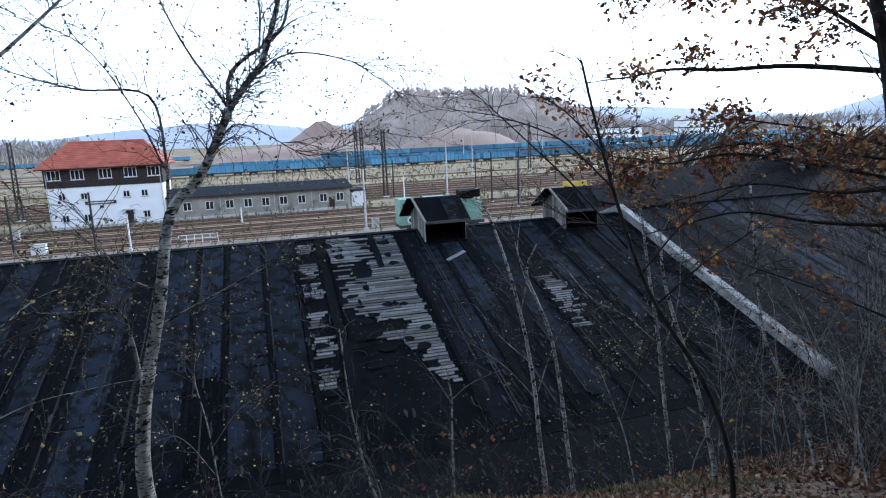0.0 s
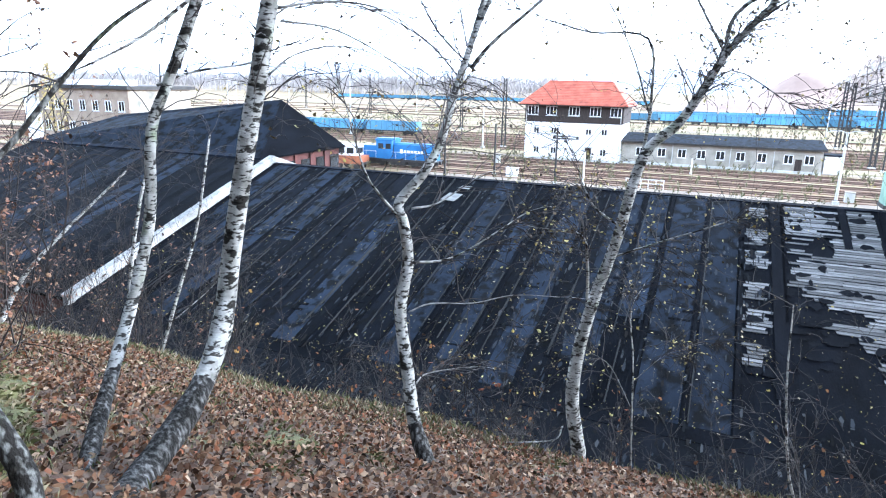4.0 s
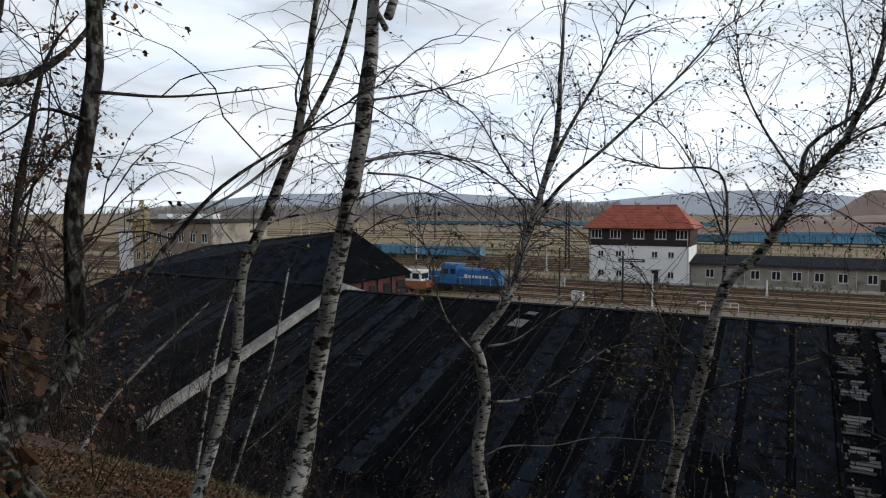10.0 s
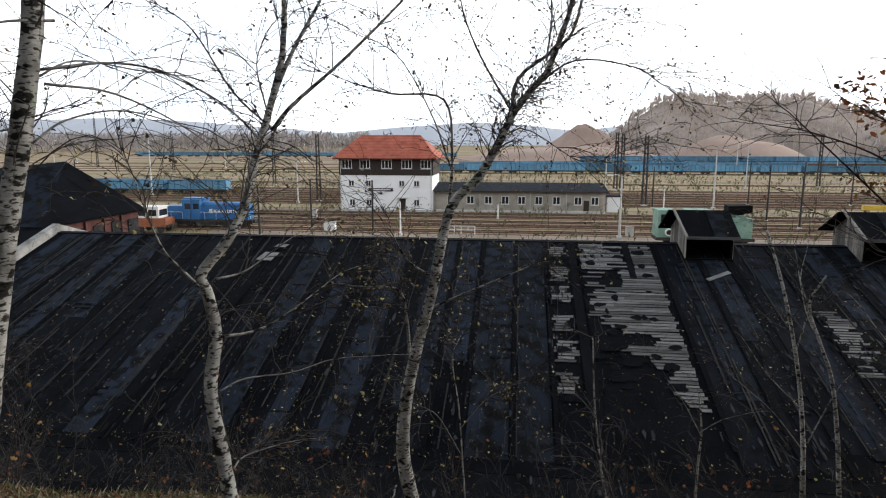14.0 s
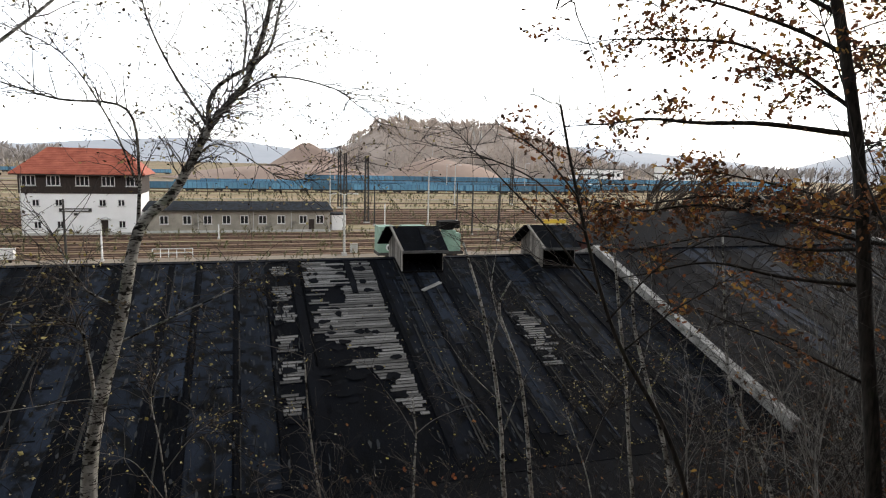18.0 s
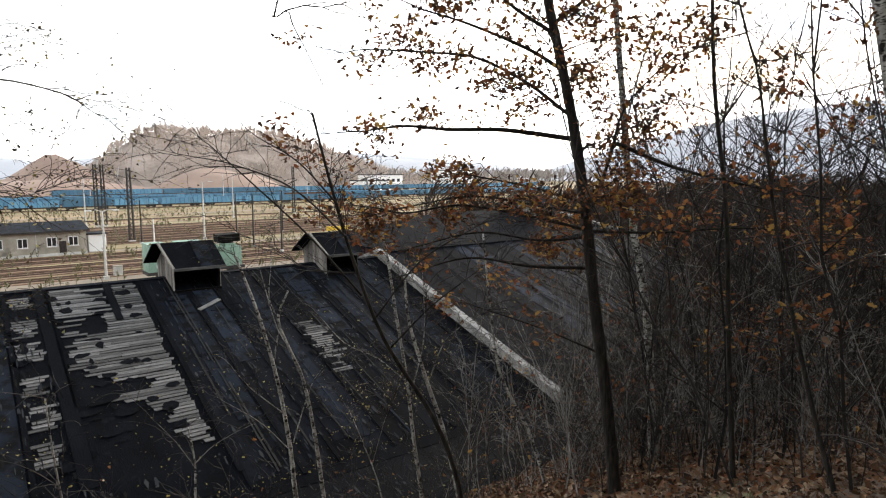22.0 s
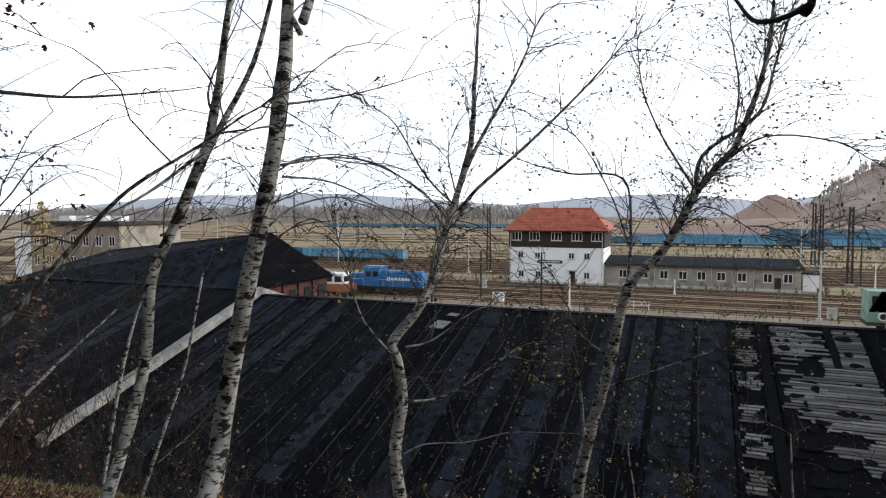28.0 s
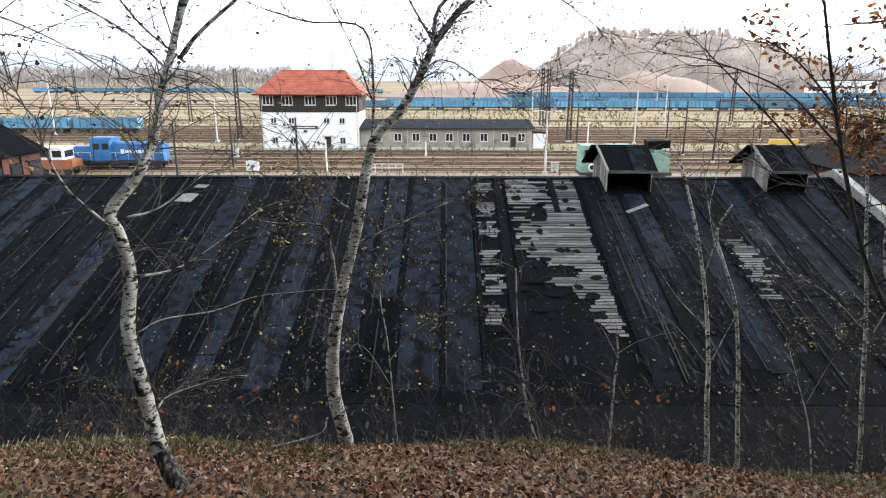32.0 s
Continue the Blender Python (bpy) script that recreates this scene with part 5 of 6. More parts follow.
# ---- trees ----
def leaf_shape(kind, r):
    if kind == "curl":
        s = r.uniform(0.09, 0.15)
        return [(0, 0, 0), (0.4 * s, 0.4 * s, 0.1 * s), (0, 1.0 * s, 0), (-0.4 * s, 0.45 * s, 0.12 * s)]
    if kind == "chip":
        s, c = r.uniform(0.04, 0.085), r.uniform(-0.3, 0.5)
        return [(0, 0, 0), (0.3 * s, 0.35 * s, 0.3 * c * s), (0.3 * s, 0.7 * s, 0.5 * c * s), (0, 1.05 * s, 0.2 * c * s), (-0.32 * s, 0.6 * s, 0.5 * c * s)]
    if kind in ("oak", "dull"):
        s, c = r.uniform(0.055, 0.115), r.uniform(-0.25, 0.45)
        return [(0, 0, 0), (0.28 * s, 0.25 * s, 0.3 * c * s), (0.16 * s, 0.4 * s, 0), (0.36 * s, 0.65 * s, 0.55 * c * s), (0.12 * s, 1.0 * s, 0.3 * c * s), (-0.12 * s, 1.0 * s, 0.25 * c * s), (-0.34 * s, 0.62 * s, 0.6 * c * s), (-0.15 * s, 0.38 * s, 0), (-0.26 * s, 0.22 * s, 0.28 * c * s)]
    s = r.uniform(0.028, 0.056)
    return [(0, 0, 0), (0.4 * s, 0.4 * s, 0.08 * s), (0, 1.1 * s, 0), (-0.4 * s, 0.4 * s, 0.1 * s)]


LOBES = ((0, 0.02), (0.15, 0.16), (0.26, 0.10), (0.40, 0.27), (0.50, 0.17), (0.64, 0.33), (0.74, 0.20), (0.88, 0.21), (1.0, 0.05))


def add_lobed(g, p, r):
    """A curled oak leaf, folded along its rib."""
    m = Matrix.Translation(p) @ Euler((r.uniform(1.6, 4.4), r.uniform(-0.9, 0.9), r.uniform(0, 6.3))).to_matrix().to_4x4()
    s, fold, curl = r.uniform(0.06, 0.115), r.uniform(0.1, 0.9), r.uniform(-0.5, 0.7)
    k = len(g.v)
    for t, w in LOBES:
        z = curl * t * t
        for q in (-w, 0, w):
            g.v.append(tuple(m @ Vector((q * s * r.uniform(0.85, 1.1), t * s, (z + abs(q) * fold + r.uniform(-0.02, 0.02)) * s))))
    for i in range(len(LOBES) - 1):
        a = k + i * 3
        g.f += [(a, a + 1, a + 4, a + 3), (a + 1, a + 2, a + 5, a + 4)]


def add_leaf(g, p, r, kind, flat=False):
    if kind == "lobed":
        return add_lobed(g, p, r)
    m = Matrix.Translation(p) @ (Euler((r.gauss(0, 0.6), r.gauss(0, 0.6), r.uniform(0, 6.3))) if flat else Euler((r.uniform(1.8, 4.2), r.uniform(-0.8, 0.8), r.uniform(0, 6.3)))).to_matrix().to_4x4()
    k = len(g.v)
    q = leaf_shape(kind, r)
    g.v += [tuple(m @ Vector(c)) for c in q]
    g.f.append(tuple(range(k, k + len(q))))


def shoot(r, start, way, length, droop, n=6, wob=0.25):
    pts, d = [Vector(start)], Vector(way).normalized()
    for i in range(n):
        d = (d + Vector((r.uniform(-wob, wob), r.uniform(-wob, wob), r.uniform(-wob, wob) - droop * (i / n)))).normalized()
        pts.append(pts[-1] + d * (length / n))
    return pts


TREE_SEED = [100]


def tree(name, label, trunk, radii, branches, twigs=60, leaves=0, bark="birch", leaf="birch", foot=0, heavy=(), tall=True, reach=1.0, extra=0):
    TREE_SEED[0] += 1
    r = random.Random(TREE_SEED[0])
    base = Vector(trunk[0])
    t = thing(name, label, "tree", tuple(base), "birches" if name == "birch_tree" else "oaks")
    tm = {"birch": BIRCH, "old": OLDBIRCH, "dark": DARKBARK, "lichen": LICHENBARK}[bark]
    local = lambda pts: [Vector(p) - base for p in pts]
    path = smooth_path(trunk, 5)
    # carry the stem on above what is listed, so that the crown closes
    top = path[-1]
    d = (path[-1] - path[-4]).normalized()
    n0 = len(path)
    if tall and top.z > 12:
        path += shoot(r, top, d * 0.8 + Vector((0, 0, 0.5)), r.uniform(2.2, 3.4), 0.0, 8, 0.12)[1:]
    n = len(path)
    rad = [radii[0] + (radii[1] - radii[0]) * min(1, i / n0) if i < n0 else radii[1] * (1 - 0.85 * (i - n0) / max(1, n - n0)) for i in range(n)]
    rad = [q * (1 + 0.10 * noise.noise((i * 0.9, TREE_SEED[0], 0))) for i, q in enumerate(rad)]
    rad[0] *= 1.35
    rad[1] *= 1.15
    part("trunk", Geo().tube(local(path), rad, 10), tm, t, "", True)
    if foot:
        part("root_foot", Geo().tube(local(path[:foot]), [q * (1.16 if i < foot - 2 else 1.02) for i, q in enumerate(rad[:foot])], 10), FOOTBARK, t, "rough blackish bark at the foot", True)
    limbs = [(path[int(n0 * 0.6):], radii[1])]
    limbs_seen = []
    for pts, br in branches:
        q = smooth_path(pts, 5)
        q += shoot(r, q[-1], q[-1] - q[-3], r.uniform(0.3, 0.7), 0.2, 4, 0.15)[1:]
        rr = [br * (1 - 0.8 * i / (len(q) - 1)) for i in range(len(q))]
        part("branch", Geo().tube(local(q), rr, 6), tm if br > 0.013 else TWIG if bark != "birch" else PALETWIG, t, "", True)
        limbs += [(q, br)] * (3 if len(limbs_seen) in heavy else 1)
        limbs_seen.append(q)
    # further boughs along the stem
    for k in range(extra):
        i = r.randrange(int(n0 * 0.35), n - 2)
        a = r.uniform(0, 6.283)
        q = shoot(r, path[i], (math.cos(a), math.sin(a), r.uniform(0.1, 0.6)), r.uniform(0.9, 2.3), 0.12, 9, 0.16)
        part("branch", Geo().tube(local(q), [0.013 * (1 - 0.8 * j / 9) for j in range(10)], 5), TWIG, t, "", True)
        limbs += [(q, 0.013)] * (2 if heavy else 1)
    # side shoots and fine twigs
    g, lf = Geo(), Geo()
    ends = []
    for k in range(twigs):
        q, br = limbs[0] if r.random() < (0.1 if heavy else 0.3) or len(limbs) == 1 else r.choice(limbs[1:])
        i = r.randrange(max(1, len(q) // 4), len(q))
        p = q[i]
        along = (q[i] - q[max(0, i - 2)]).normalized()
        side = Vector((r.uniform(-1, 1), r.uniform(-1, 1), r.uniform(-0.4, 0.8)))
        ln = r.uniform(0.5, 1.5) if name == "birch_tree" else r.uniform(0.25, 0.7)
        s = shoot(r, p, along * 0.8 + side, ln * reach, 0.35 if name == "birch_tree" else 0.05, 6, 0.36)
        r0 = 0.0078 if br > 0.02 else 0.0055
        g.tube(local(s), [r0 * (1 - 0.7 * j / 6) for j in range(7)], 3, False)
        ends += s[2:]
        for m in range(r.randrange(2, 6)):
            a = r.choice(s[1:])
            s2 = shoot(r, a, (s[-1] - s[0]).normalized() + Vector((r.uniform(-1, 1), r.uniform(-1, 1), r.uniform(-0.9, 0.5))), r.uniform(0.15, 0.55), 0.5 if name == "birch_tree" else 0.1, 4)
            g.tube(local(s2), [0.0038, 0.0034, 0.003, 0.0025, 0.0018], 3, False)
            ends += s2[1:]
    if g.v:
        tagged(part("twig_growth", g, TWIG, t), "", "", "", "stuff")
    spread = 0.16 if leaf == "oak" else 0.06
    for k in range(leaves):
        p = r.choice(ends)
        if (leaf == "lobed" and k % 6) or (leaf == "oak" and k % 11):
            p = last
        last = p
        for m in range(1 if leaf in ("birch", "yellow") else 2 if leaf == "lobed" else 3):
            add_leaf(lf, p - base + Vector((r.gauss(0, spread), r.gauss(0, spread), r.gauss(0, spread * 0.7))), r, leaf)
    if lf.v:
        tagged(part("foliage", lf, LEAF_O if leaf == "oak" else LEAF_B if leaf == "dull" else NEARLEAF if leaf == "lobed" else LEAF_P if leaf == "yellow" else LEAF_Y, t), "", "", "", "stuff")
    return t


tree("birch_tree", "leaning white birch with black bark scars on the leafy slope",
     [(-3.39, 2.24, 9.22), (-3.69, 2.86, 9.17), (-3.84, 3.54, 9.42), (-3.98, 4.02, 9.81), (-4.04, 4.27, 10.41), (-3.88, 4.39, 11.43), (-3.79, 4.46, 11.93), (-3.66, 4.56, 12.77)], (0.1, 0.075),
     [([(-3.72, 4.51, 11.97), (-3.59, 4.74, 12.15), (-3.31, 5.06, 12.23), (-2.93, 5.39, 12.09), (-2.66, 5.63, 11.89), (-2.25, 5.90, 11.71)], 0.010),
      ([(-3.66, 4.55, 12.45), (-3.53, 4.82, 12.60), (-3.23, 5.17, 12.56), (-2.92, 5.49, 12.52), (-2.71, 5.74, 12.38)], 0.009),
      ([(-3.62, 4.61, 13.05), (-3.33, 4.99, 13.15), (-3.02, 5.35, 13.29), (-2.65, 5.69, 13.48)], 0.012),
      ([(-3.66, 4.58, 12.51), (-3.33, 4.99, 12.60), (-3.01, 5.35, 12.53), (-2.71, 5.67, 12.26)], 0.012),
      ([(-3.55, 4.66, 12.87), (-3.75, 4.33, 12.80), (-3.93, 3.99, 12.58)], 0.012),
      ([(-3.49, 4.70, 13.68), (-3.74, 4.83, 14.02), (-4.02, 4.94, 14.59)], 0.030),
      ([(-3.47, 4.71, 13.78), (-3.47, 5.01, 14.38), (-3.51, 5.27, 15.01)], 0.045),
      ([(-3.64, 4.60, 12.41), (-3.35, 5.02, 12.36), (-2.96, 5.45, 12.07), (-2.64, 5.81, 11.65)], 0.012)], twigs=70, foot=12)
tree("birch_tree", "slender leaning birch with dark upper stem beside others",
     [(-3.48, 2.13, 9.24), (-4.16, 2.74, 9.14), (-4.68, 3.44, 9.48), (-5.01, 4.02, 9.96), (-5.15, 4.41, 10.61), (-5.17, 4.55, 11.44), (-5.05, 4.71, 11.92), (-4.78, 4.95, 12.81)], (0.06, 0.048),
     [([(-5.01, 4.77, 12.03), (-4.78, 4.97, 12.76), (-4.45, 5.24, 13.60), (-4.26, 5.38, 14.43), (-4.11, 5.48, 15.02)], 0.040),
      ([(-4.78, 4.97, 12.76), (-5.07, 4.42, 12.27), (-5.32, 3.83, 11.93)], 0.020),
      ([(-5.13, 4.63, 11.86), (-4.96, 4.97, 12.00), (-4.63, 5.42, 12.10), (-4.42, 5.73, 12.28)], 0.015),
      ([(-4.74, 5.01, 13.00), (-4.85, 5.05, 13.38), (-4.67, 5.32, 14.13)], 0.016)], twigs=50, foot=11)
tree("birch_tree", "crooked mossy grey tree with a sharp bend near its foot",
     [(-3.32, 1.83, 9.47), (-3.44, 1.90, 9.79), (-3.62, 1.87, 10.14), (-3.82, 1.80, 10.45), (-4.02, 1.70, 10.75), (-4.11, 1.82, 10.85), (-4.10, 2.09, 11.02), (-4.17, 2.24, 11.34), (-4.28, 2.32, 12.04), (-4.34, 2.47, 12.62)], (0.07, 0.055),
     [([(-4.05, 2.18, 11.30), (-3.97, 2.44, 11.54), (-3.85, 2.71, 11.89), (-3.70, 3.00, 12.24), (-3.44, 3.36, 12.55), (-3.25, 3.62, 12.79)], 0.022),
      ([(-3.88, 1.69, 10.46), (-3.68, 1.92, 10.38), (-3.59, 1.96, 10.49)], 0.010),
      ([(-3.98, 2.27, 12.61), (-4.11, 2.07, 12.67), (-4.19, 1.93, 12.55)], 0.014),
      ([(-3.97, 2.29, 12.79), (-3.91, 2.71, 12.82), (-3.85, 3.08, 12.89), (-3.76, 3.47, 12.98)], 0.012)], twigs=40, bark='old')
tree("birch_tree", "white birch with a kinked trunk and forked crown",
     [(-2.49, 5.23, 7.96), (-2.51, 5.24, 8.08), (-2.75, 5.39, 8.46), (-2.92, 5.57, 8.93), (-3.10, 5.75, 9.53), (-3.08, 5.89, 10.06), (-3.15, 5.92, 10.47), (-3.22, 5.95, 10.68), (-3.04, 6.17, 10.98), (-2.96, 6.44, 11.30), (-2.93, 6.68, 11.73), (-2.89, 6.93, 12.15)], (0.082, 0.04),
     [([(-2.87, 7.02, 12.35), (-2.64, 7.18, 12.95), (-2.32, 7.35, 13.58), (-2.12, 7.48, 14.08)], 0.032),
      ([(-2.85, 7.03, 12.10), (-2.66, 7.18, 12.38), (-2.12, 7.43, 12.90), (-1.50, 7.64, 13.54), (-1.12, 7.77, 13.99)], 0.030),
      ([(-3.17, 5.91, 10.50), (-3.34, 5.76, 10.78), (-3.43, 5.65, 10.98), (-3.50, 5.54, 11.34), (-3.55, 5.45, 11.72)], 0.016),
      ([(-3.02, 5.88, 10.06), (-2.81, 6.13, 10.04), (-2.60, 6.36, 10.12), (-2.23, 6.65, 10.39)], 0.016),
      ([(-3.01, 5.77, 9.53), (-2.85, 5.99, 9.58), (-2.46, 6.30, 9.55), (-2.08, 6.56, 9.62), (-1.61, 6.82, 9.59)], 0.010),
      ([(-3.07, 5.96, 10.63), (-2.89, 6.22, 10.66), (-2.63, 6.50, 10.87)], 0.013),
      ([(-2.81, 5.54, 8.83), (-2.77, 5.73, 8.87), (-2.48, 6.02, 8.88)], 0.010),
      ([(-2.83, 7.14, 12.07), (-3.26, 7.00, 12.51), (-3.63, 6.86, 13.17), (-3.99, 6.70, 13.45)], 0.016),
      ([(-2.92, 7.00, 11.94), (-3.35, 6.74, 12.43), (-4.00, 6.31, 12.75), (-4.52, 5.87, 12.66)], 0.014),
      ([(-2.88, 7.02, 12.25), (-3.01, 7.07, 12.82), (-2.92, 7.22, 13.20)], 0.012)], twigs=220, leaves=1000, foot=11, reach=1.05)
tree("birch_tree", "tall white birch leaning over the slope with yellow leaves",
     [(-1.52, 8.56, 6.29), (-1.54, 8.57, 6.62), (-1.70, 8.62, 7.40), (-1.67, 8.71, 8.19), (-1.51, 8.81, 9.03), (-1.30, 8.92, 9.85), (-1.06, 9.03, 11.01), (-0.66, 9.15, 11.47), (-0.38, 9.24, 11.97), (-0.15, 9.32, 12.42), (0.28, 9.40, 12.95)], (0.115, 0.042),
     [([(-1.64, 8.96, 8.71), (-1.67, 8.85, 9.44), (-1.77, 8.73, 9.89), (-2.27, 8.51, 9.98)], 0.030),
      ([(-1.26, 9.02, 9.99), (-1.62, 8.86, 10.27), (-1.78, 8.73, 10.57)], 0.020),
      ([(-1.34, 9.01, 9.56), (-0.78, 9.22, 9.78), (-0.02, 9.40, 10.09)], 0.020),
      ([(-1.10, 9.18, 10.79), (-1.07, 9.25, 11.36), (-1.06, 9.31, 11.76), (-1.18, 9.36, 12.56), (-1.95, 9.30, 12.65), (-2.52, 9.23, 12.81)], 0.030),
      ([(-0.21, 9.43, 12.24), (-0.12, 9.56, 12.88), (0.57, 9.65, 13.42), (0.78, 9.76, 14.11), (0.98, 9.86, 14.87)], 0.035),
      ([(-0.03, 9.43, 12.63), (0.65, 9.56, 13.10), (1.50, 9.62, 13.01), (1.90, 9.71, 12.78)], 0.018),
      ([(-1.08, 9.29, 11.60), (-1.38, 9.32, 12.40), (-1.87, 9.31, 13.20), (-2.52, 9.23, 13.51)], 0.016),
      ([(-0.22, 9.43, 12.40), (-0.68, 9.45, 13.19), (-0.93, 9.47, 13.81), (-1.02, 9.49, 14.42)], 0.020),
      ([(0.26, 9.42, 13.09), (0.32, 9.52, 13.78), (0.21, 9.62, 14.55)], 0.020),
      ([(-0.64, 9.32, 11.60), (-0.09, 9.53, 12.16), (0.81, 9.68, 11.68), (1.37, 9.81, 11.80)], 0.014),
      ([(-1.81, 8.62, 6.93), (-1.93, 8.34, 6.81), (-2.92, 7.78, 6.84)], 0.014)], twigs=480, leaves=4200, foot=5, reach=1.2)
tree("birch_tree", "young twin-stemmed birch rising below the slope edge",
     [(6.59, 14.02, 1.96), (6.57, 14.04, 2.79), (6.46, 14.13, 4.02), (6.38, 14.21, 5.35), (6.16, 14.35, 7.05), (5.81, 14.54, 8.69), (5.41, 14.73, 10.02)], (0.075, 0.025),
     [([(6.47, 14.30, 5.08), (6.76, 14.17, 6.09), (6.95, 14.07, 6.69)], 0.018),
      ([(6.32, 14.37, 6.03), (5.67, 14.64, 6.69), (5.28, 14.78, 7.24)], 0.014),
      ([(6.14, 14.44, 7.31), (6.28, 14.39, 8.29), (6.10, 14.46, 8.96), (6.17, 14.43, 9.76)], 0.016),
      ([(6.47, 14.30, 5.01), (5.83, 14.57, 5.82), (5.19, 14.82, 6.36)], 0.012)], twigs=50, leaves=30)
tree("birch_tree", "young slender birch stem rising below the slope edge",
     [(6.85, 13.00, 2.64), (6.84, 13.01, 3.08), (6.72, 13.14, 4.54), (6.63, 13.26, 5.76), (6.46, 13.42, 7.07), (6.23, 13.60, 7.83), (6.03, 13.77, 8.58), (6.28, 13.73, 9.22)], (0.06, 0.02),
     [([(6.29, 13.72, 7.79), (6.00, 13.85, 8.43), (5.72, 13.97, 9.72)], 0.014),
      ([(8.65, 12.37, 6.90), (8.09, 12.74, 7.49), (7.42, 13.14, 7.90), (6.88, 13.43, 8.62)], 0.016)], twigs=30, leaves=20)
tree("birch_tree", "thin grey sapling at the slope edge",
     [(1.53, 8.96, 5.97), (1.51, 8.97, 6.12), (1.30, 9.08, 6.72), (1.15, 9.18, 7.65), (1.09, 9.26, 8.28), (1.05, 9.34, 9.09)], (0.024, 0.008),
     [([(1.43, 8.48, 6.47), (1.34, 8.49, 6.96), (1.26, 8.51, 7.24)], 0.010)], twigs=26)
tree("birch_tree", "thin pale birch sapling at the slope edge",
     [(3.65, 12.55, 3.09), (3.66, 12.58, 4.03), (3.70, 12.70, 5.35), (3.76, 12.83, 6.09), (3.70, 12.98, 6.83)], (0.034, 0.012),
     [([(3.80, 12.95, 6.01), (4.15, 12.84, 6.33), (4.59, 12.69, 6.57)], 0.010),
      ([(3.80, 12.95, 5.90), (3.45, 13.05, 6.55), (3.09, 13.14, 7.06)], 0.008)], twigs=20)
tree("birch_tree", "pale young birch pair in the brush by the parapet",
     [(7.91, 10.64, 4.10), (7.90, 10.67, 4.91), (7.83, 10.84, 6.14), (7.76, 11.02, 7.59), (7.63, 11.22, 9.02), (7.51, 11.42, 10.45), (7.23, 11.70, 11.86)], (0.05, 0.02),
     [([(7.82, 10.97, 7.10), (8.07, 10.80, 8.35), (8.08, 10.79, 9.55)], 0.016)], twigs=50, leaves=80)
tree("birch_tree", "slanting white birch stem in the brush by the parapet",
     [(7.94, 9.37, 4.93), (7.91, 9.41, 5.57), (7.74, 9.70, 6.88), (7.53, 10.01, 7.94), (7.35, 10.29, 9.02), (7.36, 10.44, 9.89)], (0.06, 0.02),
     [([(7.67, 10.10, 7.66), (7.98, 9.86, 8.61), (8.52, 9.42, 9.12)], 0.016)], twigs=40, leaves=80)
tree("birch_tree", "slanting grey birch stem among bare brush",
     [(10.61, 9.57, 4.50), (10.60, 9.64, 5.00), (10.53, 10.07, 5.98), (10.25, 10.68, 7.12), (10.25, 11.02, 8.28), (10.23, 11.37, 10.55)], (0.05, 0.02),
     [], twigs=40, leaves=60)
tree("oak_tree", "dark-barked young oak holding rusty brown leaves",
     [(8.61, 6.12, 6.54), (8.61, 6.13, 6.80), (8.52, 6.31, 8.49), (8.43, 6.49, 9.81), (8.35, 6.66, 11.30), (8.25, 6.84, 12.58), (8.10, 7.07, 13.84), (7.96, 7.27, 14.91), (7.90, 7.40, 15.96)], (0.11, 0.065),
     [([(8.31, 6.96, 12.50), (7.42, 7.58, 12.64), (6.61, 7.99, 12.64), (5.94, 8.23, 12.68), (5.29, 8.39, 12.59)], 0.042),
      ([(8.55, 6.68, 11.39), (8.84, 6.59, 12.24), (9.10, 6.53, 13.01), (9.58, 6.15, 13.69)], 0.036),
      ([(8.20, 7.09, 13.59), (7.67, 7.35, 13.90), (6.87, 7.79, 14.24), (6.21, 8.04, 14.40)], 0.036),
      ([(8.76, 6.42, 12.42), (9.77, 5.85, 11.99), (10.90, 4.83, 11.65), (11.92, 3.56, 11.40)], 0.036),
      ([(8.43, 6.67, 11.30), (7.86, 7.20, 11.42), (7.00, 7.89, 11.58), (5.97, 8.57, 11.38)], 0.028),
      ([(8.45, 6.64, 10.93), (7.87, 7.19, 10.86), (7.08, 7.83, 10.99), (6.19, 8.42, 10.75)], 0.028),
      ([(8.46, 6.63, 10.41), (7.75, 7.31, 10.43), (6.95, 7.94, 10.57), (6.08, 8.49, 10.30)], 0.032),
      ([(8.48, 6.61, 11.02), (9.42, 6.02, 10.98), (10.44, 5.09, 11.06), (11.50, 3.57, 10.94)], 0.028),
      ([(8.09, 7.20, 14.30), (8.73, 6.86, 14.83), (9.48, 6.29, 15.35)], 0.036),
      ([(8.12, 7.17, 14.13), (7.39, 7.60, 14.66), (6.86, 7.80, 15.25)], 0.036),
      ([(8.38, 6.73, 11.48), (7.63, 7.24, 11.74), (6.90, 7.64, 11.90)], 0.025),
      ([(8.49, 6.43, 9.04), (7.70, 6.96, 9.46), (6.73, 7.52, 9.87)], 0.022),
      ([(8.29, 6.99, 12.87), (7.69, 7.35, 13.37), (6.97, 7.77, 13.75), (6.25, 8.10, 13.80), (5.68, 8.28, 13.80)], 0.032),
      ([(8.45, 6.64, 11.02), (7.71, 7.30, 11.26), (6.82, 7.95, 11.44), (6.06, 8.39, 11.32), (5.61, 8.55, 11.41)], 0.030)], twigs=620, heavy=(0, 1, 2, 3, 4, 7, 12, 13, 13), leaves=3800, extra=22, reach=1.3, bark='dark', leaf='oak')
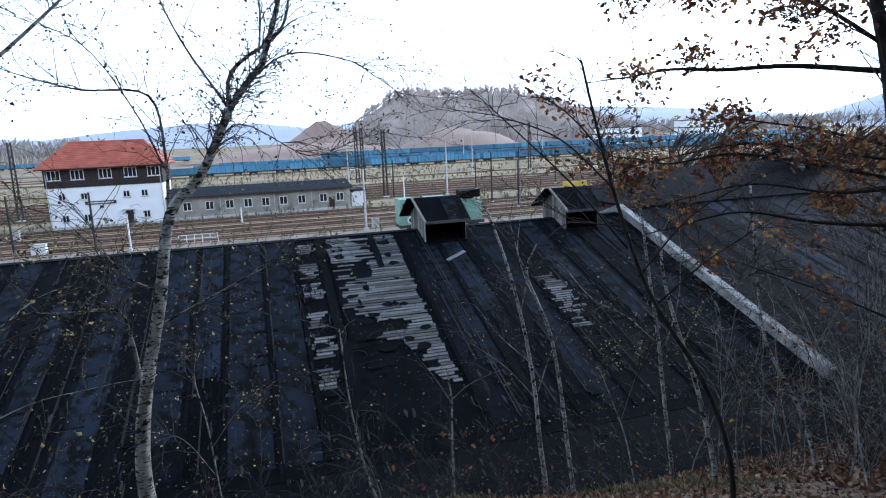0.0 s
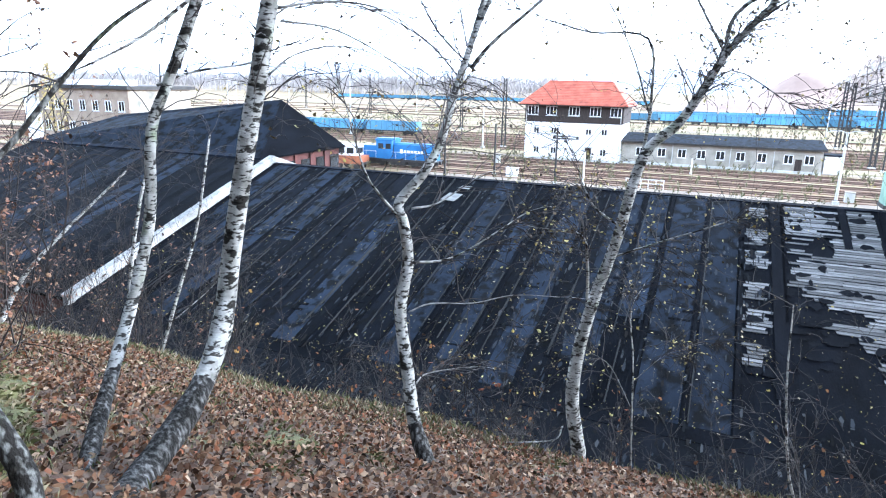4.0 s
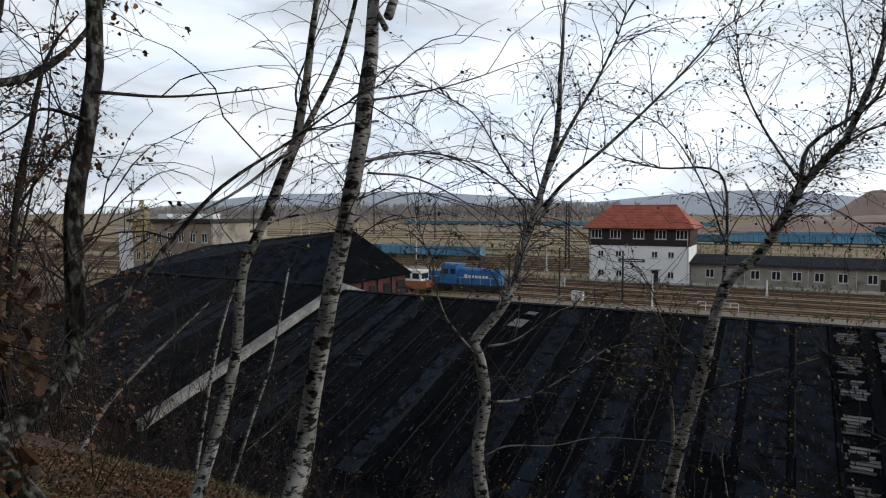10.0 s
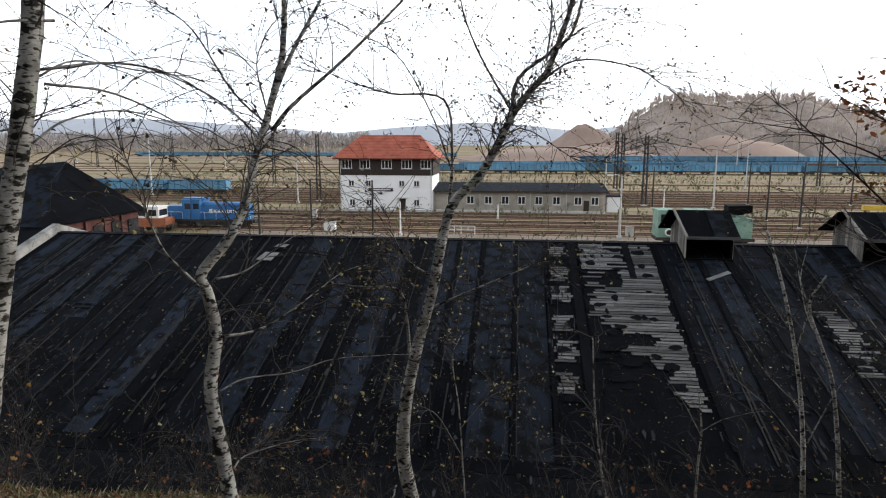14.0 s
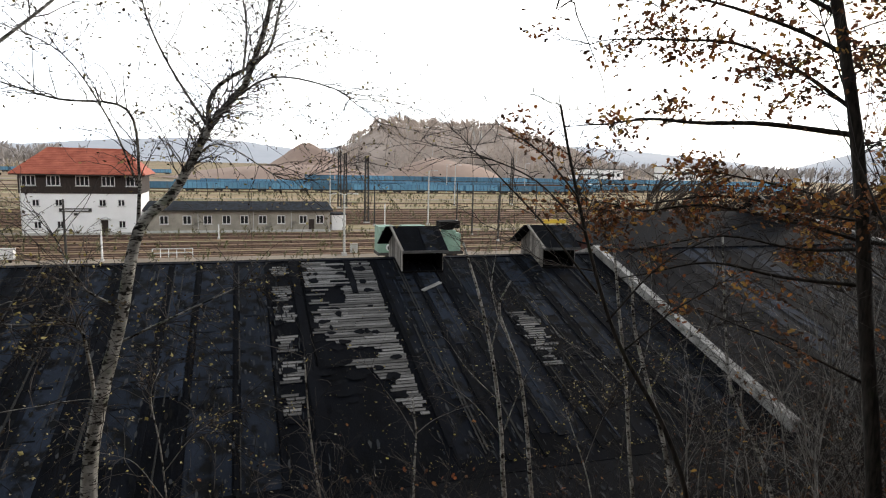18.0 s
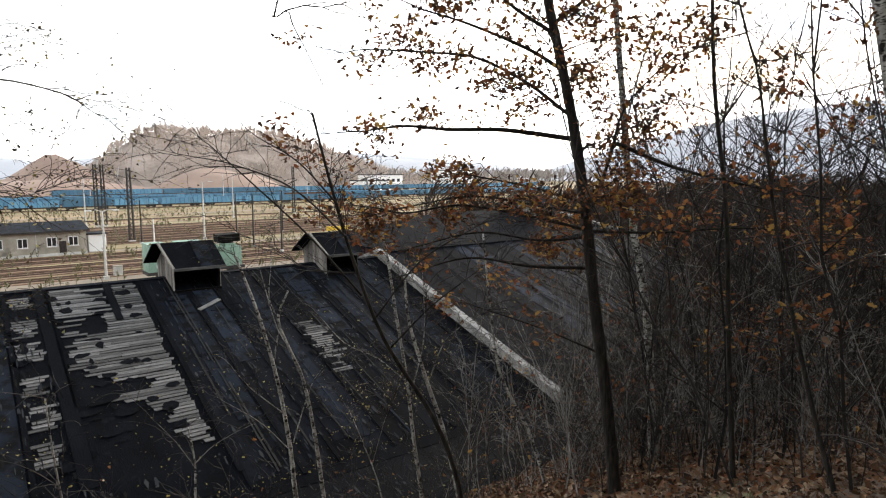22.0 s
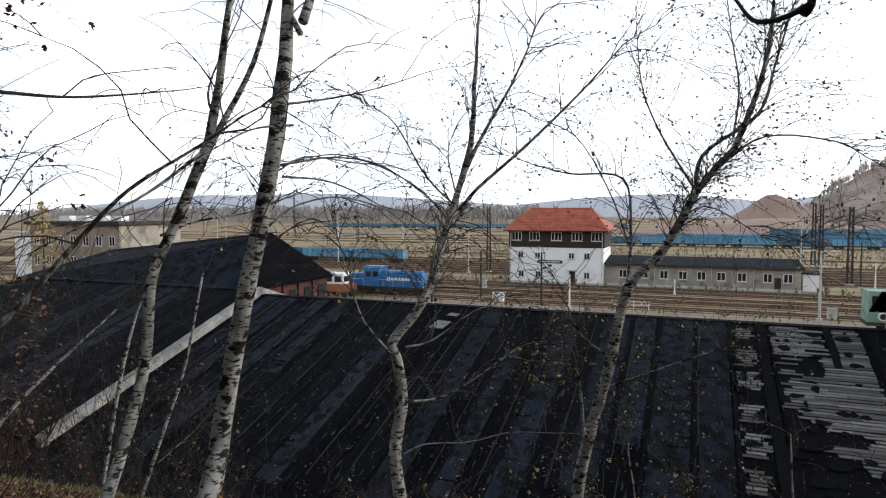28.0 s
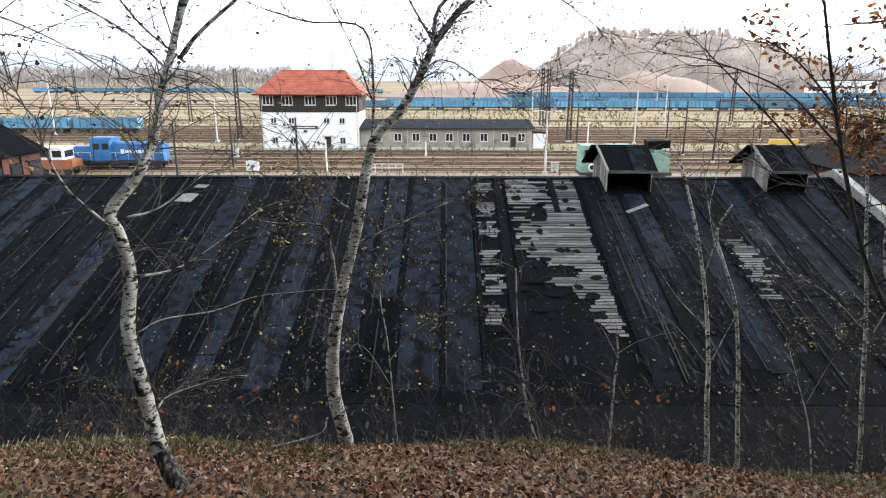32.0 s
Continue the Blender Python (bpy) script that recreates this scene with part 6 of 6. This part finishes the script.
tree("oak_tree", "bare leaning shrub with dark upright shoots",
     [(4.87, 5.40, 7.41), (4.79, 5.48, 8.36), (4.58, 5.69, 9.15), (4.14, 6.03, 10.08), (3.85, 6.24, 11.08), (3.67, 6.38, 11.93), (3.54, 6.48, 12.63)], (0.034, 0.012),
     [([(3.94, 6.17, 10.59), (3.44, 6.42, 11.27), (2.91, 6.64, 11.85), (2.50, 6.78, 12.27)], 0.014),
      ([(3.79, 6.25, 11.27), (3.30, 6.49, 11.80), (2.73, 6.71, 12.06), (2.32, 6.83, 12.15)], 0.012),
      ([(3.72, 6.29, 11.63), (3.35, 6.46, 12.09), (2.97, 6.62, 12.35)], 0.012),
      ([(4.20, 6.02, 9.94), (4.61, 5.75, 10.44), (5.00, 5.44, 10.83)], 0.014),
      ([(4.04, 6.11, 10.27), (4.59, 5.94, 10.94), (5.19, 5.68, 11.32)], 0.014),
      ([(3.89, 6.20, 10.84), (3.44, 6.43, 10.91), (3.14, 6.55, 11.10)], 0.010)], twigs=90, leaves=0, bark='dark', leaf='oak', tall=False, reach=0.9)
tree("birch_tree", "tall white birch with black scars in the thicket",
     [(8.51, 1.60, 8.47), (8.52, 1.87, 9.48), (8.50, 2.21, 10.78), (8.51, 2.40, 11.91), (8.52, 2.61, 12.91), (8.52, 2.80, 13.86), (8.54, 2.95, 14.68)], (0.115, 0.085),
     [([(8.62, 2.73, 13.87), (8.74, 2.34, 13.71), (8.81, 2.10, 13.43)], 0.030),
      ([(8.70, 2.47, 11.70), (8.79, 2.84, 12.32), (8.75, 3.51, 12.77)], 0.014),
      ([(8.64, 2.67, 13.00), (8.56, 3.43, 12.86), (8.54, 3.97, 12.99)], 0.012)], twigs=40)
tree("birch_tree", "white birch with scarred bark behind others in the thicket",
     [(12.16, 1.58, 7.27), (12.24, 1.90, 8.57), (12.29, 2.29, 10.36), (12.35, 2.60, 12.11), (12.41, 2.87, 13.79), (12.46, 3.15, 15.21)], (0.12, 0.085),
     [([(12.54, 2.82, 13.34), (12.64, 2.38, 13.68), (12.69, 2.11, 14.20)], 0.030)], twigs=40)
tree("oak_tree", "thick dark-barked tree with forked limbs in the thicket",
     [(8.77, 1.79, 8.45), (8.78, 1.80, 9.26), (8.83, 1.83, 10.25), (8.89, 1.82, 11.13), (8.99, 1.64, 12.26), (9.07, 1.56, 13.23), (9.14, 1.49, 14.17)], (0.14, 0.09),
     [([(9.02, 1.61, 12.59), (8.97, 1.84, 13.37), (8.87, 2.25, 13.72), (8.72, 2.73, 13.96)], 0.050),
      ([(9.03, 1.57, 13.10), (8.97, 1.86, 13.69), (8.98, 1.80, 14.31)], 0.050)], twigs=120, leaves=260, bark='dark', leaf='oak', extra=12, reach=1.3)
tree("birch_tree", "slim grey birch rising from the brushwood",
     [(13.37, 8.57, 4.59), (13.40, 8.74, 6.46), (13.38, 8.97, 8.74), (13.23, 9.38, 11.00), (13.19, 9.62, 13.10), (13.12, 9.91, 15.72), (13.16, 10.05, 17.11)], (0.115, 0.055),
     [([(13.22, 9.64, 12.96), (13.47, 9.31, 14.76), (13.78, 8.85, 16.24)], 0.030),
      ([(13.32, 9.51, 11.27), (12.93, 10.01, 12.39), (12.73, 10.26, 13.50)], 0.020)], twigs=90, leaves=60)
tree("oak_tree", "slim dark sapling rising through the thicket",
     [(9.37, 4.54, 7.17), (9.37, 4.54, 7.26), (9.41, 4.74, 9.24), (9.45, 4.92, 11.38), (9.44, 5.19, 13.16), (9.49, 5.36, 14.92)], (0.045, 0.025),
     [([(9.50, 5.14, 12.63), (9.78, 4.62, 13.59), (10.00, 4.14, 14.33)], 0.015),
      ([(9.54, 5.07, 12.00), (9.24, 5.56, 12.89), (9.03, 5.89, 13.60)], 0.012)], twigs=160, leaves=420, bark='dark', leaf='oak', extra=16)
tree("oak_tree", "slim dark sapling with brown leaves in the thicket",
     [(8.00, 2.67, 8.18), (8.00, 2.69, 8.39), (8.01, 2.95, 9.17), (7.98, 3.27, 10.40), (7.97, 3.53, 11.51), (7.97, 3.77, 12.92)], (0.035, 0.015),
     [([(8.15, 3.13, 9.82), (8.29, 2.76, 10.86), (8.33, 2.64, 11.70)], 0.012)], twigs=120, leaves=90, bark='dark', leaf='oak', extra=14)
tree("birch_tree", "white birch with a mossy foot on the grassy slope",
     [(-6.55, 2.05, 9.36), (-6.55, 2.05, 9.47), (-6.59, 2.12, 10.36), (-6.62, 2.22, 11.14), (-6.64, 2.33, 11.89), (-6.65, 2.47, 12.83), (-6.67, 2.56, 13.35)], (0.075, 0.06),
     [([(-6.74, 2.40, 12.06), (-6.65, 2.62, 12.54), (-6.53, 2.88, 12.87)], 0.020)], twigs=30, bark='birch')
tree("oak_tree", "thick dark twisted oak on the grassy slope",
     [(-8.01, 2.70, 9.07), (-8.01, 2.72, 9.36), (-8.02, 2.86, 9.88), (-8.10, 2.81, 10.45), (-8.08, 3.02, 11.06), (-8.10, 3.10, 11.64), (-8.05, 3.37, 12.28), (-8.10, 3.39, 12.75), (-8.10, 3.53, 13.27)], (0.19, 0.15),
     [([(-7.97, 3.30, 13.33), (-7.97, 2.78, 13.74), (-7.84, 2.54, 14.37)], 0.120),
      ([(-7.99, 3.50, 13.42), (-7.88, 4.07, 13.63), (-7.75, 4.61, 14.21), (-7.69, 5.00, 15.02)], 0.060),
      ([(-7.92, 2.94, 10.10), (-7.63, 3.35, 9.98), (-7.28, 3.79, 10.08)], 0.030),
      ([(-7.93, 3.14, 12.47), (-8.07, 2.80, 12.96), (-8.17, 2.52, 13.36)], 0.050)], twigs=110, leaves=240, extra=20, reach=1.5, bark='lichen', leaf='dull')
tree("oak_tree", "second stem of a dark oak on the grassy slope",
     [(-8.87, 2.70, 9.07), (-8.86, 2.73, 9.58), (-8.82, 2.85, 10.27), (-8.79, 2.92, 10.71), (-8.74, 3.05, 11.15)], (0.1, 0.06),
     [], twigs=20, bark='dark', leaf='dull')
tree("oak_tree", "dark straight trunk at the wood edge",
     [(-11.06, 2.23, 9.28), (-11.08, 2.25, 10.27), (-11.16, 2.32, 11.27), (-11.24, 2.41, 12.48), (-11.33, 2.49, 13.27), (-11.41, 2.58, 13.90)], (0.15, 0.11),
     [([(-11.05, 2.38, 12.55), (-11.10, 2.12, 12.92), (-11.15, 1.88, 13.05)], 0.050),
      ([(-11.05, 2.35, 12.32), (-10.92, 2.85, 12.81), (-10.78, 3.30, 13.15)], 0.040)], twigs=90, leaves=260, extra=14, reach=1.4, bark='dark', leaf='dull')
tree("oak_tree", "oak sapling with large dry brown leaves",
     [(-3.20, 0.35, 10.10), (-3.20, 0.35, 10.25), (-3.19, 0.31, 10.65), (-3.17, 0.32, 11.01), (-3.14, 0.36, 11.33), (-3.12, 0.34, 11.52), (-3.12, 0.25, 11.64)], (0.022, 0.012),
     [([(-3.10, 0.35, 11.47), (-3.13, 0.49, 11.65), (-3.16, 0.65, 11.69), (-3.15, 0.87, 11.65)], 0.008),
      ([(-3.10, 0.36, 11.43), (-3.16, 0.54, 11.44), (-3.19, 0.78, 11.58), (-3.22, 0.97, 11.58)], 0.007),
      ([(-3.10, 0.34, 11.58), (-3.11, 0.63, 11.69), (-3.13, 0.80, 11.79), (-3.14, 0.99, 11.69), (-3.13, 1.20, 11.54), (-3.13, 1.37, 11.47)], 0.008),
      ([(-3.10, 0.34, 11.49), (-3.15, 0.33, 11.73), (-3.19, 0.41, 11.85)], 0.006),
      ([(-3.12, 0.63, 11.69), (-3.24, 0.90, 11.63), (-3.35, 1.17, 11.66)], 0.005)], twigs=30, leaves=110, heavy=(2, 4), reach=0.35, tall=False, bark='lichen', leaf='lobed')
tree("oak_tree", "slim dark trunk at the wood edge",
     [(-13.83, 3.55, 8.70), (-13.84, 3.56, 9.18), (-13.96, 3.75, 11.06), (-13.99, 4.20, 12.77), (-14.04, 4.58, 13.75)], (0.09, 0.07),
     [([(-14.14, 3.94, 11.81), (-14.20, 3.76, 12.76), (-14.22, 3.68, 13.67)], 0.040)], twigs=80, leaves=260, bark='dark', leaf='dull')
tree("oak_tree", "slim dark trunk further along the wood edge",
     [(-11.98, 5.56, 7.80), (-11.99, 5.58, 8.47), (-12.09, 5.75, 10.18), (-12.16, 5.99, 12.16), (-12.16, 6.34, 13.75)], (0.08, 0.05),
     [([(-12.23, 5.99, 12.05), (-11.97, 6.48, 12.92), (-11.73, 6.88, 13.56)], 0.030)], twigs=80, leaves=200, bark='dark', leaf='dull')
tree("birch_tree", "thin pale birch stem below the slope",
     [(-11.16, 8.70, 6.18), (-11.16, 8.71, 6.33), (-11.03, 9.14, 8.62), (-10.93, 9.50, 9.95), (-10.86, 9.83, 10.67)], (0.05, 0.02),
     [], twigs=40)
tree("birch_tree", "thin pale birch stem beside the roof parapet",
     [(-10.00, 8.54, 6.31), (-10.00, 8.55, 6.39), (-9.85, 9.10, 7.78), (-9.75, 9.59, 8.94), (-9.65, 10.06, 10.83)], (0.045, 0.02),
     [([(-10.14, 8.99, 6.99), (-9.62, 9.53, 7.58), (-9.44, 9.70, 7.82)], 0.015)], twigs=40)
tree("birch_tree", "slanting pale birch stem below the slope",
     [(-14.06, 8.01, 6.65), (-14.03, 8.71, 7.61), (-13.74, 9.72, 8.57), (-13.19, 10.97, 9.75)], (0.06, 0.02),
     [], twigs=40)
tree("birch_tree", "thin young birch holding yellow leaves above the roof",
     [(-0.81, 9.46, 5.58), (-0.82, 9.47, 5.79), (-0.90, 9.56, 6.80), (-0.98, 9.66, 7.77), (-1.09, 9.74, 8.53), (-0.93, 9.86, 8.97)], (0.016, 0.006),
     [([(-0.95, 9.66, 6.95), (-1.31, 9.62, 7.59), (-1.66, 9.56, 7.81)], 0.006),
      ([(-0.96, 9.66, 7.37), (-0.57, 9.69, 7.86), (-0.29, 9.70, 8.06)], 0.006)], twigs=60, leaves=260, leaf='yellow')
tree("birch_tree", "thin young shrub holding yellow leaves below the slope edge",
     [(6.68, 10.07, 4.58), (6.67, 10.09, 4.84), (6.59, 10.29, 5.75), (6.46, 10.54, 6.42), (6.22, 10.83, 7.31)], (0.018, 0.006),
     [([(6.52, 10.42, 6.14), (6.75, 10.27, 7.09), (6.92, 10.15, 7.55)], 0.006)], twigs=50, leaves=160, leaf='yellow')
tree("oak_tree", "old oak behind the viewpoint with a low overhanging bough",
     [(2.6, -2.2, 11.0), (2.5, -2.1, 13.0), (2.3, -1.9, 15.0), (2.0, -1.6, 17.0)], (0.2, 0.12),
     [([(2.30, -1.90, 15.00), (1.90, 0.20, 15.60), (0.46, 3.41, 13.35), (0.34, 3.62, 13.15), (0.12, 3.84, 13.14), (-0.00, 4.05, 13.35)], 0.03), ([(2.30, -1.90, 15.20), (2.20, 0.60, 15.40), (1.86, 3.14, 13.07), (1.85, 3.19, 12.81), (1.95, 3.20, 12.62)], 0.008)], twigs=4, leaves=0, bark="dark", leaf="oak")


# ---- brushwood thickets on the bank ----
def thicket(label, x0, x1, y0, y1, count, h0, h1, seed, leaves, lean=(0, 0), material=TWIG, leaf=LEAF_O, many=1, az=(-180, 180), fine=2):
    r = random.Random(seed)
    g, lf = Geo(), Geo()
    for k in range(count):
        x, y = r.uniform(x0, x1), r.uniform(y0, y1)
        if not az[0] < math.degrees(math.atan2(x, y)) < az[1]:
            continue
        p = Vector((x, y, land(x, y) - 0.05))
        h = r.uniform(h0, h1)
        s = shoot(r, p, (lean[0] + r.gauss(0, 0.22 if h < 5 else 0.1), lean[1] + r.gauss(0, 0.22 if h < 5 else 0.1), 1), h, -0.02, 9, 0.19)
        rb = 0.005 + h * 0.0026
        g.tube(s, [rb * (1 - 0.8 * i / 9) for i in range(10)], 4, False)
        for m in range(int(5 + h * 2.0)):
            i = r.randrange(1, 10)
            b = shoot(r, s[i], (s[i] - s[i - 1]).normalized() + Vector((r.uniform(-1.2, 1.2), r.uniform(-1.2, 1.2), r.uniform(-0.2, 0.6))), r.uniform(0.25, 0.34 * h), 0.05, 4, 0.25)
            g.tube(b, [rb * 0.4 * (1 - 0.75 * j / 4) for j in range(5)], 3, False)
            for q in range(fine):
                c = shoot(r, r.choice(b[1:]), (b[-1] - b[0]).normalized() + Vector((r.uniform(-1, 1), r.uniform(-1, 1), r.uniform(-0.4, 0.5))), r.uniform(0.15, 0.5), 0.1, 2, 0.3)
                g.tube(c, [0.0038, 0.003, 0.002], 3, False)
                if r.random() < leaves:
                    for w in range(many):
                        add_leaf(lf, r.choice(c) + Vector((r.gauss(0, 0.05), r.gauss(0, 0.05), r.gauss(0, 0.05))), r, "oak")
    t = thing("brushwood", label, "bushes", (0, 0, 0))
    tagged(part("stem_growth", g, material, t), "", "", "", "stuff")
    if lf.v:
        tagged(part("foliage", lf, leaf, t), "", "", "", "stuff")
    tagged(t, kind="stuff")
    return t


thicket("dense bare brushwood on the slope beyond the oaks", 10, 34, 3, 17, 230, 2.0, 5.0, 1, 0.08, (0, 0), GREYTWIG, fine=4)
thicket("bare brushwood and saplings in the wood", 9, 26, -7, 4, 130, 2.0, 6.0, 2, 0.2, leaf=LEAF_B)
thicket("brown-leaved undergrowth in the wood on the bank", -36, -9, -4, 6, 270, 1.5, 5.0, 3, 0.9, leaf=LEAF_B, many=3)
thicket("bare brushwood below the slope by the parapet", -34, -13, 8, 17, 230, 1.5, 5.5, 4, 0.25, leaf=LEAF_B)
thicket("thin bare shrubs along the slope edge", -10, 9, 8.6, 14.5, 110, 0.8, 2.4, 5, 0.2)
thicket("rusty-leaved shrubs by the fire wall", 10, 17, 8, 14, 60, 2.0, 5.0, 6, 0.5, az=(44, 90))
thicket("tall bare young trees at the wood edge", -44, -15, 2, 15, 165, 5.5, 11.0, 7, 0.5, leaf=LEAF_B, many=2, az=(-95, -60))
thicket("tall brown-leaved trees deep in the wood", -40, -13, -7, 6, 250, 6.0, 11.5, 11, 0.9, leaf=LEAF_B, many=3, az=(-100, -66))
thicket("brown-leaved young oaks along the top of the bank", -48, -13, -8, 12, 430, 4.0, 9.0, 16, 0.9, leaf=LEAF_B, many=4, az=(-100, -64))
thicket("dense tall brushwood and saplings in the wood", 12, 36, 1, 14, 150, 5.0, 9.5, 8, 0.03, (0, 0), GREYTWIG, LEAF_B, 1, (50, 95), 4)
thicket("tall thin saplings holding a few brown leaves", 7.5, 20, 1, 13, 140, 5.0, 11.0, 12, 0.06, (0, 0), GREYTWIG, LEAF_O, 2, (56, 90), 5)
thicket("low tangled brush on the wood floor", 8, 22, 0, 12, 200, 0.8, 2.2, 14, 0.05, (0, 0), GREYTWIG, LEAF_O, 1, (50, 95), 5)
thicket("brown-leaved scrub on the slope", -34, -16, 3, 13, 170, 4.0, 8.0, 13, 1.0, leaf=LEAF_B, many=3, az=(-77, -57))
thicket("pale bare saplings by the fire wall", 11, 20, 8, 15, 60, 3.0, 7.0, 9, 0.05, (0, 0), PALETWIG)
thicket("pale bare twiggy shrubs under the saplings", 8, 22, 2, 12, 150, 1.0, 4.5, 15, 0.03, (0, 0), PALETWIG, LEAF_O, 1, (42, 90), 4)
thicket("grey bare shrubs along the slope edge", -13, 10, 9.2, 14.5, 100, 0.8, 2.2, 10, 0.12, (0, 0), GREYTWIG)

# ---- fallen leaves and grass on the bank ----
r = random.Random(77)
g = Geo()
def mossy(x, y):
    return noise.noise((x * 0.45 + 3, y * 0.45, 6)) + 0.4 * noise.noise((x * 1.7, y * 1.7, 2)) + (0.38 if x < -2.6 and y < 2.3 - 0.6 * (x + 4) and y < 4.6 else 0.35 * math.exp(-((y - 7.4) / 0.6) ** 2) - 0.4 if x < -1.5 else -0.45)


for k in range(185000):
    if k % 3:
        x, y = r.uniform(-13, 5), r.uniform(-1.0, 9.6) if k % 5 else r.uniform(-6.0, -0.8)
    elif k % 4:
        x, y = r.uniform(5, 22), r.uniform(-2.5, 15.2)
    else:
        x, y = r.uniform(-34, -12), r.uniform(-7, 9)
    if mossy(x, y) > r.uniform(-0.1, 0.5):
        continue
    add_leaf(g, Vector((x, y, land(x, y) + r.uniform(0.01, 0.05))), r, "oak" if k % 3 == 0 and math.hypot(x, y) < 9.5 else "curl" if x > 8 else "chip", True)
me = mesh_of(g, "leaf_litter")
me.materials.append(LITTER)
tagged(new("leaf_litter", me), "fallen brown oak leaves covering the bank", "leaves", "", "stuff")
g = Geo()
for k in range(36000):
    x, y = r.uniform(-13, 9), r.uniform(-2, 11) if k % 6 else r.gauss(8.0, 0.7)
    edge = math.exp(-((y - 8.2) / 0.8) ** 2)
    if noise.noise((x * 0.4 + 7, y * 0.4, 3)) + edge * 0.6 + (0.35 if x < -4 else 0) < r.uniform(0.05, 0.6):
        continue
    z = land(x, y)
    h, a = r.uniform(0.03, 0.12) * (1 + 0.6 * edge), r.uniform(0, 6.28)
    dx, dy = math.cos(a), math.sin(a)
    b = r.uniform(0.2, 0.8) * h
    k0 = len(g.v)
    g.v += [(x - dy * 0.003, y + dx * 0.003, z - 0.02), (x + dy * 0.003, y - dx * 0.003, z - 0.02), (x + dx * b * 0.4 + dy * 0.003, y + dy * b * 0.4 - dx * 0.003, z + h * 0.65), (x + dx * b, y + dy * b, z + h)]
    g.f += [(k0, k0 + 1, k0 + 2), (k0, k0 + 2, k0 + 3)]
me = mesh_of(g, "grass")
me.materials.append(GRASS)
tagged(new("grass", me), "tufts of dry and mossy grass on the bank", "grass", "", "stuff")
g = Geo()
for k in range(90000):
    x, y = r.uniform(-13, -1.5), r.uniform(-1.5, 8.3)
    if mossy(x, y) < r.uniform(-0.15, 0.4):
        continue
    z, a, h = land(x, y), r.uniform(0, 6.28), r.uniform(0.02, 0.07)
    dx, dy, b = math.cos(a), math.sin(a), r.uniform(0.04, 0.13)
    k0 = len(g.v)
    g.v += [(x - dy * 0.003, y + dx * 0.003, z - 0.01), (x + dy * 0.003, y - dx * 0.003, z - 0.01), (x + dx * b * 0.5 + dy * 0.0025, y + dy * b * 0.5 - dx * 0.0025, z + h), (x + dx * b, y + dy * b, z + h * 0.7)]
    g.f += [(k0, k0 + 1, k0 + 2), (k0, k0 + 2, k0 + 3)]
me = mesh_of(g, "moss_blades")
me.materials.append(MOSS)
tagged(new("moss_blades", me), "yellow-green mossy grass on the bank", "moss", "", "stuff")
g = Geo()
n = 0
while n < 420:
    x, y = r.uniform(-13, -1.2), r.uniform(-1.2, 6.0)
    if mossy(x, y) < r.uniform(0.0, 0.35):
        continue
    n += 1
    big = r.uniform(0.10, 0.36)
    k0 = len(g.v)
    g.v.append((x, y, land(x, y) + 0.05))
    for j in range(1, 5):
        for i in range(12):
            a = i * math.pi / 6
            q = big * j / 4 * (1 + 0.35 * noise.noise((x * 3 + math.cos(a) * 1.5, y * 3 + math.sin(a) * 1.5, 1)))
            xx, yy = x + math.cos(a) * q, y + math.sin(a) * q
            g.v.append((xx, yy, land(xx, yy) + 0.055 * (1 - (j / 4) ** 2) - (0.03 if j == 4 else 0) + 0.02 * noise.noise((xx * 14, yy * 14, 5))))
    for i in range(12):
        e = (i + 1) % 12
        g.f.append((k0, k0 + 1 + i, k0 + 1 + e))
        g.f += [(k0 + 1 + j * 12 + i, k0 + 13 + j * 12 + i, k0 + 13 + j * 12 + e, k0 + 1 + j * 12 + e) for j in range(3)]
me = mesh_of(g, "moss", True)
me.materials.append(CUSHION)
tagged(new("moss", me), "yellow-green moss cushions on the bank", "moss", "", "stuff")
g = Geo()
for k in range(6500):
    x, y = r.uniform(-27, 21), (15.7 + 14 * r.random() ** 1.3 if k % 4 else r.gauss(18.95, 0.3))
    z = roof_z(y) + 0.03 if y > YE else 1.16 + (y - 15.4) * 0.12
    add_leaf(g, Vector((x, y, z + 0.012)), r, "birch" if k % 5 else "oak", True)
me = mesh_of(g, "roof_leaves")
me.materials.append(LEAF_P)
tagged(new("roof_leaves", me), "small dry leaves scattered over the tarred roof", "leaves", "", "stuff")
FLAKE = palette_mat("tar_paper_flakes", [(0.016, 0.019, 0.024), (0.006, 0.007, 0.008), (0.028, 0.031, 0.036), (0.003, 0.003, 0.003), (0.010, 0.009, 0.008), (0.040, 0.042, 0.044), (0.004, 0.005, 0.006)], 0.95, 0.1)
g = Geo()
for k in range(4200):
    x, y = r.uniform(XL + 0.6, XR - 0.6), r.uniform(15.6, 34.0)
    if 2.9 < x < 7.2 and y > 21:
        continue
    lift = 0.064 if y > YE else 0.012
    n, a0 = r.randrange(4, 7), r.uniform(0, 6.28)
    rx, ry = r.uniform(0.02, 0.08), r.uniform(0.04, 0.34)
    q = []
    for i in range(n):
        a, m = a0 + i * 6.283 / n, r.uniform(0.5, 1.2)
        yy = y + math.sin(a) * ry * m
        q.append((x + math.cos(a) * rx * m, yy, (roof_z(yy) if y > YE else 1.14 + (yy - 15.4) * 0.1385) + lift))
    k0 = len(g.v)
    g.v += q
    g.f.append(tuple(range(k0, k0 + n)))
me = mesh_of(g, "roof_flakes")
me.materials.append(FLAKE)
tagged(new("roof_flakes", me), "frayed flakes of tar paper strewn over the roof", "debris", "", "stuff")
